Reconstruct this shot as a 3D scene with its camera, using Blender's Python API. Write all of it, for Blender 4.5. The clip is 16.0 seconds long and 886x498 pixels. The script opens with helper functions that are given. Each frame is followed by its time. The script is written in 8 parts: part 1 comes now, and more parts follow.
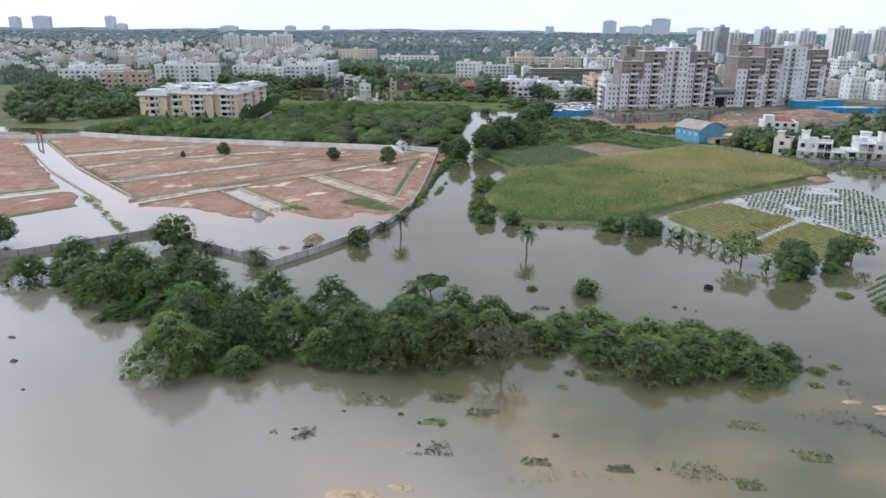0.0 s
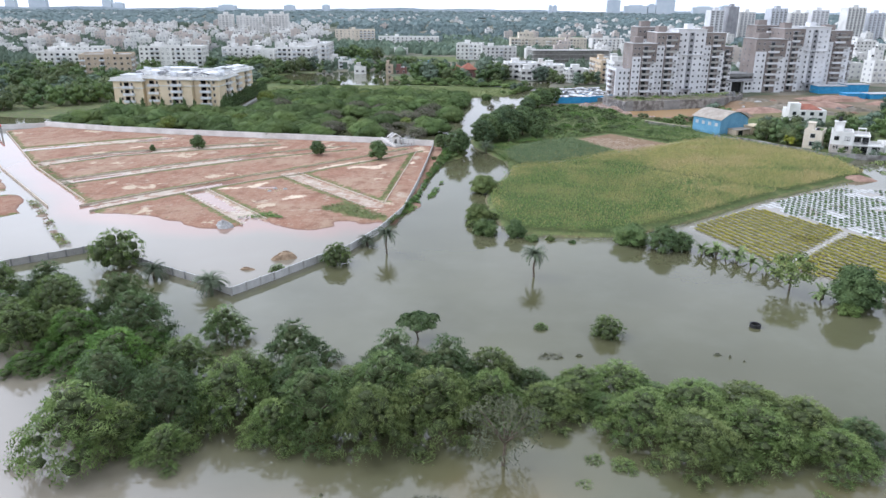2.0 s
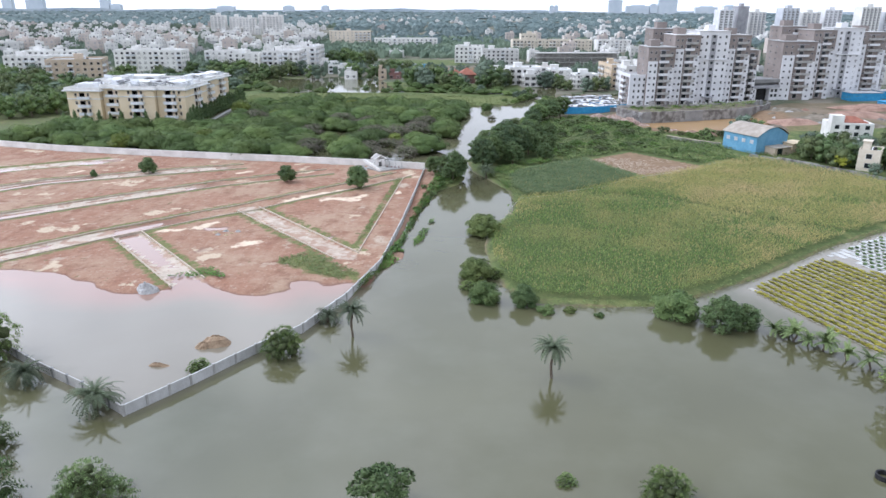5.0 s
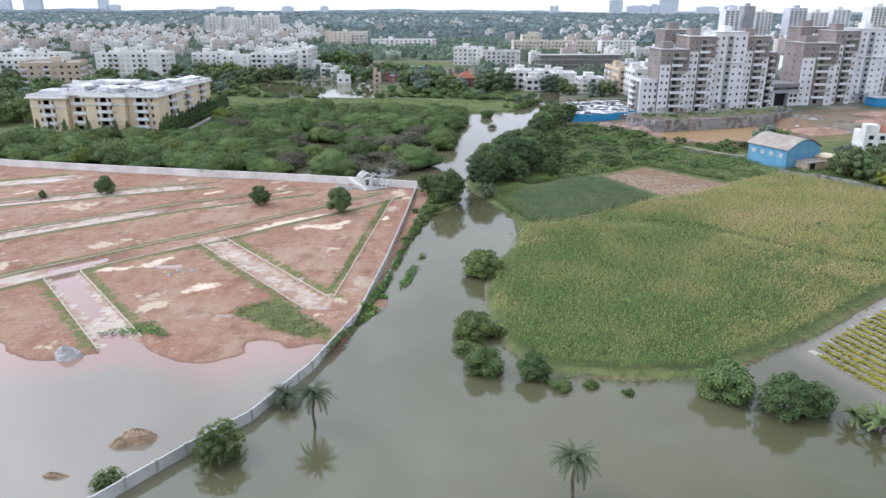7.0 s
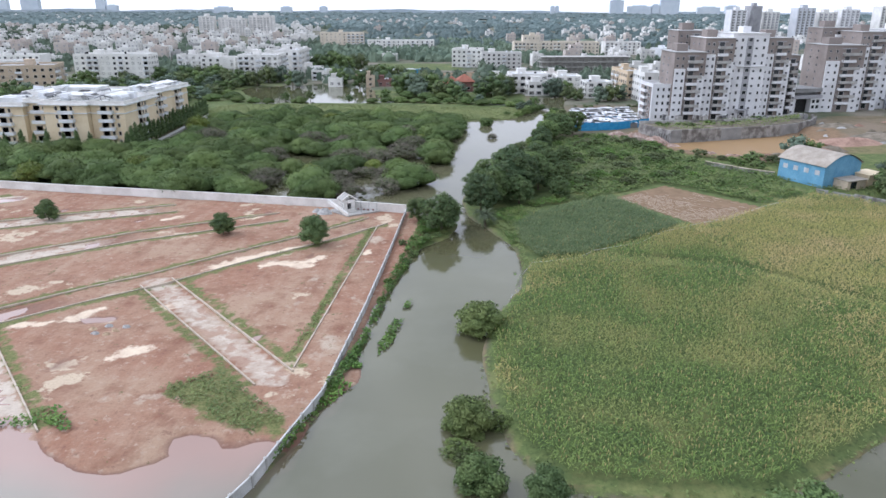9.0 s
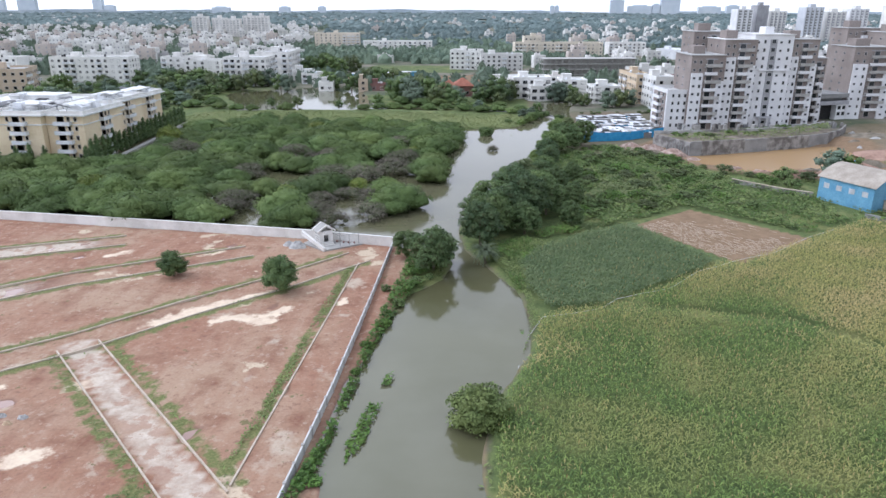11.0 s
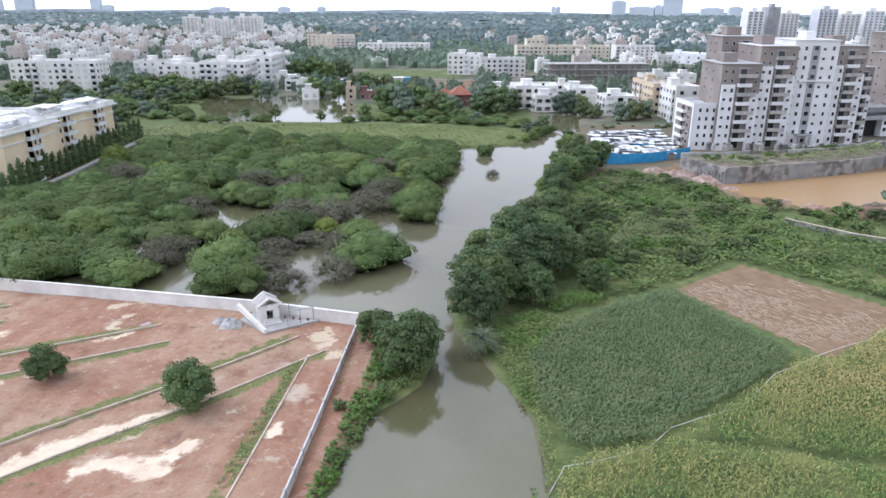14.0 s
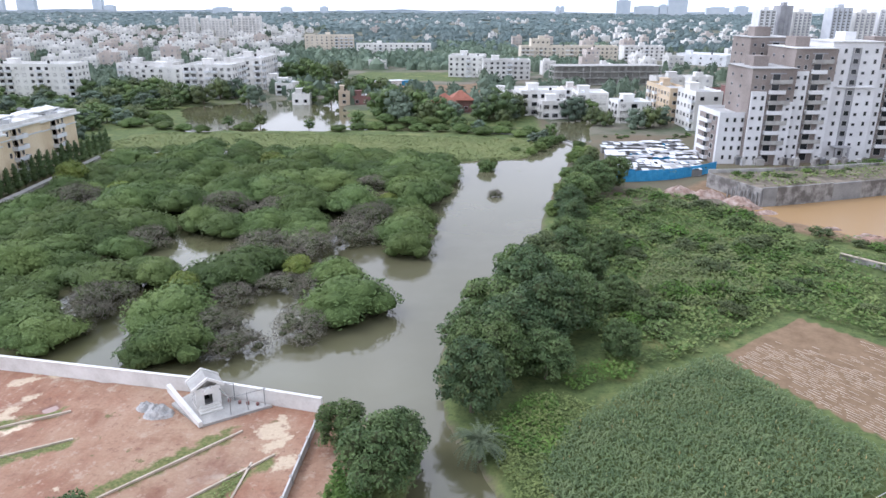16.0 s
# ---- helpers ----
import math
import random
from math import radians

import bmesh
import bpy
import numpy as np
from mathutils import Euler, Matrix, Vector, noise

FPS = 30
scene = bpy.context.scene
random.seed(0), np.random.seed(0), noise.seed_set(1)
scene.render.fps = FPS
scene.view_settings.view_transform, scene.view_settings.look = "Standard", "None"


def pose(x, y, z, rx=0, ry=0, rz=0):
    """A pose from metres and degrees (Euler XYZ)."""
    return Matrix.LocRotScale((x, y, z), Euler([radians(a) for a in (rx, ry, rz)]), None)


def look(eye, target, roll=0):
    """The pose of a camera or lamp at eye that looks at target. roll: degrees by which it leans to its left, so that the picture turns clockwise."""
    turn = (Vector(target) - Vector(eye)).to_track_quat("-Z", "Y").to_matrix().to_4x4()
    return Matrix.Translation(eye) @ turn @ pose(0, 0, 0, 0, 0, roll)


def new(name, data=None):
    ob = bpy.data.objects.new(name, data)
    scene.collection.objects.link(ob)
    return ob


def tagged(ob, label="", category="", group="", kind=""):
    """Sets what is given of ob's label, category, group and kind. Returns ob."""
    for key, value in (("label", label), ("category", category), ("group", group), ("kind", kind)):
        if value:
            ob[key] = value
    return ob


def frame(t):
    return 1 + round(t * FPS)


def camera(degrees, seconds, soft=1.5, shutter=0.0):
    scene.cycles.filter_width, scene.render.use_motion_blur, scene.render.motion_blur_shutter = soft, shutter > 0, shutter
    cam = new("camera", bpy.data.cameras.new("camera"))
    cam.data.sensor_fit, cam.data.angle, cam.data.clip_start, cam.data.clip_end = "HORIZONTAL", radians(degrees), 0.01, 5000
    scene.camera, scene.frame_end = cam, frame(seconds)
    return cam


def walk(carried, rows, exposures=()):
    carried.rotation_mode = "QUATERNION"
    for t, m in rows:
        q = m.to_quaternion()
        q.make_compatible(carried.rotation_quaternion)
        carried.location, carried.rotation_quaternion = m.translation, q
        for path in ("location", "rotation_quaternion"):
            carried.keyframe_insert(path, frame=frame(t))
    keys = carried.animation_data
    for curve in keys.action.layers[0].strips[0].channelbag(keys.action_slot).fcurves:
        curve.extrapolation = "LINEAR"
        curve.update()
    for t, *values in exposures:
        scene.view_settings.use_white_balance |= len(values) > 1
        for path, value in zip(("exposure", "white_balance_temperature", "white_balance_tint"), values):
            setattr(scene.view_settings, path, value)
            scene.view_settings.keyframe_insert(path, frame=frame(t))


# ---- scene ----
cam = camera(64.6, 16.0)
PATH = [
    (0, (0.441, -2.659, 45.053), (0.353, -0.756, 44.445), 0.4),
    (0.5, (0.743, 3.365, 45.17), (0.653, 5.25, 44.51), 0.4),
    (1, (0.852, 9.234, 45.072), (0.761, 11.12, 44.412), 0.4),
    (1.5, (0.896, 15.065, 45.115), (0.806, 16.95, 44.455), 0.3),
    (2, (0.992, 21.039, 45.133), (0.901, 22.925, 44.474), 0.4),
    (2.5, (1.018, 26.983, 45.116), (0.927, 28.869, 44.457), 0.3),
    (3, (1.078, 32.795, 45.048), (0.986, 34.682, 44.39), 0.3),
    (3.5, (1.21, 38.779, 44.994), (1.117, 40.666, 44.336), 0.3),
    (4, (1.362, 44.801, 44.942), (1.268, 46.688, 44.284), 0.3),
    (6.5, (1.664, 74.517, 44.585), (1.57, 76.403, 43.928), 0.2),
    (7, (1.759, 80.129, 44.488), (1.664, 82.016, 43.831), 0.2),
    (7.5, (1.857, 86.164, 44.303), (1.762, 88.051, 43.647), 0.1),
    (8, (1.958, 92.273, 44.136), (1.862, 94.16, 43.48), 0.1),
    (8.5, (2.09, 98.209, 44.082), (1.994, 100.096, 43.427), 0.1),
    (9, (2.11, 103.894, 43.979), (2.015, 105.781, 43.323), 0.2),
    (11.5, (2.287, 133.535, 43.658), (2.192, 135.422, 43.002), 0.1),
    (12, (2.436, 139.369, 43.694), (2.339, 141.257, 43.039), 0.1),
    (12.5, (2.544, 145.341, 43.58), (2.449, 147.228, 42.925), 0.2),
    (13, (2.567, 151.023, 43.452), (2.473, 152.911, 42.798), 0.3),
    (13.5, (2.739, 156.984, 43.423), (2.644, 158.872, 42.769), 0.3),
    (14, (2.951, 162.698, 43.485), (2.856, 164.586, 42.831), 0.3),
    (14.5, (2.992, 168.627, 43.419), (2.897, 170.514, 42.765), 0.3),
    (15, (2.993, 174.721, 43.164), (2.9, 176.609, 42.51), 0.4),
    (15.5, (3.198, 180.336, 43.195), (3.103, 182.224, 42.541), 0.2),
    (16, (3.484, 186.181, 43.175), (3.379, 188.068, 42.52), 0.2),
]
walk(cam, [(t, look(eye, target, roll)) for t, eye, target, roll in PATH], [(0, -0.36, 5790, 16), (0.5, -0.2, 5790, 16), (1.3, -0.05, 5790, 16), (2.5, 0.07, 5790, 16), (4.0, 0.07, 5790, 16), (6.5, 0.02, 5800, 17), (8.0, -0.07, 5800, 17), (12.5, 0.0, 5800, 17), (15.5, 0.15, 5820, 19)])

# ---- sky, sun, exposure ----
world = bpy.data.worlds.new("overcast_sky")
scene.world = world
world.use_nodes = True
wn, wl = world.node_tree.nodes, world.node_tree.links
wn.clear()
sky = wn.new("ShaderNodeTexSky")
sky.sky_type, sky.sun_disc = "NISHITA", False
sky.sun_elevation, sky.sun_rotation = radians(46), radians(278.5)
sky.air_density, sky.dust_density, sky.ozone_density = 1.0, 3.0, 1.0
sky_level = wn.new("ShaderNodeVectorMath")
sky_level.operation = "SCALE"
sky_level.inputs["Scale"].default_value = 0.07
cloud_noise = wn.new("ShaderNodeTexNoise")
cloud_noise.inputs["Scale"].default_value, cloud_noise.inputs["Detail"].default_value = 3.0, 5
cloud_ramp = wn.new("ShaderNodeValToRGB")
cloud_ramp.color_ramp.elements[0].position, cloud_ramp.color_ramp.elements[1].position = 0.38, 0.64
cloud_ramp.color_ramp.elements[0].color = (0.5, 0.555, 0.615, 1)
cloud_ramp.color_ramp.elements[1].color = (1.1, 1.13, 1.14, 1)
veil = wn.new("ShaderNodeMix")
veil.data_type = "RGBA"
veil.inputs[0].default_value = 0.82
wback, wout = wn.new("ShaderNodeBackground"), wn.new("ShaderNodeOutputWorld")
wl.new(sky.outputs[0], sky_level.inputs[0])
wl.new(sky_level.outputs[0], veil.inputs[6])
wl.new(cloud_noise.outputs[0], cloud_ramp.inputs[0])
wl.new(cloud_ramp.outputs[0], veil.inputs[7])
# hazy brightening towards the horizon
way, height_of, low_sky, haze = wn.new("ShaderNodeTexCoord"), wn.new("ShaderNodeSeparateXYZ"), wn.new("ShaderNodeMapRange"), wn.new("ShaderNodeMix")
low_sky.inputs["From Min"].default_value, low_sky.inputs["From Max"].default_value = 0.75, 0.1
low_sky.inputs["To Max"].default_value = 0.85
haze.data_type = "RGBA"
haze.inputs[7].default_value = (1.27, 1.31, 1.34, 1)
wl.new(way.outputs["Generated"], height_of.inputs[0])
wl.new(height_of.outputs[2], low_sky.inputs["Value"])
wl.new(low_sky.outputs[0], haze.inputs[0])
wl.new(veil.outputs[2], haze.inputs[6])
# thin cloud glowing round the hidden sun
toward, near_sun, glow = wn.new("ShaderNodeVectorMath"), wn.new("ShaderNodeMapRange"), wn.new("ShaderNodeMix")
toward.operation = "DOT_PRODUCT"
toward.inputs[1].default_value = (-0.68, 0.1, 0.72)
near_sun.interpolation_type = "SMOOTHSTEP"
near_sun.inputs["From Min"].default_value, near_sun.inputs["From Max"].default_value = 0.3, 1.05
glow.data_type = "RGBA"
bright_cloud = wn.new("ShaderNodeVectorMath")
bright_cloud.operation = "SCALE"
bright_cloud.inputs["Scale"].default_value = 2.7
wl.new(cloud_ramp.outputs[0], bright_cloud.inputs[0])
wl.new(bright_cloud.outputs[0], glow.inputs[7])
wl.new(way.outputs["Generated"], toward.inputs[0])
wl.new(toward.outputs["Value"], near_sun.inputs["Value"])
wl.new(near_sun.outputs[0], glow.inputs[0])
wl.new(haze.outputs[2], glow.inputs[6])
wl.new(glow.outputs[2], wback.inputs[0])
wl.new(wback.outputs[0], wout.inputs[0])
wback.inputs[1].default_value = 1.05

sun_data = bpy.data.lights.new("sun", "SUN")
sun_data.energy, sun_data.angle, sun_data.color = 0.9, radians(14), (1.0, 0.97, 0.93)
sun = new("sun", sun_data)
sun.matrix_world = look((0, 0, 500), (340, -50, 140))
tagged(sun, "soft sun behind thin cloud", "sun", kind="structure")


# ---- materials ----
def material(name, rough=0.8, spec=0.3, metal=0.0):
    m = bpy.data.materials.new(name)
    m.use_nodes = True
    b = m.node_tree.nodes["Principled BSDF"]
    b.inputs["Roughness"].default_value = rough
    b.inputs["Specular IOR Level"].default_value = spec
    b.inputs["Metallic"].default_value = metal
    return m, m.node_tree.nodes, m.node_tree.links, b


def noise_of(nodes, links, scale, detail=4.0, rough=0.55, coords="Position"):
    n = nodes.new("ShaderNodeTexNoise")
    n.inputs["Scale"].default_value, n.inputs["Detail"].default_value = scale, detail
    n.inputs["Roughness"].default_value = rough
    if coords == "Position":
        g = nodes.new("ShaderNodeNewGeometry")
        links.new(g.outputs["Position"], n.inputs["Vector"])
    else:
        g = nodes.new("ShaderNodeTexCoord")
        links.new(g.outputs["Object"], n.inputs["Vector"])
    return n.outputs[0]


def ramp_of(nodes, links, value, lo, hi):
    r = nodes.new("ShaderNodeMapRange")
    r.inputs["From Min"].default_value, r.inputs["From Max"].default_value = lo, hi
    links.new(value, r.inputs["Value"])
    return r.outputs[0]


def mix_of(nodes, links, fac, a, b, blend="MIX"):
    x = nodes.new("ShaderNodeMix")
    x.data_type, x.blend_type = "RGBA", blend
    if isinstance(fac, (int, float)):
        x.inputs[0].default_value = fac
    else:
        links.new(fac, x.inputs[0])
    for sock, v in ((x.inputs[6], a), (x.inputs[7], b)):
        if isinstance(v, tuple):
            sock.default_value = (*v, 1)
        else:
            links.new(v, sock)
    return x.outputs[2]


def bump_of(nodes, links, bsdf, height, strength, distance):
    b = nodes.new("ShaderNodeBump")
    b.inputs["Strength"].default_value, b.inputs["Distance"].default_value = strength, distance
    links.new(height, b.inputs["Height"])
    links.new(b.outputs[0], bsdf.inputs["Normal"])


def plain(name, c1, c2, scale=0.6, fine=6.0, rough=0.8, bump=0.25, dist=0.02, spec=0.3, metal=0.0, lo=0.35, hi=0.65, vary=0.0):
    """Two colours mixed by noise at two scales, with a fine relief; vary: how far each object's own value drifts."""
    m, nodes, links, b = material(name, rough, spec, metal)
    big = ramp_of(nodes, links, noise_of(nodes, links, scale), lo, hi)
    col = mix_of(nodes, links, big, c1, c2)
    small = noise_of(nodes, links, fine, 5.0)
    grain = ramp_of(nodes, links, small, 0.2, 0.8)
    col = mix_of(nodes, links, 0.35, col, mix_of(nodes, links, grain, (0.25, 0.25, 0.25), (0.75, 0.75, 0.75)), "OVERLAY")
    if vary:
        info = nodes.new("ShaderNodeObjectInfo")
        v = ramp_of(nodes, links, info.outputs["Random"], 0.0, 1.0)
        v.node.inputs["To Min"].default_value, v.node.inputs["To Max"].default_value = 1 - vary, 1 + vary
        h = nodes.new("ShaderNodeHueSaturation")
        links.new(v, h.inputs["Value"])
        links.new(col, h.inputs["Color"])
        col = h.outputs[0]
    links.new(col, b.inputs["Base Color"])
    bump_of(nodes, links, b, small, bump, dist)
    return m


def foliage(name, dark, mid, light, rough=0.6, patch_scale=0.35, lo=0.42, hi=0.72, vary=0.28, mottle=0.35):
    """Leaf colour drifting leaf by leaf, in patches and from plant to plant, with a fine leafy grain."""
    m, nodes, links, b = material(name, rough, 0.22)
    g = nodes.new("ShaderNodeNewGeometry")
    info = nodes.new("ShaderNodeObjectInfo")
    col = mix_of(nodes, links, ramp_of(nodes, links, g.outputs["Random Per Island"], 0.0, 0.75), dark, mid)
    patch = ramp_of(nodes, links, noise_of(nodes, links, patch_scale, 3.0), lo, hi)
    col = mix_of(nodes, links, patch, col, light)
    fine = noise_of(nodes, links, 3.2, 5.0, 0.7)
    grain = ramp_of(nodes, links, fine, 0.3, 0.7)
    col = mix_of(nodes, links, mottle, col, mix_of(nodes, links, grain, (0.12, 0.12, 0.12), (0.88, 0.88, 0.88)), "OVERLAY")
    v = ramp_of(nodes, links, info.outputs["Random"], 0.0, 1.0)
    v.node.inputs["To Min"].default_value, v.node.inputs["To Max"].default_value = 1 - vary, 1 + vary
    h = nodes.new("ShaderNodeHueSaturation")
    links.new(v, h.inputs["Value"])
    links.new(col, h.inputs["Color"])
    links.new(h.outputs[0], b.inputs["Base Color"])
    bump_of(nodes, links, b, fine, 0.8, 0.25)
    return m


M = {}
M["leaf_thicket"] = foliage("leaf_thicket", (0.085, 0.14, 0.038), (0.16, 0.23, 0.066), (0.21, 0.27, 0.085), vary=0.18)
M["leaf_bright"] = foliage("leaf_bright", (0.06, 0.125, 0.025), (0.1, 0.19, 0.036), (0.15, 0.25, 0.05))
M["leaf_dark"] = foliage("leaf_dark", (0.055, 0.098, 0.038), (0.1, 0.152, 0.056), (0.135, 0.19, 0.07), vary=0.2)
M["leaf_olive"] = foliage("leaf_olive", (0.09, 0.13, 0.04), (0.15, 0.2, 0.062), (0.2, 0.24, 0.078), vary=0.18)
M["leaf_scrub"] = foliage("leaf_scrub", (0.072, 0.116, 0.037), (0.1, 0.152, 0.047), (0.142, 0.19, 0.058), 0.75, 0.07, vary=0.26, mottle=0.38)
# woods green lifted and blued in the base colour to suggest haze
M["leaf_woods_hazed"] = foliage("leaf_woods_hazed", (0.095, 0.138, 0.1), (0.135, 0.182, 0.128), (0.165, 0.212, 0.146), 0.7, 0.02)
M["leaf_grey"] = foliage("leaf_grey", (0.14, 0.128, 0.1), (0.185, 0.165, 0.13), (0.17, 0.17, 0.11), 0.8, 0.3, vary=0.15)
M["leaf_bank"] = foliage("leaf_bank", (0.065, 0.115, 0.038), (0.125, 0.19, 0.062), (0.175, 0.235, 0.08), vary=0.2)
M["leaf_bank_olive"] = foliage("leaf_bank_olive", (0.07, 0.1, 0.045), (0.115, 0.15, 0.062), (0.16, 0.19, 0.075))
M["leaf_grass"] = foliage("leaf_grass", (0.115, 0.15, 0.058), (0.15, 0.188, 0.072), (0.19, 0.215, 0.085))
M["leaf_meadow"] = foliage("leaf_meadow", (0.16, 0.205, 0.075), (0.21, 0.26, 0.095), (0.26, 0.29, 0.115), 0.7, 0.06)
M["leaf_yellow"] = foliage("leaf_yellow", (0.14, 0.17, 0.02), (0.22, 0.25, 0.03), (0.3, 0.3, 0.04))
M["leaf_fresh"] = foliage("leaf_fresh", (0.12, 0.17, 0.035), (0.17, 0.225, 0.045), (0.22, 0.25, 0.06))
M["leaf_sparse"] = foliage("leaf_sparse", (0.09, 0.1, 0.06), (0.125, 0.135, 0.08), (0.15, 0.16, 0.09))
M["leaf_banana"] = foliage("leaf_banana", (0.09, 0.14, 0.05), (0.15, 0.2, 0.075), (0.2, 0.25, 0.1))
M["leaf_bank_deep"] = foliage("leaf_bank_deep", (0.042, 0.075, 0.034), (0.075, 0.122, 0.05), (0.11, 0.16, 0.062), vary=0.15)
M["leaf_palm"] = foliage("leaf_palm", (0.07, 0.095, 0.055), (0.11, 0.14, 0.08), (0.14, 0.17, 0.1))
# aerial haze mixed into the leaf colour, paler and bluer for distant woods
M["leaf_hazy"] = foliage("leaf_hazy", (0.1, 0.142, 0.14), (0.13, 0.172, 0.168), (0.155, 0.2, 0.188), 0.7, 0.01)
M["leaf_corn"] = foliage("leaf_corn", (0.045, 0.09, 0.027), (0.205, 0.295, 0.074), (0.32, 0.31, 0.105), 0.6, 0.06, 0.45, 0.68, vary=0.0)
M["leaf_corn_ripe"] = foliage("leaf_corn_ripe", (0.27, 0.27, 0.082), (0.41, 0.385, 0.13), (0.5, 0.385, 0.18), 0.6, 0.08, vary=0.0)
M["leaf_corn_dark"] = foliage("leaf_corn_dark", (0.085, 0.132, 0.06), (0.14, 0.198, 0.083), (0.175, 0.225, 0.1), vary=0.0)
M["tassel"] = foliage("tassel", (0.34, 0.3, 0.13), (0.44, 0.38, 0.16), (0.5, 0.38, 0.18))
# dark green for crown cores: shade between the leaves put into the colour
M["inner_shade"] = plain("inner_shade", (0.055, 0.075, 0.03), (0.085, 0.1, 0.042), 1.2, 9, 0.9, 0.8, 0.1)
M["bark"] = plain("bark", (0.11, 0.085, 0.06), (0.17, 0.14, 0.105), 2.0, 18, 0.9, 0.5, 0.02)
M["bare_twig"] = plain("bare_twig", (0.16, 0.14, 0.12), (0.22, 0.2, 0.17), 2.0, 18, 0.9)
M["concrete"] = plain("concrete", (0.33, 0.32, 0.3), (0.45, 0.44, 0.41), 0.5, 7, 0.85)
M["panel_pale"] = plain("panel_pale", (0.46, 0.46, 0.44), (0.6, 0.6, 0.58), 0.6, 7, 0.85)
M["sand_brown"] = plain("sand_brown", (0.25, 0.175, 0.11), (0.38, 0.28, 0.185), 1.6, 7, 0.95, 0.7, 0.12)
M["concrete_dark"] = plain("concrete_dark", (0.2, 0.2, 0.195), (0.3, 0.3, 0.29), 0.3, 5, 0.85)
M["kerb"] = plain("kerb", (0.43, 0.36, 0.28), (0.56, 0.48, 0.39), 0.8, 8, 0.85)
M["wall_white"] = plain("wall_white", (0.63, 0.615, 0.575), (0.82, 0.805, 0.77), 0.25, 3, 0.75, 0.1)
M["tower_white"] = plain("tower_white", (0.66, 0.66, 0.66), (0.78, 0.78, 0.78), 0.12, 2, 0.7, 0.1)
M["tower_brown"] = plain("tower_brown", (0.23, 0.195, 0.175), (0.3, 0.26, 0.235), 0.12, 2, 0.8, 0.1)
M["tower_grey"] = plain("tower_grey", (0.3, 0.3, 0.31), (0.4, 0.4, 0.41), 0.12, 2, 0.8, 0.1)
M["cream"] = plain("cream", (0.7, 0.57, 0.38), (0.78, 0.66, 0.47), 0.15, 2, 0.8, 0.1)
M["ivory"] = plain("ivory", (0.62, 0.55, 0.44), (0.71, 0.64, 0.53), 0.15, 2, 0.8, 0.1)
M["ochre_wall"] = plain("ochre_wall", (0.55, 0.43, 0.29), (0.64, 0.52, 0.37), 0.15, 2, 0.8, 0.1)
M["tan"] = plain("tan", (0.5, 0.4, 0.29), (0.57, 0.47, 0.36), 0.15, 2, 0.8, 0.1)
M["pale"] = plain("pale", (0.65, 0.64, 0.6), (0.8, 0.79, 0.75), 0.1, 2, 0.8, 0.1, vary=0.14)
M["stained"] = plain("stained", (0.14, 0.13, 0.12), (0.33, 0.32, 0.3), 0.45, 3, 0.9, 0.5, 0.05, lo=0.4, hi=0.6)
M["roof_pale"] = plain("roof_pale", (0.6, 0.61, 0.6), (0.78, 0.78, 0.76), 0.25, 2, 0.7, 0.1)
M["pinkish"] = plain("pinkish", (0.5, 0.43, 0.385), (0.6, 0.54, 0.48), 0.1, 2, 0.8, 0.1, vary=0.1)
M["tarpaulin"] = plain("tarpaulin", (0.08, 0.085, 0.09), (0.2, 0.2, 0.2), 0.8, 4, 0.6, 0.3, 0.03)
M["maroon"] = plain("maroon", (0.2, 0.1, 0.09), (0.27, 0.15, 0.13), 0.2, 3, 0.8, 0.1)
M["roof_white"] = plain("roof_white", (0.6, 0.62, 0.63), (0.78, 0.79, 0.8), 0.2, 2, 0.6, 0.1)
M["roof_grey"] = plain("roof_grey", (0.42, 0.42, 0.41), (0.58, 0.57, 0.55), 0.2, 2, 0.85, 0.1, vary=0.2)
M["roof_red"] = plain("roof_red", (0.26, 0.1, 0.07), (0.36, 0.15, 0.1), 0.6, 6, 0.85, 0.3)
M["tin"] = plain("tin", (0.42, 0.43, 0.44), (0.62, 0.63, 0.64), 0.5, 3, 0.5, 0.1, metal=0.2)
M["tin_tan"] = plain("tin_tan", (0.3, 0.26, 0.21), (0.42, 0.37, 0.31), 0.4, 3, 0.6, 0.1)
M["blue"] = plain("blue", (0.12, 0.3, 0.45), (0.17, 0.37, 0.52), 0.4, 3, 0.6, 0.1)
M["blue_sheet"] = plain("blue_sheet", (0.03, 0.25, 0.5), (0.06, 0.33, 0.58), 0.6, 3, 0.5, 0.1)
M["rubble"] = plain("rubble", (0.3, 0.3, 0.29), (0.48, 0.47, 0.45), 2.5, 8, 0.9, 0.6, 0.08)
M["sand"] = plain("sand", (0.38, 0.27, 0.17), (0.52, 0.4, 0.27), 1.2, 6, 0.9, 0.4, 0.05)
M["earth_red"] = plain("earth_red", (0.25, 0.155, 0.115), (0.38, 0.25, 0.19), 0.25, 1.5, 0.9, 0.5, 0.1)
M["weed_wet"] = plain("weed_wet", (0.07, 0.075, 0.045), (0.13, 0.13, 0.075), 1.5, 8, 0.8, 0.5, 0.05)
M["red_sign"] = plain("red_sign", (0.4, 0.03, 0.03), (0.5, 0.05, 0.04), 1, 5, 0.6)
M["black"] = plain("black", (0.012, 0.012, 0.012), (0.03, 0.03, 0.03), 2, 9, 0.7)
M["rope"] = plain("rope", (0.5, 0.5, 0.47), (0.62, 0.62, 0.58), 1, 9, 0.8)

gm, gn, gl, gb = material("window_glass", 0.12, 0.5)
gb.inputs["Base Color"].default_value = (0.02, 0.024, 0.028, 1)
M["glass"] = gm

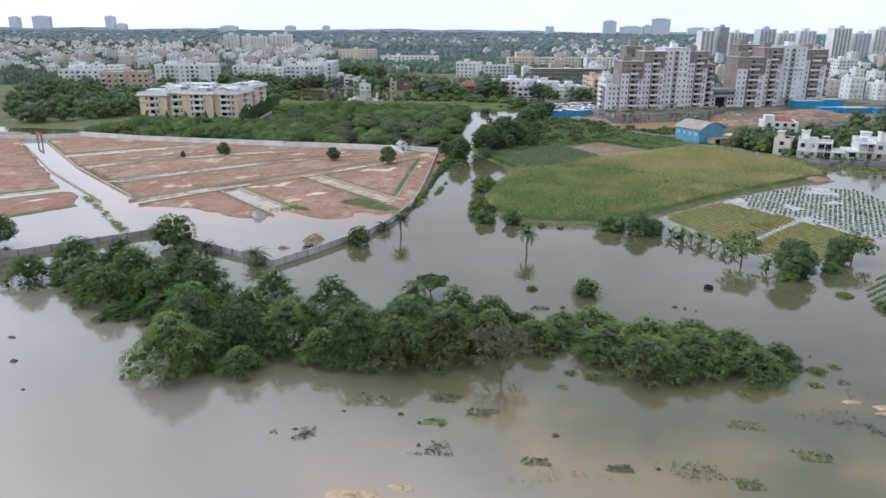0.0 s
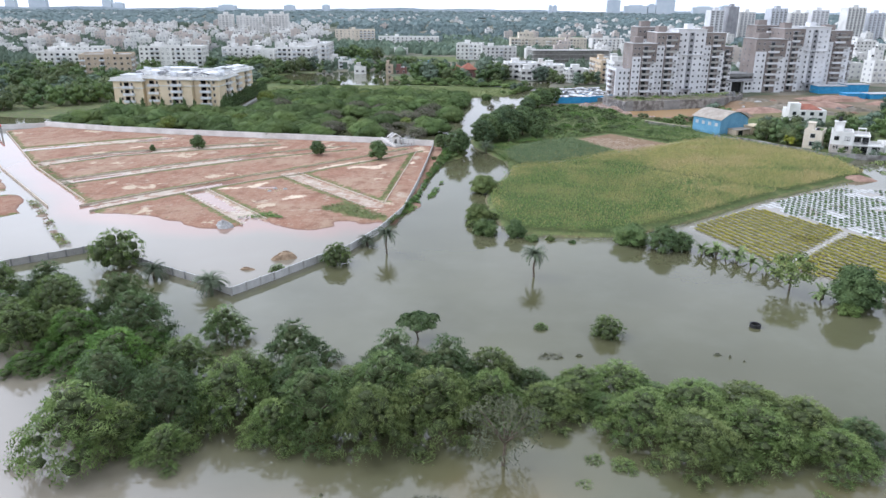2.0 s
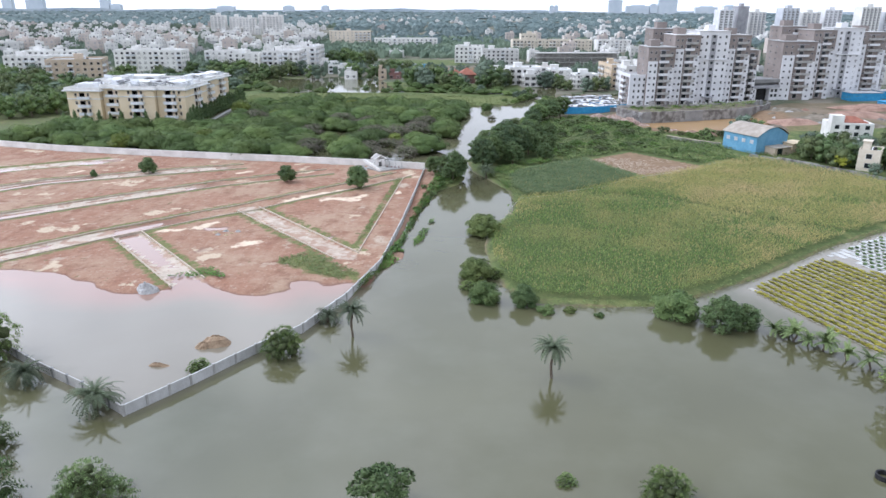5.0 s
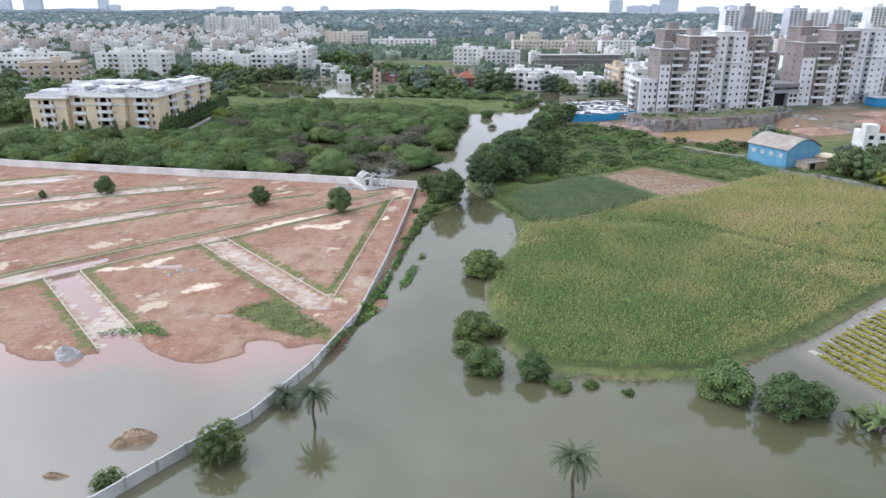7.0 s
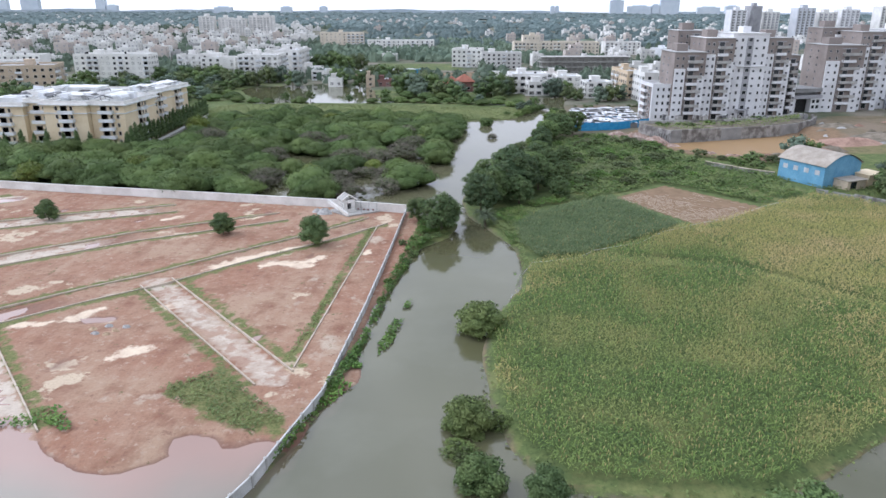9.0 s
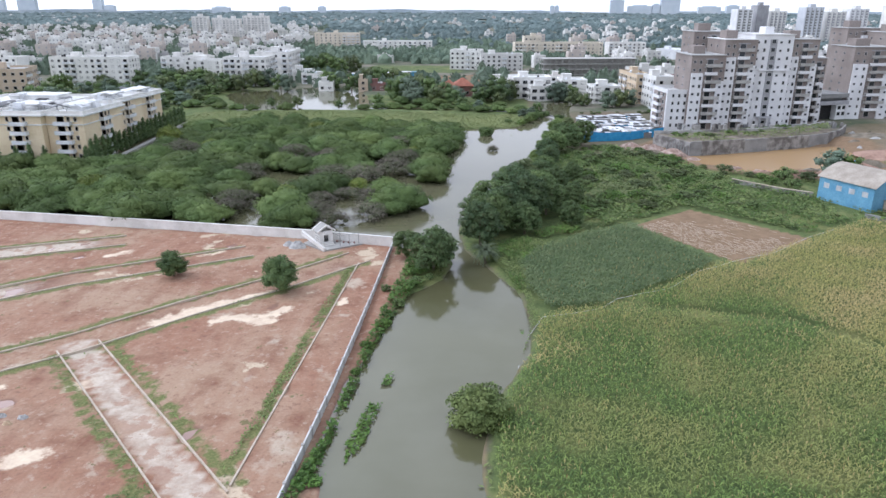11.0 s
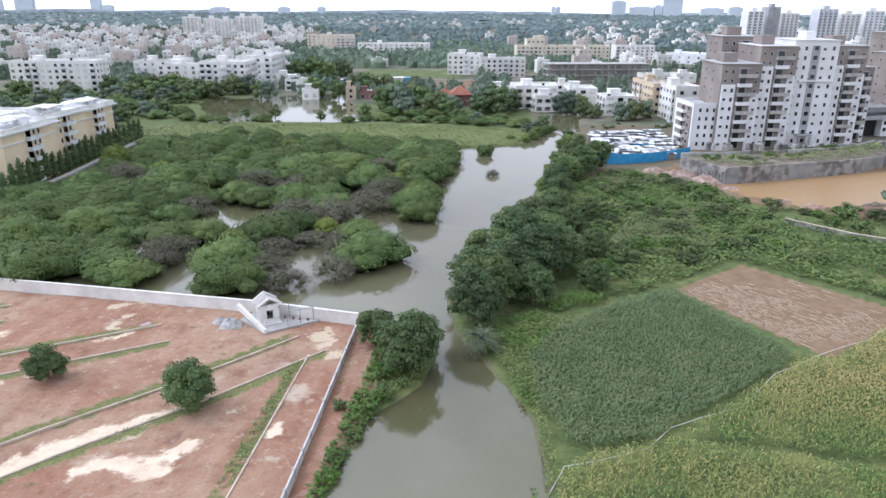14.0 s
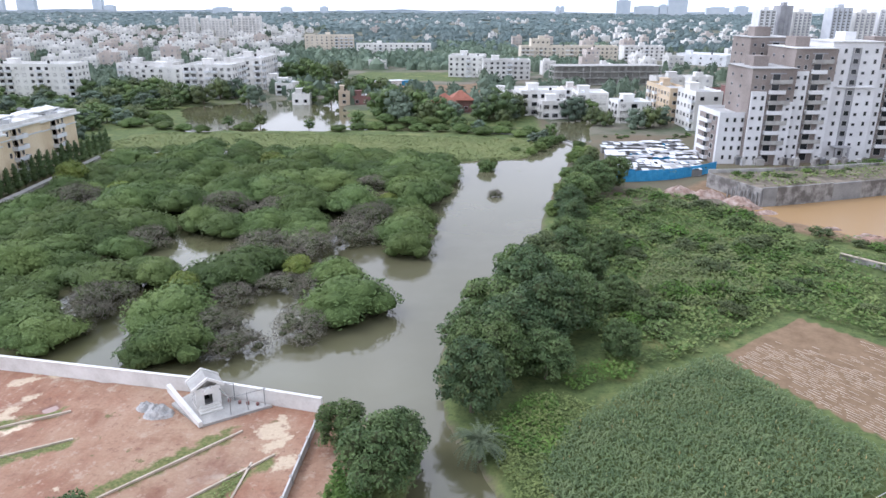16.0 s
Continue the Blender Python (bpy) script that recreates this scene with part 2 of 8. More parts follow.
# murky flood water: silt colour drifts with slow noise, a calm surface with faint ripples
wm, nodes, links, b = material("flood_water", 0.07, 0.62)
b.inputs["IOR"].default_value = 1.6
silt = ramp_of(nodes, links, noise_of(nodes, links, 0.018, 3.0), 0.35, 0.68)
col = mix_of(nodes, links, silt, (0.086, 0.084, 0.04), (0.132, 0.129, 0.07))
fine_silt = ramp_of(nodes, links, noise_of(nodes, links, 0.11, 4.0), 0.45, 0.75)
col = mix_of(nodes, links, mix_of(nodes, links, 0.3, (0.0, 0.0, 0.0), fine_silt), col, (0.155, 0.158, 0.105))
# pale tint: suspended clay in the plots, painted sky reflection elsewhere
att = nodes.new("ShaderNodeAttribute")
att.attribute_name = "clay_and_glare"
col = mix_of(nodes, links, att.outputs["Fac"], col, (0.37, 0.315, 0.265))
att3 = nodes.new("ShaderNodeAttribute")
att3.attribute_name = "shallow"
col = mix_of(nodes, links, att3.outputs["Fac"], col, (0.36, 0.2, 0.15))
att2 = nodes.new("ShaderNodeAttribute")
att2.attribute_name = "ochre"
col = mix_of(nodes, links, att2.outputs["Fac"], col, (0.44, 0.27, 0.12))
links.new(col, b.inputs["Base Color"])
rough_mix = ramp_of(nodes, links, att2.outputs["Fac"], 0.0, 1.0)
rough_mix.node.inputs["To Min"].default_value, rough_mix.node.inputs["To Max"].default_value = 0.07, 0.3
links.new(rough_mix, b.inputs["Roughness"])
bump_of(nodes, links, b, noise_of(nodes, links, 0.9, 3.0), 0.05, 0.04)
M["water"] = wm

# the ground: mud under all, then grass, red earth, tilled soil and road by masks with ragged edges
gm2, nodes, links, b = material("ground_earth", 0.9, 0.2)
ragged = noise_of(nodes, links, 0.55, 6.0, 0.65)
broad = noise_of(nodes, links, 0.05, 4.0)
grain = noise_of(nodes, links, 3.0, 5.0)


def masked(label, gain=0.55):
    a = nodes.new("ShaderNodeAttribute")
    a.attribute_name = label
    s1 = nodes.new("ShaderNodeMath")
    s1.operation = "MULTIPLY_ADD"
    links.new(ragged, s1.inputs[0])
    s1.inputs[1].default_value = gain
    links.new(a.outputs["Fac"], s1.inputs[2])
    return ramp_of(nodes, links, s1.outputs[0], 0.5 + gain / 2 - 0.12, 0.5 + gain / 2 + 0.12)


col = mix_of(nodes, links, ramp_of(nodes, links, broad, 0.35, 0.65), (0.17, 0.135, 0.09), (0.13, 0.125, 0.08))
col = mix_of(nodes, links, masked("city"), col, mix_of(nodes, links, ramp_of(nodes, links, broad, 0.4, 0.6), (0.2, 0.18, 0.14), (0.085, 0.105, 0.06)))
green = mix_of(nodes, links, ramp_of(nodes, links, ragged, 0.3, 0.7), (0.075, 0.11, 0.038), (0.145, 0.18, 0.062))
green = mix_of(nodes, links, ramp_of(nodes, links, noise_of(nodes, links, 1.6, 6.0, 0.75), 0.5, 0.64), green, (0.06, 0.085, 0.032))
green = mix_of(nodes, links, ramp_of(nodes, links, noise_of(nodes, links, 0.12, 5.0, 0.65), 0.52, 0.68), green, (0.2, 0.21, 0.08))
col = mix_of(nodes, links, masked("grass", 0.7), col, green)
tilled = mix_of(nodes, links, ramp_of(nodes, links, ragged, 0.3, 0.7), (0.18, 0.119, 0.07), (0.27, 0.187, 0.117))
col = mix_of(nodes, links, masked("meadow", 0.3), col, mix_of(nodes, links, ramp_of(nodes, links, ragged, 0.3, 0.7), (0.155, 0.185, 0.068), (0.225, 0.25, 0.096)))
col = mix_of(nodes, links, masked("tilled", 0.2), col, tilled)
red_a = mix_of(nodes, links, ramp_of(nodes, links, ragged, 0.3, 0.72), (0.345, 0.17, 0.106), (0.43, 0.262, 0.178))
mid_noise = noise_of(nodes, links, 0.22, 6.0, 0.6)
red_b = mix_of(nodes, links, ramp_of(nodes, links, broad, 0.42, 0.62), red_a, (0.46, 0.31, 0.21))
red_b = mix_of(nodes, links, ramp_of(nodes, links, mid_noise, 0.5, 0.72), red_b, (0.275, 0.135, 0.085))
red_b = mix_of(nodes, links, ramp_of(nodes, links, noise_of(nodes, links, 0.13, 6.0, 0.65), 0.6, 0.68), red_b, (0.57, 0.46, 0.35))
streak_map = nodes.new("ShaderNodeMapping")
streak_map.inputs["Rotation"].default_value = (0, 0, radians(-42))
streak_map.inputs["Scale"].default_value = (0.9, 0.22, 1.0)
streak_geo = nodes.new("ShaderNodeNewGeometry")
links.new(streak_geo.outputs["Position"], streak_map.inputs["Vector"])
streak = nodes.new("ShaderNodeTexNoise")
streak.inputs["Scale"].default_value, streak.inputs["Detail"].default_value, streak.inputs["Roughness"].default_value = 0.5, 6.0, 0.65
links.new(streak_map.outputs[0], streak.inputs["Vector"])
red_b = mix_of(nodes, links, mix_of(nodes, links, 0.3, (0.0, 0.0, 0.0), ramp_of(nodes, links, streak.outputs[0], 0.5, 0.66)), red_b, (0.55, 0.4, 0.29))
red_b = mix_of(nodes, links, mix_of(nodes, links, 0.3, (0.0, 0.0, 0.0), ramp_of(nodes, links, streak.outputs[0], 0.46, 0.33)), red_b, (0.27, 0.12, 0.085))
red_b = mix_of(nodes, links, ramp_of(nodes, links, noise_of(nodes, links, 0.075, 7.0, 0.62), 0.625, 0.645), red_b, (0.66, 0.53, 0.38))
blotch = noise_of(nodes, links, 0.9, 8.0, 0.7)
red_b = mix_of(nodes, links, mix_of(nodes, links, 0.7, (0.0, 0.0, 0.0), ramp_of(nodes, links, blotch, 0.56, 0.66)), red_b, (0.54, 0.41, 0.31))
red_b = mix_of(nodes, links, mix_of(nodes, links, 0.65, (0.0, 0.0, 0.0), ramp_of(nodes, links, blotch, 0.43, 0.34)), red_b, (0.25, 0.13, 0.095))
tuft = noise_of(nodes, links, 0.5, 6.0, 0.75)
red_b = mix_of(nodes, links, mix_of(nodes, links, 0.8, (0.0, 0.0, 0.0), ramp_of(nodes, links, tuft, 0.635, 0.66)), red_b, (0.17, 0.165, 0.07))
height_geo = nodes.new("ShaderNodeNewGeometry")
height_xyz = nodes.new("ShaderNodeSeparateXYZ")
links.new(height_geo.outputs["Position"], height_xyz.inputs[0])
red_b = mix_of(nodes, links, mix_of(nodes, links, 0.7, (0.0, 0.0, 0.0), ramp_of(nodes, links, height_xyz.outputs[2], 0.16, 0.02)), red_b, (0.24, 0.135, 0.105))
damp = nodes.new("ShaderNodeHueSaturation")
damp.inputs["Value"].default_value = 0.8
links.new(red_b, damp.inputs["Color"])
col = mix_of(nodes, links, masked("red", 0.25), col, damp.outputs[0])
col = mix_of(nodes, links, masked("sandy", 1.3), col, mix_of(nodes, links, ramp_of(nodes, links, ragged, 0.35, 0.65), (0.6, 0.47, 0.35), (0.72, 0.6, 0.45)))
col = mix_of(nodes, links, masked("verge", 1.5), col, mix_of(nodes, links, ramp_of(nodes, links, grain, 0.3, 0.7), (0.11, 0.13, 0.045), (0.2, 0.2, 0.08)))
paved = mix_of(nodes, links, ramp_of(nodes, links, ragged, 0.35, 0.7), (0.46, 0.38, 0.3), (0.6, 0.53, 0.44))
paved = mix_of(nodes, links, mix_of(nodes, links, 0.75, (0.0, 0.0, 0.0), ramp_of(nodes, links, noise_of(nodes, links, 0.3, 7.0, 0.68), 0.51, 0.56)), paved, (0.36, 0.225, 0.16))
col = mix_of(nodes, links, masked("paved", 0.2), col, paved)
col = mix_of(nodes, links, 0.22, col, mix_of(nodes, links, ramp_of(nodes, links, grain, 0.25, 0.75), (0.25, 0.25, 0.25), (0.75, 0.75, 0.75)), "OVERLAY")
links.new(col, b.inputs["Base Color"])
bump_of(nodes, links, b, grain, 0.3, 0.1)
M["ground"] = gm2


# ---- mesh helpers ----
class Build:
    """Gathers boxes and faces for one mesh."""

    def __init__(self):
        self.v, self.f, self.m = [], [], []

    def face(self, pts, mi=0):
        k = len(self.v)
        self.v += [tuple(p) for p in pts]
        self.f.append(tuple(range(k, k + len(pts))))
        self.m.append(mi)

    def box(self, x0, x1, y0, y1, z0, z1, mi=0, m=None):
        k = len(self.v)
        pts = [(x, y, z) for z in (z0, z1) for y in (y0, y1) for x in (x0, x1)]
        if m is not None:
            pts = [tuple(m @ Vector(p)) for p in pts]
        self.v += pts
        for f in ((0, 2, 3, 1), (4, 5, 7, 6), (0, 1, 5, 4), (2, 6, 7, 3), (0, 4, 6, 2), (1, 3, 7, 5)):
            self.f.append(tuple(k + i for i in f))
            self.m.append(mi)

    def prism(self, pts, z0, z1, mi=0, top=None):
        """An upright prism on a polygon given anticlockwise."""
        k, n = len(self.v), len(pts)
        self.v += [(x, y, z0) for x, y in pts] + [(x, y, z1) for x, y in pts]
        for i in range(n):
            j = (i + 1) % n
            self.f.append((k + i, k + j, k + n + j, k + n + i))
            self.m.append(mi)
        self.f.append(tuple(range(k + n, k + 2 * n)))
        self.m.append(mi if top is None else top)

    def tube(self, pts, radii, sides=6, mi=0):
        k = len(self.v)
        for i, p in enumerate(pts):
            d = (Vector(pts[min(i + 1, len(pts) - 1)]) - Vector(pts[max(i - 1, 0)])).normalized()
            u = d.orthogonal().normalized()
            w = d.cross(u)
            for s in range(sides):
                a = 2 * math.pi * s / sides
                self.v.append(tuple(Vector(p) + radii[i] * (math.cos(a) * u + math.sin(a) * w)))
        for i in range(len(pts) - 1):
            for s in range(sides):
                a, c = k + i * sides + s, k + i * sides + (s + 1) % sides
                self.f.append((a, c, c + sides, a + sides))
                self.m.append(mi)
        self.f.append(tuple(k + (len(pts) - 1) * sides + s for s in range(sides)))
        self.m.append(mi)

    def mesh(self, name, mats):
        me = bpy.data.meshes.new(name)
        me.from_pydata(self.v, [], self.f)
        for x in mats:
            me.materials.append(M[x])
        if len(mats) > 1:
            me.polygons.foreach_set("material_index", self.m)
        me.update()
        return me


def part(name, me, parent, label="", at=None):
    ob = new(name, me)
    ob.parent = parent
    if at is not None:
        ob.matrix_local = at
    if label:
        tagged(ob, label)
    return ob


def thing(name, x=0.0, y=0.0, z=0.0, turn=0.0, label="", category="", group="", kind=""):
    e = new(name)
    e.empty_display_size = 0.5
    e.matrix_world = pose(x, y, z, 0, 0, turn)
    return tagged(e, label, category, group, kind)


def whole(name, me, label, category, group="", kind="", at=None):
    ob = new(name, me)
    if at is not None:
        ob.matrix_world = at
    return tagged(ob, label, category, group, kind)


rng = np.random.default_rng(7)


def lattice(ix, iy, seed):
    h = (ix.astype(np.int64) * 374761393 + iy.astype(np.int64) * 668265263 + seed * 1442695041) & 0x7FFFFFFF
    h = ((h ^ (h >> 13)) * 1274126177) & 0x7FFFFFFF
    return ((h ^ (h >> 16)) & 0xFFFF) / 65535.0


def soft_noise(x, y, size, seed=0):
    """Smooth noise from 0 to 1 over the plan, with lumps about size metres across."""
    x, y = np.asarray(x, float) / size, np.asarray(y, float) / size
    ix, iy = np.floor(x), np.floor(y)
    fx, fy = x - ix, y - iy
    fx, fy = fx * fx * (3 - 2 * fx), fy * fy * (3 - 2 * fy)
    a, b = lattice(ix, iy, seed), lattice(ix + 1, iy, seed)
    c, d = lattice(ix, iy + 1, seed), lattice(ix + 1, iy + 1, seed)
    return (a * (1 - fx) + b * fx) * (1 - fy) + (c * (1 - fx) + d * fx) * fy


def inside(px, py, poly):
    """Signed distance to a polygon's edge, positive inside."""
    px, py = np.asarray(px, float), np.asarray(py, float)
    best, odd = np.full(px.shape, 1e9), np.zeros(px.shape, bool)
    for (x0, y0), (x1, y1) in zip(poly, poly[1:] + poly[:1]):
        dx, dy = x1 - x0, y1 - y0
        u = np.clip(((px - x0) * dx + (py - y0) * dy) / (dx * dx + dy * dy), 0, 1)
        best = np.minimum(best, np.hypot(px - x0 - u * dx, py - y0 - u * dy))
        cross = (y0 > py) != (y1 > py)
        with np.errstate(divide="ignore", invalid="ignore"):
            odd ^= cross & (px < (x1 - x0) * (py - y0) / (y1 - y0) + x0)
    return np.where(odd, best, -best)


def near_line(px, py, line, cut=False):
    """Distance to a line of points; with cut, nothing past its two ends counts."""
    best = np.full(np.shape(px), 1e9)
    for i, ((x0, y0), (x1, y1)) in enumerate(zip(line, line[1:])):
        dx, dy = x1 - x0, y1 - y0
        along = ((px - x0) * dx + (py - y0) * dy) / (dx * dx + dy * dy)
        u = np.clip(along, 0, 1)
        d = np.hypot(px - x0 - u * dx, py - y0 - u * dy)
        if cut and i == 0:
            d = np.where(along < 0, 1e9, d)
        if cut and i == len(line) - 2:
            d = np.where(along > 1, 1e9, d)
        best = np.minimum(best, d)
    return best


def rise(d, w):
    u = np.clip(d / w * 0.5 + 0.5, 0, 1)
    return u * u * (3 - 2 * u)


# ---- the plan ----
WALL_SW = [(-150, 82), (-94, 126), (-71, 145), (-54.5, 134.5), (-46, 129.8), (-38.5, 124.8)]
WALL_E = [(-38.5, 124.8), (-33.5, 132), (-28, 140.8), (-23.2, 147.5), (-19, 159.2), (-15.6, 175.5), (-14.5, 200), (-13.9, 228), (-13.6, 253.0)]
WALL_N = [(-13.6, 253.0), (-30, 256.6), (-42.6, 258.4), (-60, 261), (-98, 266), (-132, 271.5), (-163, 280)]
DRY_EAST = [(-91, 172), (-80, 169), (-68, 165), (-54, 160), (-44, 163.5), (-33, 160.5), (-29, 167.5), (-24, 166), (-17, 168),
            (-14.2, 175.5), (-12.9, 200), (-11, 255.5), (-34, 260.5), (-60, 264), (-98, 269.5), (-163, 284), (-172, 270), (-131, 217)]
DRY_WEST = [(-100, 168), (-112, 155), (-140, 128), (-320, 60), (-320, 300), (-190, 290), (-178, 266), (-134, 209)]
BANK_EAST = [(-19.5, 158.5), (-17, 168), (-14.4, 182), (-13.2, 200), (-12, 213), (-10.5, 221), (-8.5, 231), (-3.5, 238), (-2.5, 246), (-6, 252), (-14, 253), (-14.5, 200), (-16, 175)]
LAND_EAST = [(4, 193), (3.3, 185), (4.2, 175), (6.4, 166), (10.5, 160), (20, 158.6), (31, 159.4), (38, 164), (51, 173), (70, 189.5), (98, 210), (112, 219),
             (113, 236), (122, 246), (160, 255), (420, 300), (5200, 700), (5200, 5200), (46, 5200), (46, 430), (38, 424), (31, 404), (17.4, 335), (15, 318), (8.5, 299.7),
             (0.3, 282), (-1.5, 265), (0, 253), (5, 242), (9.5, 229.6), (10.5, 221), (9, 210), (5.5, 201)]
LAND_NORTH = [(60, 5200), (60, 424), (30, 424), (17, 394), (-5, 387), (-22, 390), (-60, 403), (-112, 398), (-108, 340), (-106, 312), (-165, 298), (-240, 310), (-5200, 320), (-5200, 5200)]
POND = [(65, 341), (70, 333), (80, 321.5), (102, 322), (119, 345), (121, 367), (106, 360), (86, 352), (66, 344.5)]
FLOODS = [[(-130, 497), (-92, 524), (-46, 458), (-52, 440), (-76, 436), (-104, 434)], [(28, 425), (40, 425), (47, 470), (31, 470)], [(-80, 520), (-70, 540), (-50, 470), (-62, 468)],
          [(-48, 448), (-20, 452), (-15, 440), (-45, 440)]]
FIELD = [(4.8, 195), (4.2, 185), (5, 175), (7.2, 167), (11.5, 161.6), (20, 160.3), (30.5, 161), (37, 165), (50, 174.5), (69, 191), (97, 211.5), (110, 220),
         (111, 238), (107, 249), (90, 270), (84, 274), (69, 262), (58, 253), (49, 245.5), (45, 245), (23, 226), (14, 222.5), (11, 219), (10, 210), (6.4, 201)]
DARK_FIELD = [(13.2, 224.5), (10.2, 232), (9.6, 244), (13.6, 251.5), (24, 262), (34.5, 268.5), (45.2, 246.4), (23.3, 227), (18, 225)]
BROWN_FIELD = [(34.8, 269), (49.9, 281.7), (68, 262), (49.3, 246.5)]
MEADOW = [(-124, 402), (-112, 398), (-60, 403), (-22, 390), (-5, 387), (17, 394), (28, 424), (-10, 428), (-60, 432), (-110, 428)]
MAIN_ROAD = [(-174, 266), (-131, 213), (-95.5, 176), (-77, 152), (-72, 144.5)]
ROADS = [[(-145, 236), (-123.6, 250.7), (-108, 260)], [(-125.5, 217), (-112.5, 231.5), (-88, 244), (-66, 254)], [(-108.5, 195), (-88, 214.5), (-66, 233), (-40, 249)],
         [(-89, 172), (-73.5, 190), (-59.5, 204), (-51.5, 211), (-41, 223), (-31, 233), (-19, 247)], [(-69.6, 189.5), (-47, 164.7)], [(-51, 209.8), (-22.6, 179.5)],
         [(-18.6, 180), (-16.4, 246)], [(-112, 188), (-140, 166), (-190, 128)], [(-97, 167), (-125, 139), (-160, 108)]]
TRIANGLE = [(-20.8, 182.2), (-18.6, 243.6), (-48.6, 212)]


BANK_WEEDS = [(-18.4, 160), (-15.6, 170), (-13.2, 184), (-12, 200), (-11, 213), (-9.8, 221), (-8, 231), (-3.3, 238), (-2.4, 246), (-6, 251), (-9.8, 248), (-10.6, 236), (-11.8, 222), (-13, 205), (-13.8, 190), (-15.9, 176)]


def plan_height(x, y):
    wob = (soft_noise(x, y, 9, 3) - 0.5) * 3.0 + (soft_noise(x, y, 3.2, 4) - 0.5) * 1.6
    h = np.full(np.shape(x), -0.7)
    h = np.maximum(h, -0.7 + 1.1 * rise(inside(x, y, DRY_EAST) + wob * np.where(y < 186, 1.7, 0.9), 2.5))
    h = np.maximum(h, -0.7 + 1.1 * rise(inside(x, y, DRY_WEST) + wob * 0.9, 2.5))
    h = np.maximum(h, -0.7 + 1.2 * rise(inside(x, y, BANK_EAST) + wob * 0.5 + 0.4, 1.6))
    h = np.maximum(h, -0.7 + 1.2 * rise(inside(x, y, LAND_EAST) + wob * 0.35, 1.6))
    h = np.maximum(h, -0.7 + 1.2 * rise(inside(x, y, LAND_NORTH) + wob, 2.5))
    for f in FLOODS:
        h = np.minimum(h, 0.5 - 1.2 * rise(inside(x, y, f) + wob, 2.5))
    h = np.minimum(h, 0.5 - 1.2 * rise(inside(x, y, POND) + wob * 0.7, 2.0))
    h -= 0.34 * rise(3.6 - near_line(x, y, MAIN_ROAD), 0.8) * (h > 0) + 0.2 * rise(3.6 - near_line(x, y, MAIN_ROAD), 0.8)
    plots = (inside(x, y, DRY_EAST) > -1) | (inside(x, y, DRY_WEST) > -1)
    low = np.zeros(np.shape(x))
    for i, r in enumerate(ROADS[:6] + ROADS[7:]):
        low = np.maximum(low, rise(2.8 - near_line(x, y, r), 0.6))
    wet = soft_noise(x, y, 11, 11)
    west = np.clip((-62 - x) / 10, 0, 1) + rise(2.8 - near_line(x, y, ROADS[4]), 0.6)
    h -= plots * low * (0.12 + 0.2 * wet + 0.2 * np.clip(west, 0, 1))
    pits = np.clip(soft_noise(x, y, 7, 21) * 0.6 + soft_noise(x, y, 2.6, 22) * 0.4 - 0.75, 0, 1) * 4.0
    h -= plots * (1 - low) * pits
    h += 0.05 * (soft_noise(x, y, 2.1, 31) - 0.5)
    # the rise of spoil and the building site beyond the pond
    site = rise(inside(x, y, [(62, 366), (92, 366), (128, 384), (230, 425), (330, 430), (330, 320), (150, 318), (122, 345), (122, 362)]), 9)
    h += site * (0.6 + 3.0 * np.clip(soft_noise(x, y, 26, 41) - 0.35, 0, 1))
    return h


def graded(lo, hi, fine_lo, fine_hi, step, mid, growth=1.35):
    pts = list(np.arange(fine_lo, fine_hi + 1e-6, step))
    d, p = mid, fine_hi
    while p < hi:
        p += d
        pts.append(min(p, hi))
        d = d if p < fine_hi + 260 else d * growth
    d, p, low = mid, fine_lo, []
    while p > lo:
        p -= d
        low.append(max(p, lo))
        d = d if p > fine_lo - 160 else d * growth
    return np.array(low[::-1] + pts)


def grid_mesh(name, xs, ys, z_of, mats, masks=()):
    gx, gy = np.meshgrid(xs, ys)
    x, y = gx.ravel(), gy.ravel()
    z = z_of(x, y)
    nx, ny = len(xs), len(ys)
    i = (np.arange(ny - 1)[:, None] * nx + np.arange(nx - 1)[None, :]).ravel()
    faces = np.stack([i, i + 1, i + nx + 1, i + nx], 1)
    me = bpy.data.meshes.new(name)
    me.from_pydata(np.stack([x, y, z], 1).tolist(), [], faces.tolist())
    for label, fn in masks:
        a = me.attributes.new(label, "FLOAT", "POINT")
        a.data.foreach_set("value", np.clip(fn(x, y), 0, 1).astype(np.float32))
    for m in mats:
        me.materials.append(M[m])
    me.polygons.foreach_set("use_smooth", np.ones(len(faces), bool))
    me.update()
    return me


def plots_mask(x, y):
    return np.maximum(rise(inside(x, y, DRY_EAST) + 3, 1.5), rise(inside(x, y, DRY_WEST) + 3, 1.5))


def road_mask(x, y):
    m = rise(2.9 - near_line(x, y, ROADS[0]), 0.8)
    for r in ROADS[1:6] + ROADS[7:]:
        m = np.maximum(m, rise(2.9 - near_line(x, y, r), 0.8))
    return np.maximum(m * (0.25 + 0.7 * np.clip((-66 - x) / 14, 0, 1)), np.maximum(rise(3.4 - near_line(x, y, MAIN_ROAD), 0.8), 0.6 * np.maximum(rise(2.7 - near_line(x, y, ROADS[5]), 0.8), 1.5 * rise(2.9 - near_line(x, y, ROADS[4]), 0.8)))) * 0.95


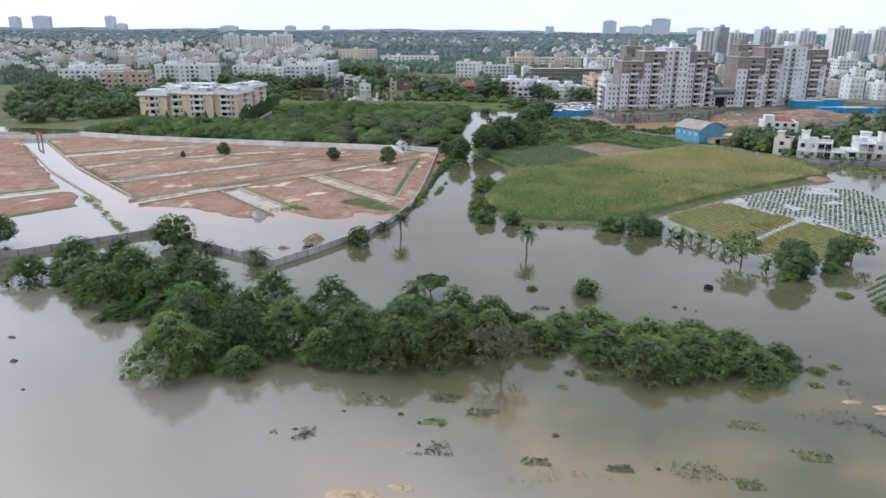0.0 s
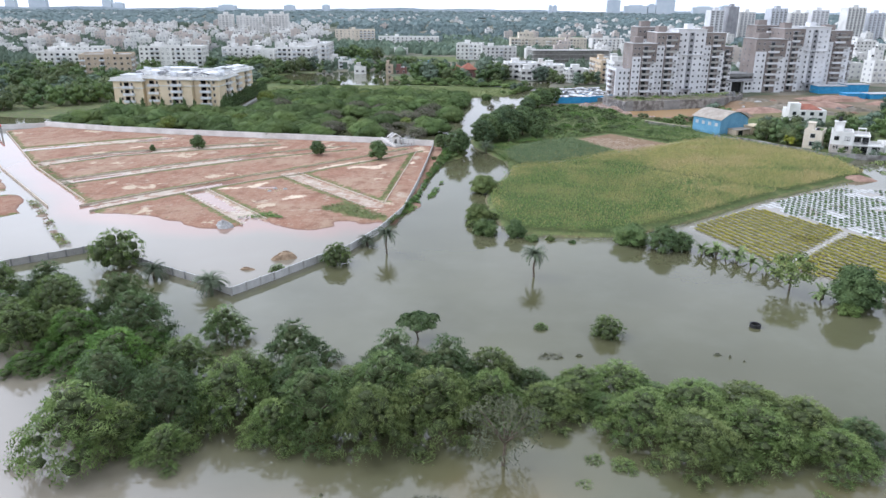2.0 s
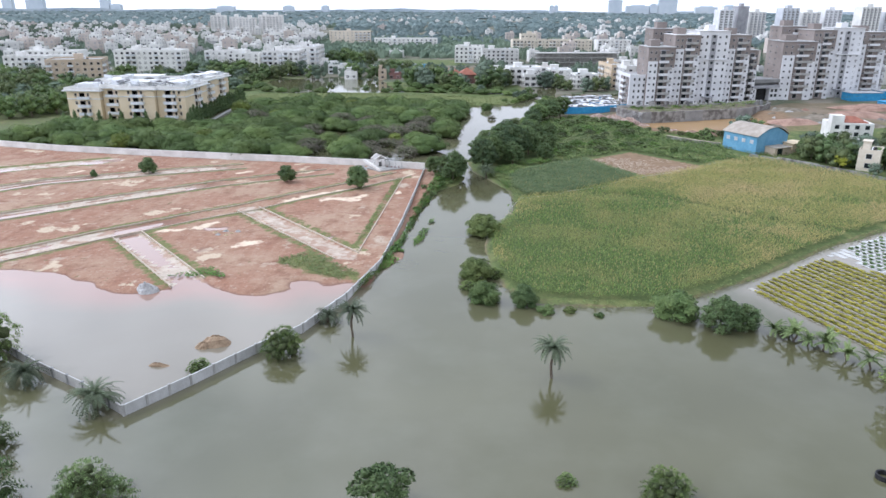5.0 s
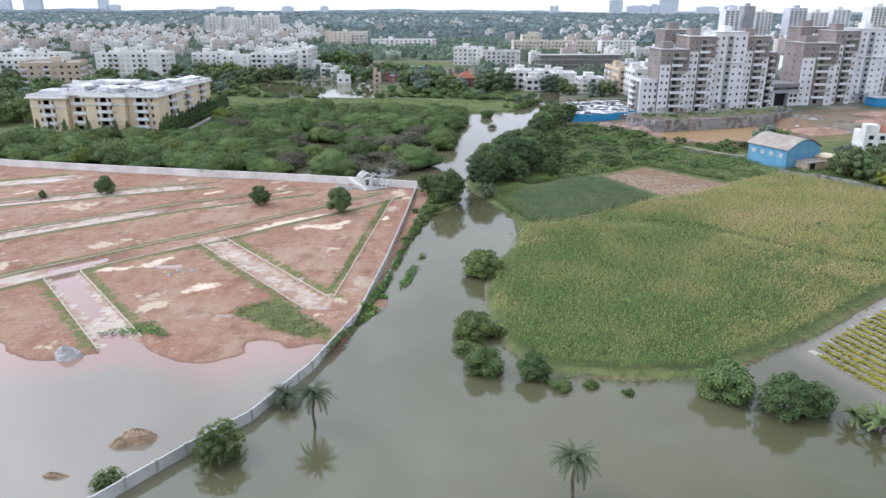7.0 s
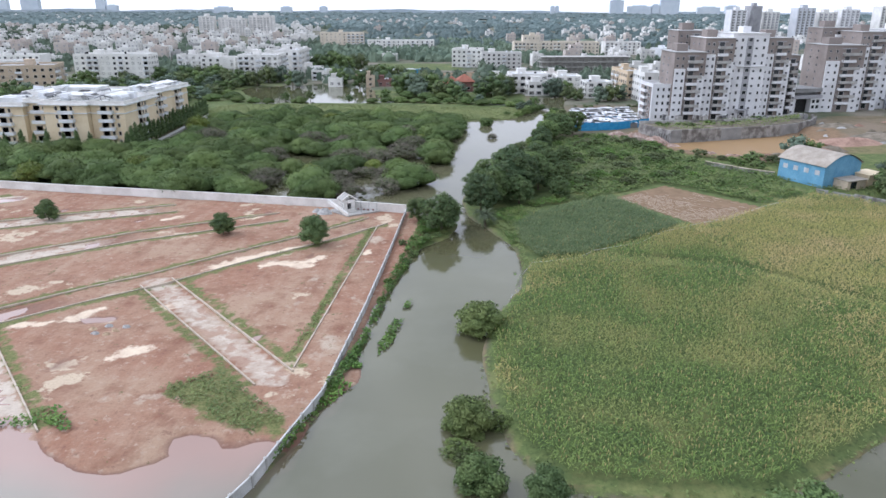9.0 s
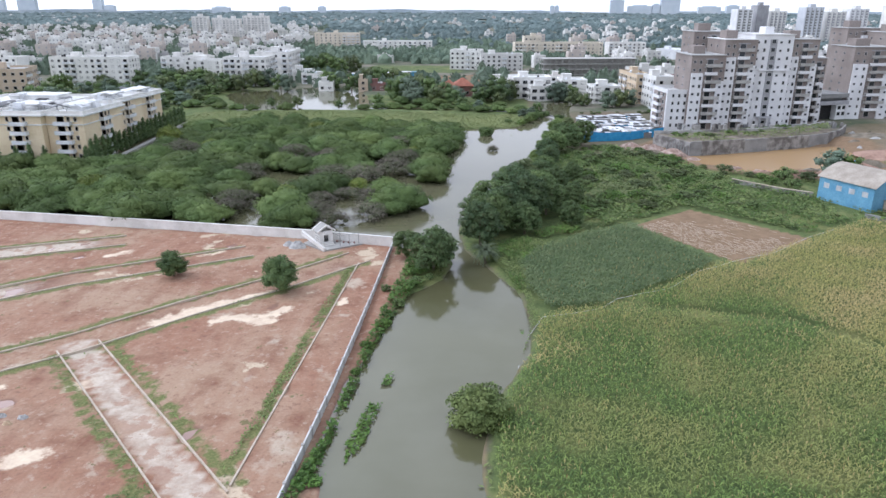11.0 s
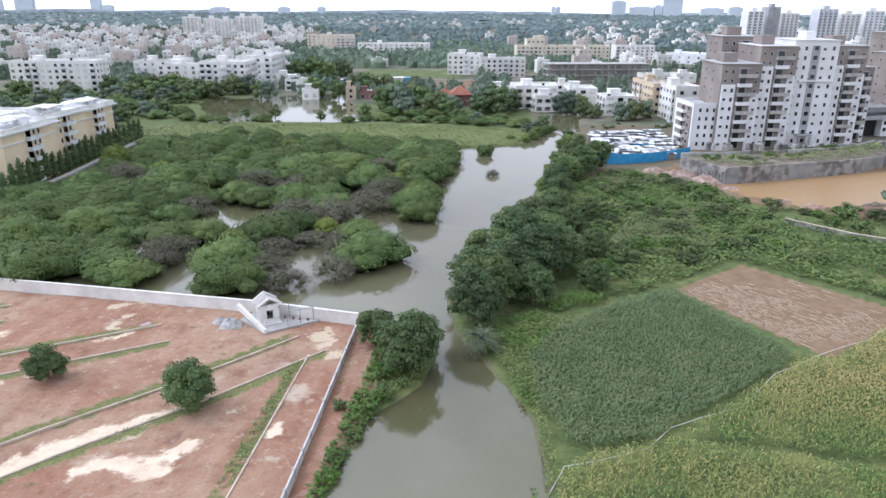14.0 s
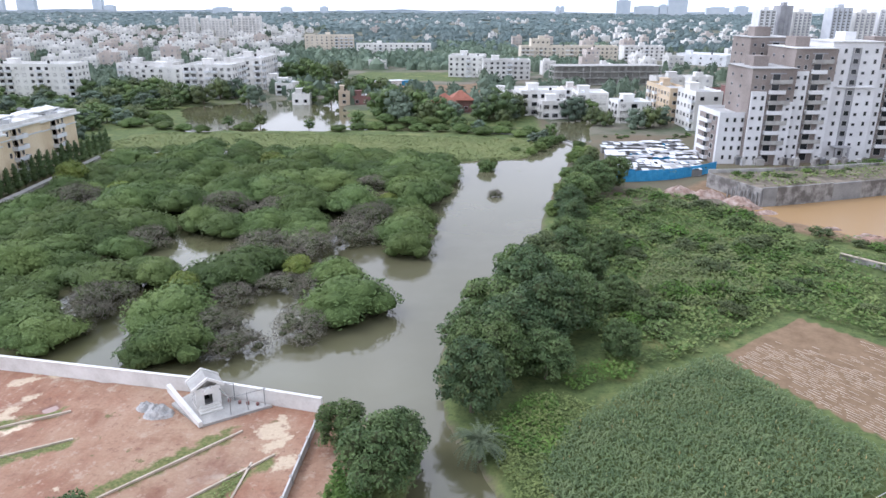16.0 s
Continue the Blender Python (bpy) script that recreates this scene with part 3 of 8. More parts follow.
def verge_mask(x, y):
    d = np.full(np.shape(x), 1e9)
    for r in ROADS[:6] + ROADS[7:]:
        d = np.minimum(d, np.abs(near_line(x, y, r, True) - 3.6))
    d = np.minimum(d, np.abs(near_line(x, y, MAIN_ROAD, True) - 4.6))
    a = rise(1.1 - d, 1.2) * 0.8 * plots_mask(x, y)
    a = np.maximum(a, rise(0.9 - near_line(x, y, [(-21.6, 186), (-19.7, 242)]), 0.9) * 0.75)
    a = np.maximum(a, rise(inside(x, y, [(-36, 176), (-30, 181), (-19, 171), (-17, 167), (-22, 167.5), (-28, 170)]), 2) * 0.8)
    a = np.maximum(a, rise(inside(x, y, [(-52, 168), (-45, 172), (-42, 168), (-49, 164)]), 1.5) * 0.6)
    return a


SANDY = [(-40.5, 220, 4.5, 1.6), (-36.5, 225, 5.0, 1.5), (-33, 228.6, 3, 1.0), (-32, 219.8, 2.8, 1.6), (-27, 222, 1.8, 1.0), (-46.2, 247.8, 2.2, 0.9), (-57, 196, 3.0, 1.2), (-62, 192, 1.6, 0.8), (-29, 219, 2.0, 1.2), (-45, 200, 2.0, 1.0),
         (-64, 246, 2.2, 0.6), (-95, 232, 2.0, 0.7), (-44, 185, 2.2, 0.8), (-17.6, 226, 0.6, 1.6), (-110, 243, 2.0, 0.8), (-120, 205, 3.0, 1.0), (-115, 172, 2.6, 1.0)]


def sandy_mask(x, y):
    a = np.zeros(np.shape(x))
    wx, wy = (soft_noise(x, y, 3.0, 61) - 0.5) * 3, (soft_noise(x, y, 3.0, 62) - 0.5) * 3
    for cx, cy, rx, ry in SANDY:
        u, v = (x - cx) * 0.8 + (y - cy) * 0.6 + wx, -(x - cx) * 0.6 + (y - cy) * 0.8 + wy
        a = np.maximum(a, np.clip(1.2 - 0.6 * np.hypot(u / rx, v / ry), 0, 1))
    return a


def grass_mask(x, y):
    a = rise(inside(x, y, BANK_WEEDS) + 0.6, 1.0) * 0.75
    a = np.maximum(a, rise(inside(x, y, MEADOW), 4) * 0.95)
    a = np.maximum(a, rise(inside(x, y, [(-200, 400), (26, 418), (26, 480), (-110, 500), (-200, 500)]), 6) * 0.8)
    a = np.maximum(a, rise(inside(x, y, [(-80, 668), (-16, 664), (-8, 620), (-78, 590)]), 5) * 0.9)
    a = np.maximum(a, rise(inside(x, y, LAND_EAST), 3) * rise(345 - y, 14) * 0.9)
    a = np.maximum(a, rise(-106 - x, 8) * rise(y - 285, 10) * rise(560 - y, 40) * 0.55)
    return a * (1 - plots_mask(x, y) * (inside(x, y, BANK_WEEDS) < -0.5))


ground_mesh = grid_mesh("ground", graded(-4800, 4800, -172, 126, 1.45, 6), graded(-900, 4800, 52, 300, 1.45, 5), plan_height, ["ground"], [
    ("red", lambda x, y: plots_mask(x, y)),
    ("paved", road_mask), ("sandy", sandy_mask), ("verge", verge_mask), ("grass", grass_mask), ("meadow", lambda x, y: rise(inside(x, y, MEADOW) - 2, 4) * 0.85),
    ("tilled", lambda x, y: np.maximum(np.maximum(rise(inside(x, y, BROWN_FIELD), 0.6), 0.5 * rise(1.0 - np.abs(inside(x, y, FIELD) + 1.0), 1.0) * (y < 219)), 0.9 * np.maximum(0.0 * x, np.maximum(np.maximum(rise(inside(x, y, [(48, 352), (58, 337), (68, 322), (82, 314), (104, 308), (120, 330), (135, 380), (60, 366)]), 5), 0.55 * rise(inside(x, y, [(110, 374), (110, 322), (190, 332), (270, 420), (150, 414)]), 5)), rise(inside(x, y, [(-90, 556), (-84, 580), (20, 612), (22, 570), (-30, 545)]), 6))))),
    ("city", lambda x, y: np.maximum(rise(y - 480 + 44 * rise(x - 30, 6), 10), rise(x - 112, 6) * rise(y - 240, 6))),
])
whole("ground", ground_mesh, "muddy flooded ground with red earth plots, grass and tilled soil", "ground", kind="structure")

water_mesh = grid_mesh("water", graded(-900, 900, -130, 130, 2.6, 12), graded(-900, 620, 40, 380, 2.6, 12), lambda x, y: np.zeros(np.shape(x)), ["water"], [
    ("clay_and_glare", lambda x, y: np.maximum(rise(inside(x, y, WALL_SW[1:] + WALL_E[1:] + [(-60, 261), (-170, 281), (-320, 290), (-320, 60), (-150, 82)]), 2) * 0.44,
                                     # creek, crop rows and near-left water: bright sky reflection painted into the
                                     # colour
                                     0.1 * rise(inside(x, y, [(-20, 250), (20, 250), (30, 300), (50, 440), (-20, 440), (-30, 330)]), 25) +
                                     0.5 * rise(inside(x, y, [(46, 168), (67, 187), (80, 197), (97, 207.5), (112, 204), (112, 176), (91, 149), (70, 135), (59, 140)]), 3) +
                                     0.66 * rise(inside(x, y, [(-90, 112), (-58, 104), (-36, 80), (-10, 70), (14, 56), (8, 36), (-140, 10), (-170, 100)]), 14))),
    ("shallow", lambda x, y: 0.75 * rise(inside(x, y, DRY_EAST) + 5 + 7 * (soft_noise(x, y, 13, 57) - 0.5), 4.5) * rise(inside(x, y, WALL_SW[1:] + WALL_E[1:] + WALL_N[1:] + [(-150, 82)]), 1)),
    ("ochre", lambda x, y: np.maximum(0.85 * rise(inside(x, y, POND) + 8, 3),
                                      np.clip(soft_noise(x, y, 9, 51) * 1.5 + soft_noise(x, y, 3.5, 52) * 0.6 - 0.85, 0, 1) * 0.42 * rise(inside(x, y, [(-22, 50), (-18, 74), (0, 79), (30, 77), (60, 82), (60, 40)]), 6))),
])
whole("water", water_mesh, "calm murky grey-green flood water", "flood water", kind="structure")


# ---- walls and kerbs of the plots ----
def ribbon(line, width, z0, z1, closed=False):
    """A wall or kerb along a line, mitred at its corners."""
    bu, n = Build(), len(line)
    p = [Vector((x, y)) for x, y in line]
    left, right = [], []
    for i in range(n):
        a = (p[i] - p[i - 1]).normalized() if i else (p[1] - p[0]).normalized()
        c = (p[i + 1] - p[i]).normalized() if i < n - 1 else a
        t = (a + c).normalized()
        nrm = Vector((-t.y, t.x)) * (width / 2 / max(0.4, t.dot(a)))
        left.append(p[i] + nrm)
        right.append(p[i] - nrm)
    for i in range(n - 1):
        q = [right[i], right[i + 1], left[i + 1], left[i]]
        bu.prism([(v.x, v.y) for v in q], z0, z1)
    return bu


def panel_wall(name, line, step, height, mat_name, post_mat, label, z0=-0.6):
    """A boundary wall of equal panels between posts, each panel a part."""
    root = thing(name, label=label, category="wall", kind="structure")
    post = Build()
    post.box(-0.14, 0.14, -0.14, 0.14, z0, height + 0.08)
    post.box(-0.17, 0.17, -0.17, 0.17, height + 0.08, height + 0.14)
    post_me = post.mesh("post", [post_mat])
    panels = {}
    for (x0, y0), (x1, y1) in zip(line, line[1:]):
        run = math.hypot(x1 - x0, y1 - y0)
        k = max(1, round(run / step))
        turn = math.degrees(math.atan2(y1 - y0, x1 - x0))
        size = round(run / k, 2)
        if size not in panels:
            bu = Build()
            bu.box(0.1, size - 0.1, -0.06, 0.06, z0, height)
            bu.box(0.05, size - 0.05, -0.09, 0.09, height, height + 0.06)
            panels[size] = bu.mesh("panel", [mat_name])
        for i in range(k):
            u = i / k
            at = pose(x0 + (x1 - x0) * u, y0 + (y1 - y0) * u, rng.uniform(-0.03, 0.03), 0, 0, turn)
            part("panel", panels[size], root, at=at)
            part("post", post_me, root, at=at)
    return root


panel_wall("wall_south", WALL_SW, 3.0, 1.25, "concrete", "concrete_dark", "grey precast concrete boundary wall standing in water")
panel_wall("wall_east", WALL_E, 3.0, 1.35, "panel_pale", "concrete", "grey precast concrete boundary wall along the creek")

root = thing("wall_north", label="tall white plastered boundary wall behind the plots", category="wall", kind="structure")
part("wall", ribbon(WALL_N, 0.3, -0.4, 2.2).mesh("wall", ["wall_white"]), root)
part("coping", ribbon(WALL_N, 0.42, 2.2, 2.3).mesh("coping", ["wall_white"]), root)
root = thing("wall_west", label="white wall beside the wet road near the gate", category="wall", kind="structure")
part("wall", ribbon([(-163, 280), (-172, 276), (-200, 268)], 0.3, -0.4, 1.6).mesh("wall", ["wall_white"]), root)
part("coping", ribbon([(-163, 280), (-172, 276), (-200, 268)], 0.42, 1.6, 1.7).mesh("coping", ["wall_white"]), root)


def offset_line(line, d):
    out = []
    p = [Vector(q) for q in line]
    for i in range(len(p)):
        t = (p[min(i + 1, len(p) - 1)] - p[max(i - 1, 0)]).normalized()
        out.append((p[i].x - t.y * d, p[i].y + t.x * d))
    return out


KERBS = [offset_line(r, s * 3.0) for r in ROADS[1:4] for s in (1, -1)] + [offset_line(MAIN_ROAD[:3], 4.0), offset_line(MAIN_ROAD[:3], -4.0)]
KERBS += [offset_line(ROADS[4], s * 2.9) for s in (1, -1)] + [offset_line(ROADS[5], s * 2.6) for s in (1, -1)] + [[TRIANGLE[0], TRIANGLE[1]]]
root = thing("trim", label="low concrete kerbs edging the flooded plot roads", category="kerb", kind="structure")
for line in KERBS:
    part("kerb", ribbon(line, 0.2, -0.1, 0.52).mesh("kerb", ["kerb"]), root)

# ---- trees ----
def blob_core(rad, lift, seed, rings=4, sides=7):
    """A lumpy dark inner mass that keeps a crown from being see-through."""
    v, f = [], []
    for i in range(rings + 1):
        th = math.pi * i / rings
        for s in range(sides):
            ph = 2 * math.pi * s / sides
            k = 0.8 + 0.35 * noise.noise(Vector((math.cos(ph) * 1.7 + seed, math.sin(ph) * 1.7, th * 1.4)))
            v.append((rad[0] * k * math.sin(th) * math.cos(ph), rad[1] * k * math.sin(th) * math.sin(ph), lift + rad[2] * k * math.cos(th)))
    for i in range(rings):
        for s in range(sides):
            a, b2 = i * sides + s, i * sides + (s + 1) % sides
            f.append((a, a + sides, b2 + sides, b2))
    return v, f


def crown_mesh(name, lobes, leaves, size, aspect, mat_name, seed, droop=0.15, core=0.8, up=0.35):
    """Lobes (x, y, z, rx, ry, rz) covered with small leaf sprays of their own; size in metres, aspect = length over width."""
    r = np.random.default_rng(seed)
    vs, fs, k, soft = [], [], 0, []
    area = np.array([l[3] * l[4] + l[3] * l[5] + l[4] * l[5] for l in lobes])
    share = np.maximum(8, (leaves * area / area.sum())).astype(int)
    for li, (l, n) in enumerate(zip(lobes, share)):
        if core:
            cv, cf = blob_core((l[3] * core, l[4] * core, l[5] * core), 0, seed + li * 3.7)
            vs += [(x + l[0], y + l[1], z + l[2]) for x, y, z in cv]
            soft += range(len(fs), len(fs) + len(cf))
            fs += [tuple(i + k for i in q) for q in cf]
            k = len(vs)
        d = r.normal(size=(n, 3))
        d[:, 2] = np.where(d[:, 2] < -0.35, -d[:, 2], d[:, 2])
        d /= np.linalg.norm(d, axis=1)[:, None]
        reach = r.uniform(0.82, 1.12, n)[:, None]
        c = np.array(l[:3]) + d * reach * np.array(l[3:6])
        nrm = d + r.normal(size=(n, 3)) * 0.45 + np.array([0, 0, up])
        nrm /= np.linalg.norm(nrm, axis=1)[:, None]
        t = r.normal(size=(n, 3)) + d * 0.8 - np.array([0, 0, droop * 4])
        t -= nrm * (t * nrm).sum(1)[:, None]
        t /= np.linalg.norm(t, axis=1)[:, None] + 1e-6
        w = np.cross(nrm, t)
        s = size * r.uniform(0.6, 1.35, n)[:, None]
        ln, wd = s * math.sqrt(aspect), s / math.sqrt(aspect)
        tip = c + t * ln * 0.6 - nrm * ln * droop
        quad = np.stack([c - t * ln * 0.5, c + w * wd * 0.5, tip, c - w * wd * 0.5], 1).reshape(-1, 3)
        vs += quad.tolist()
        fs += [(k + 4 * i, k + 4 * i + 1, k + 4 * i + 2, k + 4 * i + 3) for i in range(n)]
        k = len(vs)
    me = bpy.data.meshes.new(name)
    me.from_pydata(vs, [], fs)
    me.materials.append(M[mat_name])
    flags = np.zeros(len(fs), bool)
    flags[soft] = True
    me.polygons.foreach_set("use_smooth", flags)
    me.update()
    return me


def spray_crown(name, lobes, sprays, length, leaflets, leaf, mat_name, seed, core=0.7, rough=0.3):
    """A feathery crown: short arching sprigs set all over the lobes, with leaflets along both sides; the cores are
    painted dark as inner shade.
    """
    r = np.random.default_rng(seed)
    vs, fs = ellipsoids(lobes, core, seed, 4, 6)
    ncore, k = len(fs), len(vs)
    c, d = shell_points(lobes, sprays, r, -0.55, (1 - rough, 1.0))
    n = len(c)
    home = c * np.array([1.0, 1.0, 0.0])
    home /= np.linalg.norm(home, axis=1)[:, None] + 1e-6
    t = d * np.array([1, 1, 0.6]) + home * 0.55 + r.normal(size=(n, 3)) * 0.3
    t /= np.linalg.norm(t, axis=1)[:, None]
    side = np.cross(t, d + r.normal(size=(n, 3)) * 0.25)
    side /= np.linalg.norm(side, axis=1)[:, None] + 1e-6
    up = np.cross(side, t)
    ln = length * r.uniform(0.6, 1.3, n)[:, None]
    tris = []
    for j in range(leaflets):
        u = (j // 2 + 0.5) / (leaflets / 2)
        sg = 1 if j % 2 else -1
        p = c + t * ln * u - np.array([0, 0, 0.45]) * ln * u * u
        w = leaf * (1.15 - 0.6 * u) * r.uniform(0.75, 1.25, n)[:, None]
        a = t * w * 0.26
        tip = p + side * sg * w + t * w * 0.55 + up * w * r.uniform(-0.35, 0.35, n)[:, None] - np.array([0, 0, 0.18]) * w
        tris.append(np.stack([p - a, p + a, tip], 1).reshape(-1, 3))
    tris = np.concatenate(tris)
    m = len(tris) // 3
    me = bpy.data.meshes.new(name)
    me.from_pydata(vs + tris.tolist(), [], fs + (k + 3 * np.arange(m)[:, None] + np.arange(3)).tolist())
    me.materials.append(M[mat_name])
    me.materials.append(M["inner_shade"])
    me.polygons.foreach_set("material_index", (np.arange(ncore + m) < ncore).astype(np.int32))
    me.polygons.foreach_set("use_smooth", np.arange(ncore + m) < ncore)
    me.update()
    return me


def ellipsoids(lobes, core, seed, rings=5, sides=9):
    vs, fs = [], []
    for li, l in enumerate(lobes):
        k = len(vs)
        cv, cf = blob_core((l[3] * core, l[4] * core, l[5] * core), 0, seed + li * 3.7, rings, sides)
        vs += [(x + l[0], y + l[1], z + l[2]) for x, y, z in cv]
        fs += [tuple(i + k for i in q) for q in cf]
    return vs, fs


def shell_points(lobes, count, r, low, reach):
    """Points on the outer skin of overlapping lobes, with the way out at each; none lie buried in a neighbour."""
    L = np.array(lobes)
    area = L[:, 3] * L[:, 4] + L[:, 3] * L[:, 5] + L[:, 4] * L[:, 5]
    which = r.choice(len(L), size=count * 3, p=area / area.sum())
    d = r.normal(size=(count * 3, 3))
    d[:, 2] = np.where(d[:, 2] < low, -d[:, 2], d[:, 2])
    d /= np.linalg.norm(d, axis=1)[:, None]
    c = L[which, :3] + d * L[which, 3:6] * r.uniform(reach[0], reach[1], count * 3)[:, None]
    buried = np.zeros(len(c), bool)
    for i, l in enumerate(L):
        buried |= (which != i) & ((((c - l[:3]) / (l[3:6] * 0.86)) ** 2).sum(1) < 1)
    keep = np.nonzero(~buried)[0][:count]
    return c[keep], d[keep]


def puff_crown(name, lobes, count, leaf, mat_name, seed, core=0.8, low=-0.3, reach=(0.8, 1.08), slim=0.5, up=0.3, rings=5, sides=9):
    """A crown of many overlapping puffs, each a leafy inner mass under a skin of small loose leaves; cores under 0.78
    are painted dark as inner shade.
    """
    r = np.random.default_rng(seed)
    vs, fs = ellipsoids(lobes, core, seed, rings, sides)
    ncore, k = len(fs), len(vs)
    c, d = shell_points(lobes, count, r, low, reach)
    n = len(c)
    nrm = d + r.normal(size=(n, 3)) * 0.5 + np.array([0, 0, up])
    nrm /= np.linalg.norm(nrm, axis=1)[:, None]
    t = r.normal(size=(n, 3)) + d * 0.9
    t -= nrm * (t * nrm).sum(1)[:, None]
    t /= np.linalg.norm(t, axis=1)[:, None] + 1e-6
    w = np.cross(nrm, t)
    s = leaf * r.uniform(0.6, 1.4, n)[:, None]
    tri = np.stack([c - w * s * slim, c + w * s * slim, c + t * s * 1.2], 1).reshape(-1, 3)
    me = bpy.data.meshes.new(name)
    me.from_pydata(vs + tri.tolist(), [], fs + (k + 3 * np.arange(n)[:, None] + np.arange(3)).tolist())
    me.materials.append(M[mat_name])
    me.materials.append(M["inner_shade"])
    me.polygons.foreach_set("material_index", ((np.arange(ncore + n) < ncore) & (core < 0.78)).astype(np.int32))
    me.polygons.foreach_set("use_smooth", np.arange(ncore + n) < ncore)
    me.update()
    return me


def lobes_umbrella(r, h, seed, n=13):
    """A low spreading thorn-tree crown: broad soft billows that merge on top and droop round the rim."""
    q = random.Random(seed)
    out = [(0, 0, h * 0.5, r * 0.66, r * 0.66, h * 0.44)]
    for i in range(n):
        a = 2.399 * i + q.uniform(-0.5, 0.5)
        u = math.sqrt((i + 0.6) / n)
        d = r * 0.66 * u * q.uniform(0.85, 1.12)
        s = r * q.uniform(0.28, 0.44)
        zz = h * (0.74 - 0.36 * u ** 2.2 + q.uniform(-0.07, 0.07))
        out.append((math.cos(a) * d, math.sin(a) * d, zz, s * 1.15, s * q.uniform(0.85, 1.15), min(s * q.uniform(0.55, 0.75), zz - 0.2)))
    return out


def lobes_clumped(r, h, seed, n=26, base=0.16, top=0.86, size=(0.2, 0.34)):
    """Many unequal puffs over a rounded crown, with gaps between them."""
    q = random.Random(seed)
    out = [(0, 0, h * (base + top) * 0.52, r * 0.55, r * 0.55, h * (top - base) * 0.4)]
    for i in range(n):
        v = (i + 0.5) / n
        a = 2.399 * i + q.uniform(-0.4, 0.4)
        zc = 1 - 1.75 * v
        rad = math.sqrt(max(0.05, 1 - zc * zc))
        k = q.uniform(0.62, 0.92)
        s = r * q.uniform(*size)
        mid = h * (base + top) / 2
        out.append((math.cos(a) * r * rad * k, math.sin(a) * r * rad * k, mid + zc * h * (top - base) / 2 * q.uniform(0.85, 1.08), s * 1.1, s * q.uniform(0.85, 1.2), s * q.uniform(0.62, 0.9)))
    return out


def lobes_thicket(r, h, seed):
    """Many unequal lobes in tiers from the water up to an uneven top."""
    q = random.Random(seed)
    out = [(0, 0, h * 0.45, r * 0.52, r * 0.52, h * 0.38)]
    for i in range(30):
        a = 2.399 * i + q.uniform(-0.5, 0.5)
        u = (i + 0.5) / 30
        d = r * (0.08 + 0.78 * u) * q.uniform(0.82, 1.1)
        s = r * q.uniform(0.15, 0.27)
        zz = h * (0.98 - 0.8 * u ** 1.25) * q.uniform(0.82, 1.06) - s * 0.3
        out.append((math.cos(a) * d, math.sin(a) * d, max(zz, 0.5), s * 1.3, s * q.uniform(1.0, 1.35), s * q.uniform(0.6, 0.9)))
    return out


def trunk_mesh(height, radius, limbs, spread, seed, lean=0.3):
    r = random.Random(seed)
    bu = Build()
    fork = height * 0.4
    tip = (r.uniform(-lean, lean), r.uniform(-lean, lean), fork)
    bu.tube([(0, 0, -0.8), (tip[0] * 0.4, tip[1] * 0.4, fork * 0.5), tip], [radius * 1.25, radius, radius * 0.8], 7)
    for i in range(limbs):
        a = 2 * math.pi * (i + r.uniform(-0.3, 0.3)) / limbs
        d = spread * r.uniform(0.5, 0.9)
        end = (math.cos(a) * d, math.sin(a) * d, height * r.uniform(0.7, 0.95))
        mid = (end[0] * 0.4 + tip[0] * 0.5, end[1] * 0.4 + tip[1] * 0.5, fork + (end[2] - fork) * 0.45)
        bu.tube([tip, mid, end], [radius * 0.6, radius * 0.4, radius * 0.12], 5)
    return bu.mesh("trunk", ["bark"])


KINDS = {}


def tree_kind(key, name, lobes, leaves, size, aspect, leaf, seed, height, radius, limbs, spread, label, category, droop=0.15, core=0.8):
    proto = (name, crown_mesh("crown", lobes, leaves, size, aspect, leaf, seed, droop, core), trunk_mesh(height, radius, limbs, spread, seed), label, category)
    KINDS.setdefault(key, []).append(proto)


def plant(key, x, y, scale=1.0, turn=None, z=None, stretch=1.0, which=None, group="", wide=1.0):
    protos = KINDS[key]
    name, crown, trunk, label, category = protos[rng.integers(len(protos)) if which is None else which]
    turn = rng.uniform(0, 360) if turn is None else turn
    z = float(plan_height(np.array([x]), np.array([y]))[0]) if z is None else z
    e = new(name)
    e.matrix_world = pose(x, y, z, 0, 0, turn) @ Matrix.Diagonal((scale * wide, scale, scale * stretch, 1))
    tagged(e, label, category, group)
    part("trunk", trunk, e)
    part("crown", crown, e)
    return e


def spray_kind(key, name, lobes, sprays, length, leaflets, leaf, mat_name, seed, height, radius, limbs, spread, label, category, core=0.7, rough=0.3):
    KINDS.setdefault(key, []).append((name, spray_crown("crown", lobes, sprays, length, leaflets, leaf, mat_name, seed, core, rough), trunk_mesh(height, radius, limbs, spread, seed), label, category))


def puff_kind(key, name, lobes, count, leaf, mat_name, seed, height, radius, limbs, spread, label, category, core=0.8, **more):
    KINDS.setdefault(key, []).append((name, puff_crown("crown", lobes, count, leaf, mat_name, seed, core, **more), trunk_mesh(height, radius, limbs, spread, seed), label, category))


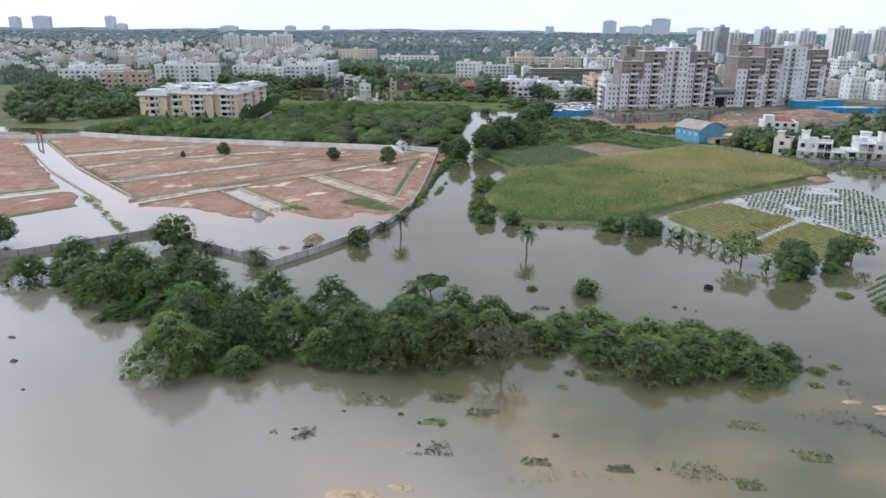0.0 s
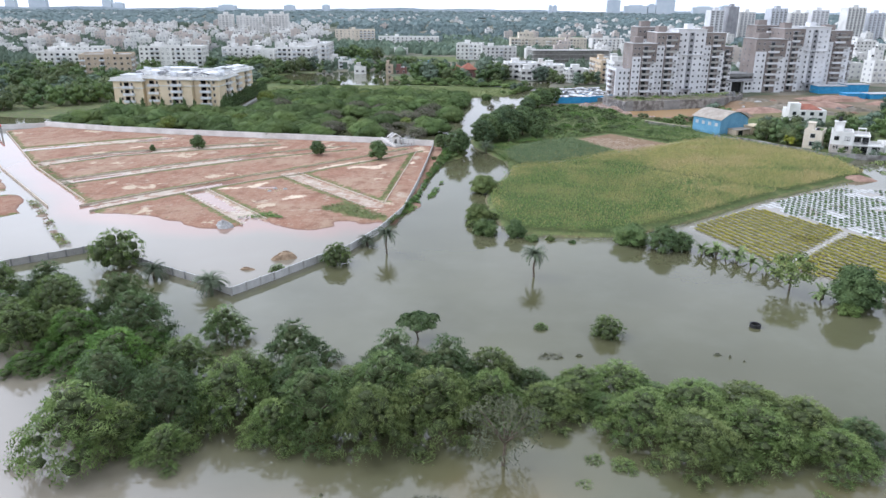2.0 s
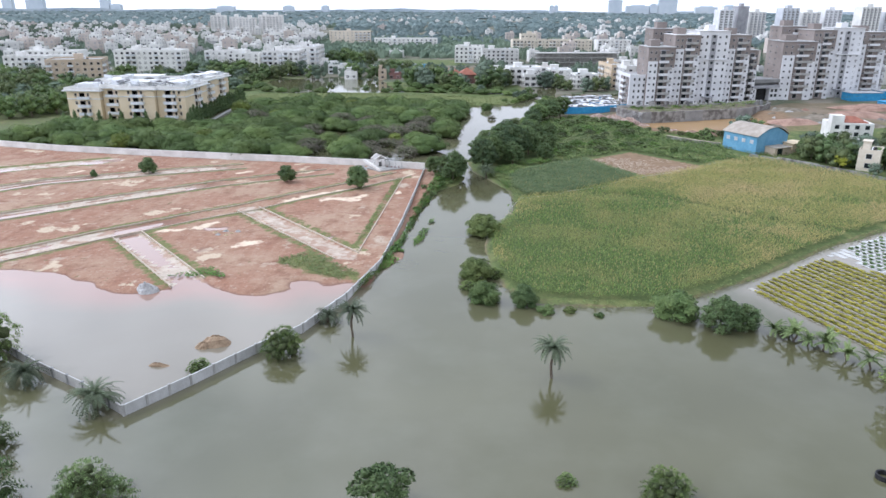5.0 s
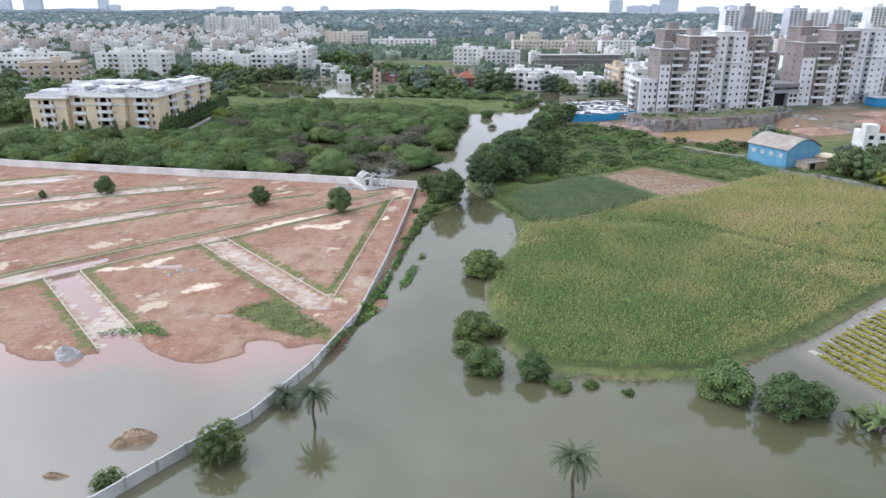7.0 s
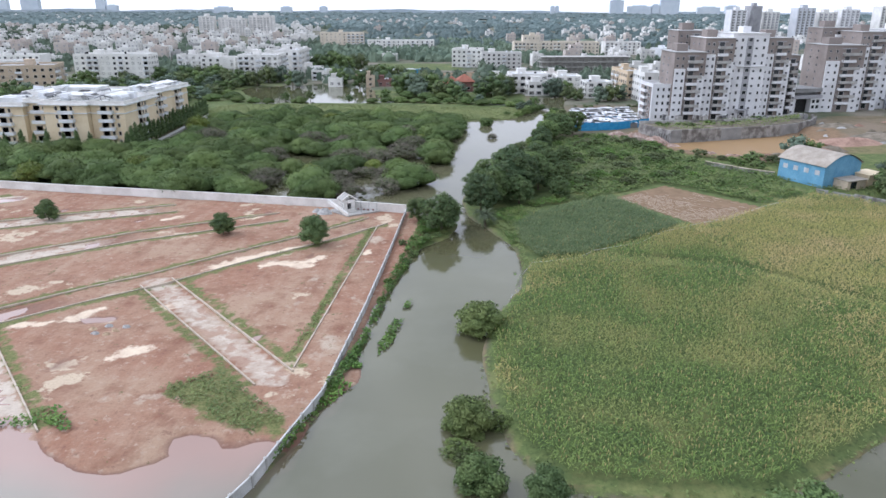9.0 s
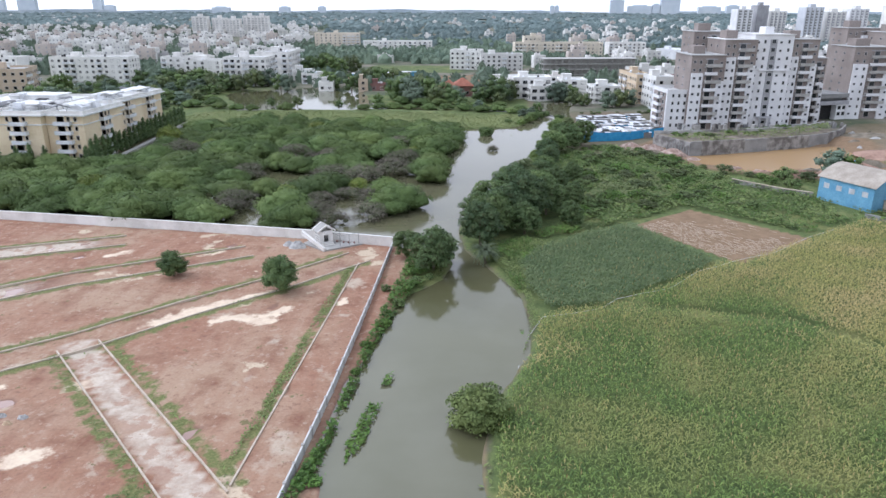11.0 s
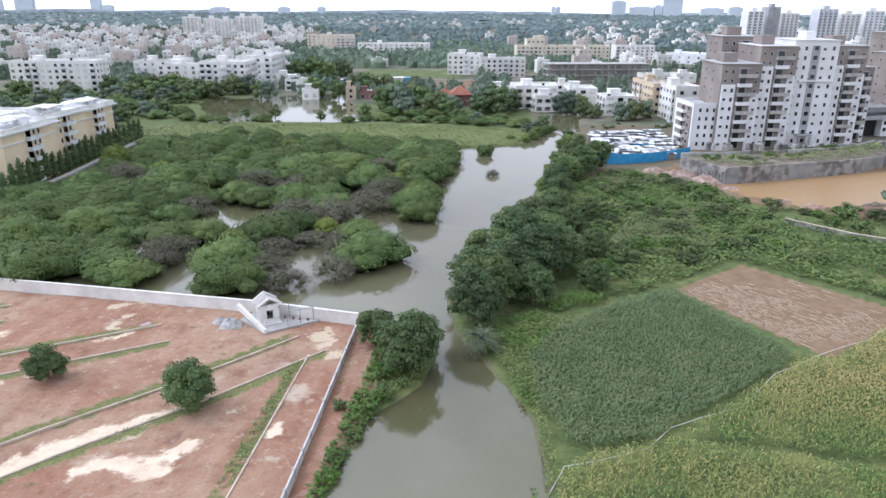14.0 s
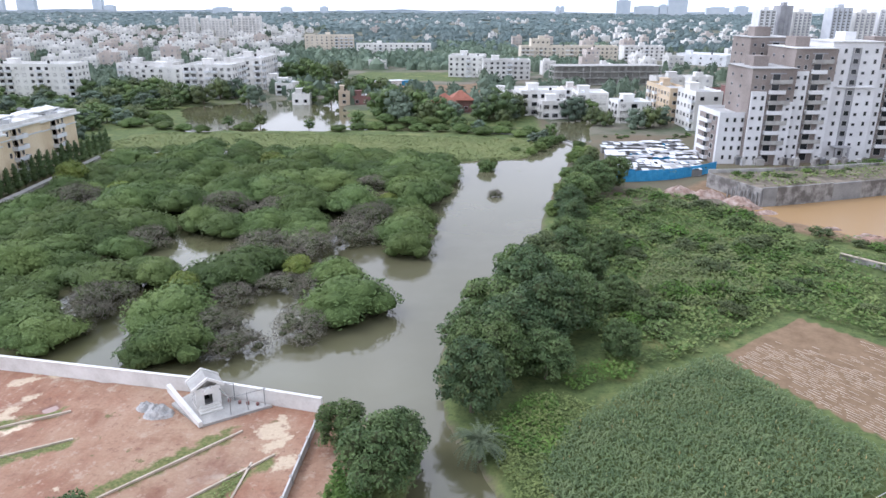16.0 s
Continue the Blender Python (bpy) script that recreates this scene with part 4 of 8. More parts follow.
for s in range(5):
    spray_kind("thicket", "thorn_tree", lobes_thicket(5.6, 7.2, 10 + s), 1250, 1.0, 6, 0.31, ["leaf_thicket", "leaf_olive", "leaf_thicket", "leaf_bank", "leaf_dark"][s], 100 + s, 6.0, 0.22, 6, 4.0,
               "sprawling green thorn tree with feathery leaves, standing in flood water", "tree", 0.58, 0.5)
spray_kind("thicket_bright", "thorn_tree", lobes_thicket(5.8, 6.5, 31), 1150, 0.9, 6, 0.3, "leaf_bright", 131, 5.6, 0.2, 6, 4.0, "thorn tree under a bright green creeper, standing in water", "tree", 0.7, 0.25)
for s in range(7):
    puff_kind("scrubwood", "thorn_tree", lobes_umbrella(6.2, 5.4 - 0.12 * s, 150 + s), 1500, 0.4, "leaf_scrub", 150 + s, 4.0, 0.14, 8, 4.4, "low flat-topped green thorn tree rising out of flood water", "tree", 0.98, low=-0.15, reach=(0.88, 1.1), up=0.8, slim=0.28, rings=5, sides=8)
for s in range(2):
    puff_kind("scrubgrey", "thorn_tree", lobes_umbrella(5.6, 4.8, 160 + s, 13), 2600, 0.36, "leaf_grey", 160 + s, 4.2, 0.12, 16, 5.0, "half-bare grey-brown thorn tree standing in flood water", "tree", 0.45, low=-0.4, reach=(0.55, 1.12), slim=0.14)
puff_kind("scrublight", "thorn_tree", lobes_umbrella(4.2, 5.6, 164, 11), 1300, 0.3, "leaf_fresh", 164, 4.2, 0.14, 8, 3.6, "fresh yellow-green thorn tree rising out of flood water", "tree", 0.85, low=-0.2)
for s in range(4):
    puff_kind("broad", "broadleaf_tree", lobes_clumped(4.5, 9.4, 70 + s, 34, 0.08, 0.9, (0.22, 0.4)), 5200, 0.28, ["leaf_bank", "leaf_dark", "leaf_bank_olive", "leaf_bank_deep"][s], 170 + s, 8, 0.28, 6, 3.4, "dense dark green broadleaf tree on the creek bank", "tree", 0.66)
puff_kind("round", "round_tree", lobes_clumped(2.4, 4.9, 80, 22, 0.06, 0.9, (0.32, 0.48)), 3200, 0.2, "leaf_dark", 180, 4.4, 0.14, 5, 1.6, "small round dark green tree", "tree", 0.84)
for s in range(3):
    puff_kind("bush", "bush", lobes_clumped(2.6, 4.1, 185 + s, 20, 0.06, 0.9, (0.32, 0.5)), 2800, 0.22, ["leaf_thicket", "leaf_bank", "leaf_olive"][s], 185 + s, 3.2, 0.12, 6, 2.0, "rounded green bush standing in flood water", "bush", 0.84)
spray_kind("bush_bright", "bush", lobes_clumped(2.4, 4.0, 189, 20, 0.06, 0.9, (0.3, 0.48)), 800, 0.6, 6, 0.2, "leaf_thicket", 189, 3.2, 0.12, 6, 2.0, "green leafy bush standing in flood water", "bush", 0.7, 0.25)
for s, (tone, word) in enumerate((("leaf_bank", "green"), ("leaf_bright", "light green"), ("leaf_bank_olive", "olive green"))):
    puff_kind("shrub", "shrub", lobes_clumped(3.2, 3.3, 88 + s, 12, 0.05, 0.95, (0.26, 0.42)), 650, 0.34, tone, 187 + s, 2.8, 0.1, 4, 2.0, word + " shrub among rank weeds", "shrub", 0.75, rings=4, sides=7)
puff_kind("umbrella", "umbrella_tree", [(0, 0, 4.0, 1.6, 1.5, 0.6), (1.9, 0.3, 3.7, 1.2, 1.1, 0.5), (-2.0, -0.2, 3.6, 1.3, 1.2, 0.45), (0.4, 1.7, 3.7, 1.2, 1.0, 0.5), (-0.5, -1.6, 3.5, 1.3, 1.0, 0.4), (1.2, -1.3, 3.3, 1.0, 0.9, 0.35), (-1.3, 1.2, 3.9, 1.0, 0.9, 0.4)],
          2200, 0.26, "leaf_dark", 190, 4.2, 0.14, 7, 2.6, "flat umbrella-shaped dark green tree in flood water", "tree", 0.6)
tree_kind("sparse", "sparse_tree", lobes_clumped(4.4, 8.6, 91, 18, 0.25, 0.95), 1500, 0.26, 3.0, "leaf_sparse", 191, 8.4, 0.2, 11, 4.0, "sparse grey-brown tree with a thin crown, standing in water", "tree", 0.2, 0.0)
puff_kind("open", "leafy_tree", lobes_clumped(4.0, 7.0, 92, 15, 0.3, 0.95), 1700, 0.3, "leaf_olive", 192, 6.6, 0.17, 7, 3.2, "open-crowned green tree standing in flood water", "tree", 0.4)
for s in range(4):
    puff_kind("town", "tree", lobes_clumped(4.2, 7.2, 95 + s, 9, 0.0, 0.95, (0.36, 0.52)), 420, 0.5, ["leaf_woods_hazed", "leaf_bank", "leaf_dark", "leaf_bank_olive"][s], 195 + s, 6.5, 0.22, 4, 2.4, "dark green tree among the town's houses", "tree", 0.85, rings=4, sides=7)
puff_kind("column", "column_tree", [(0, 0, 1.6, 1.25, 1.25, 1.5), (0.1, 0, 3.2, 1.05, 1.05, 1.5), (0, 0.1, 4.7, 0.75, 0.75, 1.3), (0.1, 0, 5.8, 0.45, 0.45, 1.1)], 420, 0.36, "leaf_dark", 201, 5, 0.12, 3, 0.8, "narrow dark green tree in a clipped row", "tree", 0.85)
puff_kind("yellow", "flowering_bush", lobes_clumped(2.4, 3.8, 99, 10, 0.1, 0.9), 900, 0.28, "leaf_yellow", 199, 3.2, 0.12, 5, 1.6, "bush covered in yellow blossom", "bush")


def frond_ring(n, length, droop, z, seed, mat_name, width=0.5):
    """One palm crown: arched fronds with leaflets on both sides."""
    q = random.Random(seed)
    bu = Build()
    for i in range(n):
        a = 2 * math.pi * i / n + q.uniform(-0.15, 0.15)
        el = q.uniform(-0.35, 1.25)
        ln = length * q.uniform(0.8, 1.1)
        p, ang, pts = Vector((0, 0, z)), el, []
        for k in range(7):
            pts.append(p.copy())
            p += Vector((math.cos(a) * math.cos(ang), math.sin(a) * math.cos(ang), math.sin(ang))) * (ln / 6)
            ang -= droop * q.uniform(0.8, 1.2)
        bu.tube([tuple(x) for x in pts], [0.045, 0.04, 0.035, 0.03, 0.025, 0.02, 0.01], 3)
        for k in range(1, 7):
            side = Vector((-math.sin(a), math.cos(a), 0))
            fwd = (pts[k] - pts[k - 1]).normalized()
            for sg in (-1, 1):
                for j in (0.0, 0.5):
                    o = pts[k - 1].lerp(pts[k], j)
                    w = width * (1.1 - 0.11 * k)
                    tip = o + side * sg * w + fwd * w * 0.7 - Vector((0, 0, 0.18 * w))
                    bu.face([o - fwd * 0.07, tip, o + fwd * 0.1], 0)
    return bu.mesh("fronds", [mat_name])


def palm_kind(key, height, length, n, seed, label, r0=0.17, droop=0.26, wide=0.5, leaf="leaf_palm"):
    q = random.Random(seed)
    bu = Build()
    k = 9
    pts = [(0.02 * i * math.sin(i), 0.03 * i, -0.8 + (height + 0.8) * i / k) for i in range(k + 1)]
    bu.tube(pts, [r0 * (1.15 if i % 2 else 0.95) for i in range(k + 1)], 8)
    KINDS.setdefault(key, []).append(("date_palm", frond_ring(n, length, droop, height, seed, leaf, wide), bu.mesh("trunk", ["bark"]), label, "palm"))


palm_kind("palm_tall", 4.9, 3.0, 64, 301, "slender date palm standing in flood water")
palm_kind("palm_low", 2.2, 3.3, 70, 302, "dense low date palm beside the boundary wall", 0.25)
palm_kind("banana", 1.5, 1.7, 16, 303, "young light green banana plant standing in water", 0.1, 0.16, 0.42, "leaf_banana")


def plant_palm(key, x, y, scale=1.0, turn=0.0):
    name, crown, trunk, label, category = KINDS[key][0]
    e = new(name)
    e.matrix_world = pose(x, y, max(-0.5, float(plan_height(np.array([x]), np.array([y]))[0])), 0, 0, turn) @ Matrix.Diagonal((scale, scale, scale, 1))
    tagged(e, label, category)
    part("trunk", trunk, e)
    part("fronds", crown, e, "arching grey-green palm fronds")


plant_palm("palm_low", -54.2, 131.2, 0.95, 20)
plant_palm("palm_low", -42.3, 126.0, 1.08, 70)
plant_palm("palm_low", -20.2, 151.2, 0.75, 10)
plant_palm("palm_tall", -15.8, 146.6, 0.95, 40)
plant_palm("palm_tall", 11.4, 136.3, 0.98, 0)
plant_palm("palm_low", 3.9, 245.6, 1.0, 30)
for x, y, s in ((44.5, 150.5, 1.2), (46.5, 148.6, 1.35), (48.2, 147.5, 1.1), (49.8, 146.0, 1.3), (51.5, 143.5, 1.15), (53.2, 141.2, 1.3), (54.6, 139.0, 1.0), (50.8, 147.8, 1.2), (57.2, 128.6, 1.3), (47.3, 150.8, 1.1)):
    plant_palm("banana", x, y, s, x * 37 % 360)

# single trees and bushes of the flooded land
plant("bush_bright", -62.8, 136.0, 1.55, 10, stretch=1.2)
plant("bush_bright", -24.2, 140.6, 0.98, 60, stretch=1.15)
plant("bush", 3.0, 194.6, 1.15, 15, stretch=0.95)
plant("bush", 1.6, 170.3, 0.95, 0)
plant("bush_bright", 0.6, 166.0, 0.7, 90, stretch=0.6)
plant("bush", 3.0, 160.6, 0.88, 200)
plant("bush_bright", 4.6, 171.0, 0.6, 200, stretch=0.8)
plant("round", 9.4, 159.2, 0.75, 0, stretch=1.05)
plant("bush", 12.5, 156.8, 0.5, 30, stretch=0.8)
plant("bush", 16.3, 157.3, 0.33, 30)
plant("bush", 20.6, 155.8, 0.28, 30)
plant("bush", 32.3, 156.2, 1.15, 40, stretch=0.9)
plant("broad", 37.6, 152.6, 0.62, 40, stretch=1.0, which=1)
plant("broad", 41.3, 153.3, 0.5, 140, stretch=0.9, which=1)
plant("bush_bright", 46.5, 151.8, 0.4, 10)
plant("open", 54.0, 133.0, 1.0, 10)
plant("round", 61.3, 126.2, 1.45, 10)
plant("bush", 59.4, 124.0, 0.6, 10)
plant("open", 77, 136, 0.9, 80)
plant("round", 73.5, 134.5, 0.95, 30, stretch=1.2)
plant("bush", 69.6, 129.0, 0.6, 99)
plant("bush", 66.0, 116.0, 0.5, 99, stretch=0.6)
plant("bush_bright", 70.5, 110.5, 0.8, 99, stretch=0.6)
plant("bush", 57.6, 130.4, 0.3, 0, stretch=0.9)
plant("bush_bright", 20.4, 114.0, 0.86, 77, stretch=1.0)
plant("umbrella", -6.7, 110.8, 1.0, 20)
plant("bush_bright", 11.0, 115.8, 0.42, 50, stretch=0.8)
plant("bush_bright", -34.0, 136.0, 0.55, 50, stretch=0.9)
plant("round", -90.0, 244.2, 0.86, 0)
plant("round", -48.7, 235.6, 0.85, 40)
plant("round", -29.0, 230.4, 1.1, 80)
plant("round", -103.0, 239.0, 0.33, 0, stretch=1.2)
plant("broad", -10.3, 246.8, 0.55, 40, which=0)
plant("broad", -5.2, 240.6, 0.85, 10, which=1)
plant("broad", -4.0, 245.0, 0.6, 100, which=1)
plant("broad", -100, 133.5, 0.85, 0, which=0)

# the near thicket
THICKET = [(-74, 119, 1.0), (-67, 121.5, 0.85), (-80, 113, 0.8), (-60, 113, 1.05), (-52, 116, 0.95), (-61, 104.5, 0.95), (-46, 108, 1.0), (-53, 105, 0.9), (-44, 98, 0.95), (-41, 90, 1.1),
           (-40.5, 82, 1.12), (-33, 88, 1.05), (-35, 97, 0.9), (-27, 90, 1.0), (-34, 109, 0.72), (-22, 101, 0.95), (-26, 94.5, 0.85), (-19, 93, 0.95), (-16, 87.5, 1.05), (-20.5, 85.5, 0.7),
           (-9, 92, 1.0), (-9, 98.5, 0.95), (-10, 86, 0.95), (-3, 89, 1.05), (-2, 97, 0.95), (3, 91.5, 0.85), (3.5, 98, 0.8), (10, 92.5, 0.8), (13, 95, 0.7), (19, 97.5, 0.85),
           (20, 90, 0.95), (26, 92.5, 0.95), (25, 85.5, 1.0), (31.5, 87.5, 1.0), (33, 93.5, 0.85), (38, 90, 0.85), (39, 85, 0.8), (43.5, 88.5, 0.62), (14.5, 99, 0.6), (8.5, 98, 0.6)]
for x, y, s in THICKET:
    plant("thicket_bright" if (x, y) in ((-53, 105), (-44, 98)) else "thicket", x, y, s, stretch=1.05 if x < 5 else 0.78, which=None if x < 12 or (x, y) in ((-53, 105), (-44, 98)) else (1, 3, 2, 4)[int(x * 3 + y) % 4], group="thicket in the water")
for x, y, s, k in ((-50.5, 101, 0.8, 0.75), (-43.5, 104.5, 0.75, 0.8), (-56.5, 99.5, 0.6, 0.7)):
    plant("thicket_bright", x, y, s, stretch=k, wide=1.3, group="thicket in the water")
for x, y, s in ((-66, 110, 0.85), (-71, 113.5, 0.8), (-57, 108.5, 0.8), (-37, 84, 0.75), (-31, 82, 0.6), (22.5, 95.5, 0.7), (29, 97, 0.62), (28.5, 84, 0.6), (35.5, 88, 0.7), (40, 92.5, 0.55), (36, 96.5, 0.5), (44, 91, 0.42), (17, 93, 0.6), (-13.5, 95, 0.7), (0, 93.5, 0.7)):
    plant("thicket", x, y, s, stretch=0.62 if x > 5 else 0.9, which=(1, 3)[int(y) % 2] if x > 5 else None, wide=1.2, group="thicket in the water")
plant("sparse", 4.4, 82.6, 0.95, 0)
for x, y, s in ((48, 86.5, 0.6), (51, 88, 0.5), (14, 84, 0.5), (12.5, 80.0, 0.45), (17, 83, 0.6), (46, 82.5, 0.5), (42, 80.5, 0.4), (-20, 81, 0.28), (-6, 80.5, 0.35), (0, 84.5, 0.4), (35.5, 79.5, 0.45), (50, 83.5, 0.45)):
    plant("bush_bright", x, y, s, stretch=0.45)

# flooded thorn scrub behind the white wall
SCRUB = [(-16, 299), (-12, 276), (-24, 262), (-36, 260), (-62, 263.5), (-100, 269), (-166, 285), (-166, 306), (-105, 318), (-103, 345), (-107, 392), (-70, 400), (-30, 392), (-5, 382), (-3, 332), (-9, 308)]
GAPS = [[(-33, 279.5), (-24, 284), (-20, 281), (-29, 275)], [(-44.4, 262), (-48, 276), (-45, 279), (-42.5, 268)], [(-54, 306), (-53, 312), (-43, 313), (-41, 299), (-46, 296)], [(-38, 351), (-20, 351), (-21, 341), (-31, 342)], [(-24, 307), (-16, 308), (-15, 298), (-20, 300)],
        [(-46, 362), (-43, 366), (-41, 353)], [(-70, 322), (-60, 326), (-60, 321)]]
spots = []
for _ in range(6000):
    x, y = rng.uniform(-168, -2), rng.uniform(262, 400)
    if inside(np.array([x]), np.array([y]), SCRUB)[0] < 3.0 or any(inside(np.array([x]), np.array([y]), g)[0] > -3.6 for g in GAPS):
        continue
    if all(math.hypot((x - a) / 1.35, y - c) > 4.1 + 2.5 * rng.uniform() for a, c in spots):
        spots.append((x, y))
for x, y in spots:
    g = soft_noise(np.array([x]), np.array([y]), 22, 77)[0]
    grey = g > 0.86 or (-60 < x < -8 and 270 < y < 325 and rng.uniform() < 0.22)
    kind = "scrubgrey" if grey and rng.uniform() < 0.75 else "scrublight" if rng.uniform() < 0.06 else "scrubwood"
    plant(kind, x, y, rng.uniform(0.66, 1.22), rng.uniform(0, 360), stretch=rng.uniform(0.85, 1.2), group="flooded thorn scrub", wide=rng.uniform(1.0, 1.3))

for x, y, s in ((-35.5, 266, 0.95), (-19.5, 291, 0.85), (-9.6, 307, 0.85)):
    plant("scrubgrey" if s < 0.62 else "scrubwood", x, y, s, 10, stretch=1.2, which=1 if s < 0.62 else 0, group="flooded thorn scrub")

# woods west of the cream flats
for _ in range(170):
    x, y = rng.uniform(-300, -168), rng.uniform(300, 520)
    if (-252 < x < -214 and 452 < y) or (x > -176 and y > 310) or x < -0.68 * y or y > 470 and x > -230:
        continue
    plant("town", x, y, rng.uniform(0.9, 1.3), group="woods")
for _ in range(120):
    x, y = rng.uniform(-222, -108), rng.uniform(398, 515)
    if inside(np.array([x]), np.array([y]), MEADOW)[0] > -3 or inside(np.array([x]), np.array([y]), FLOODS[0])[0] > -5 or (x > -124 and y < 480) or (x < -180 and y > 500) or (x < -200 and y > 445):
        continue
    plant("town", x, y, rng.uniform(0.8, 1.2), stretch=0.8, group="woods")

# the right bank
for x, y, s, w in ((2.2, 254, 0.95, 0), (4.2, 260.5, 1.05, 0), (2.0, 266, 1.0, 1), (7.0, 268, 1.15, 2), (4.5, 275, 1.05, 0), (11, 262, 0.8, 1), (12, 271, 1.1, 0), (9.5, 281, 1.1, 2), (16.5, 276, 0.95, 1),
                   (14.5, 285, 1.05, 0), (12.5, 293, 0.95, 2), (19.5, 292, 0.9, 1), (8.5, 289, 0.85, 0), (17.8, 303, 0.8, 1), (21, 268, 0.6, 1), (23, 283, 0.7, 1), (19, 313, 0.75, 0), (21, 322, 0.75, 2), (21.5, 333, 0.8, 0),
                   (26, 306, 0.6, 1), (25, 343, 0.95, 0), (30, 351, 1.05, 2), (35, 357, 0.95, 0), (28, 360, 0.8, 1), (33, 366, 0.7, 2), (31, 376, 0.6, 0), (34, 386, 0.55, 2)):
    plant("broad", x + 0.8, y, s * 0.9, which=(w, 3, w, 1)[int(x * 7 + y * 3) % 4], stretch=(0.9, 1.08, 1.0)[int(x * 5 + y) % 3], group="trees on the creek bank")
for _ in range(300):
    x, y = rng.uniform(18, 66), rng.uniform(272, 352)
    if inside(np.array([x]), np.array([y]), [(22, 272), (34, 272), (49, 285), (72, 268), (80, 292), (66, 318), (62, 340), (44, 360), (26, 345), (18, 310)])[0] < 1.5:
        continue
    k = soft_noise(np.array([x]), np.array([y]), 14, 88)[0]
    plant("shrub", x, y, rng.uniform(0.28, 0.55) if k < 0.6 else rng.uniform(0.5, 0.9), stretch=0.8, group="scrub beside the fields")
    if sum(1 for o in bpy.data.objects if o.get("group") == "scrub beside the fields") > 95:
        break
for x, y, s in ((4.8, 378, 0.85), (6.5, 388, 0.5)):
    plant("bush", x, y, s)
plant("scrubgrey", 7.0, 350, 0.4, 20, stretch=1.2, which=0)
plant("bush_bright", 0.3, 326, 0.3, 80, stretch=0.6)
plant("bush", 14.0, 378, 0.25, 120, stretch=0.7)
for x, y, s in ((-112, 436, 0.9), (-104, 434, 0.8), (-96, 430, 0.7), (-84, 441, 0.9), (-78, 437, 0.8), (-66, 444, 0.8), (-58, 438, 0.9), (-48, 436, 0.75), (-42, 441, 0.8), (-36, 446, 0.9), (-28, 440, 0.7), (-20, 444, 0.9), (-12, 438, 0.8), (-4, 436, 0.9), (4, 433, 0.9), (10, 436, 0.8), (16, 430, 0.7), (20, 436, 0.7),
                (-16, 452, 0.9), (-6, 450, 0.9), (2, 448, 0.8), (12, 446, 0.8), (-24, 452, 1.0), (-34, 456, 1.0), (26, 422, 0.4), (22, 415, 0.4), (14, 404, 0.35), (-118, 446, 1.0), (-126, 440, 1.0), (-134, 448, 1.0), (-124, 456, 1.0)):
    if not (-112 < x < -44 and y < 456 and int(x * 3) % 4):
        plant("scrubwood", x, y, s * 0.8, stretch=0.85, group="bushes round the creek head")
for x, y, s in ((21.6, 407, 0.8), (24, 414, 0.9), (26.5, 419.5, 0.8), (30, 424, 0.7), (18.6, 401, 0.6), (34, 409, 0.7), (36, 403, 0.6)):
    plant("bush", x, y, s, stretch=0.85, group="bushes at the creek's end")
for i, (x, y) in enumerate([(22.8, 350.6), (26.0, 366.5), (30.3, 386.2), (32.7, 398.5), (19.6, 333.5)]):
    plant("bush", x, y, 0.75 + 0.1 * (i % 3), stretch=0.9, group="bushes along the creek's bank")
MUD_SCRUB = [(44, 428), (58, 424), (78, 428), (84, 440), (66, 446), (48, 442)]
for k in range(26):
    x, y = rng.uniform(44, 84), rng.uniform(424, 446)
    if inside(np.array([x]), np.array([y]), MUD_SCRUB)[0] > 0.5:
        plant("shrub", x, y, rng.uniform(0.15, 0.4), stretch=0.6, group="low scrub on the mud by the creek's head")
root = thing("causeway", label="low grey concrete causeway across the head of the creek", category="causeway", kind="structure")
part("deck", ribbon([(6, 434), (18, 431), (29, 427), (33, 418), (35, 408)], 1.6, -0.6, 0.42).mesh("deck", ["concrete"]), root)
part("edge", ribbon([(6.4, 435), (18.4, 432), (29.8, 427.6), (33.8, 418)], 0.3, 0.42, 0.85).mesh("edge", ["concrete_dark"]), root)
for _ in range(34):
    x, y = rng.uniform(56, 98), rng.uniform(296, 332)
    if inside(np.array([x]), np.array([y]), [(58, 326), (62, 316), (84, 296), (98, 300), (96, 314), (72, 324), (64, 334)])[0] > 0.5:
        plant("shrub", x, y, rng.uniform(0.35, 0.8), stretch=0.85, group="scrub beside the pond")


# ---- crops and weeds ----
def points_in(poly, row_turn, row_step, step, jitter, seed, edge=0.3):
    r = np.random.default_rng(seed)
    xs, ys = [p[0] for p in poly], [p[1] for p in poly]
    cx, cy = (min(xs) + max(xs)) / 2, (min(ys) + max(ys)) / 2
    half = max(max(xs) - min(xs), max(ys) - min(ys)) * 0.75
    u, v = np.meshgrid(np.arange(-half, half, step), np.arange(-half, half, row_step))
    u, v = u.ravel() + r.uniform(-jitter, jitter, u.size), v.ravel() + r.uniform(-jitter, jitter, u.size) * 0.4
    c, s = math.cos(radians(row_turn)), math.sin(radians(row_turn))
    x, y = cx + u * c - v * s, cy + u * s + v * c
    keep = inside(x, y, poly) > edge
    return x[keep], y[keep], r


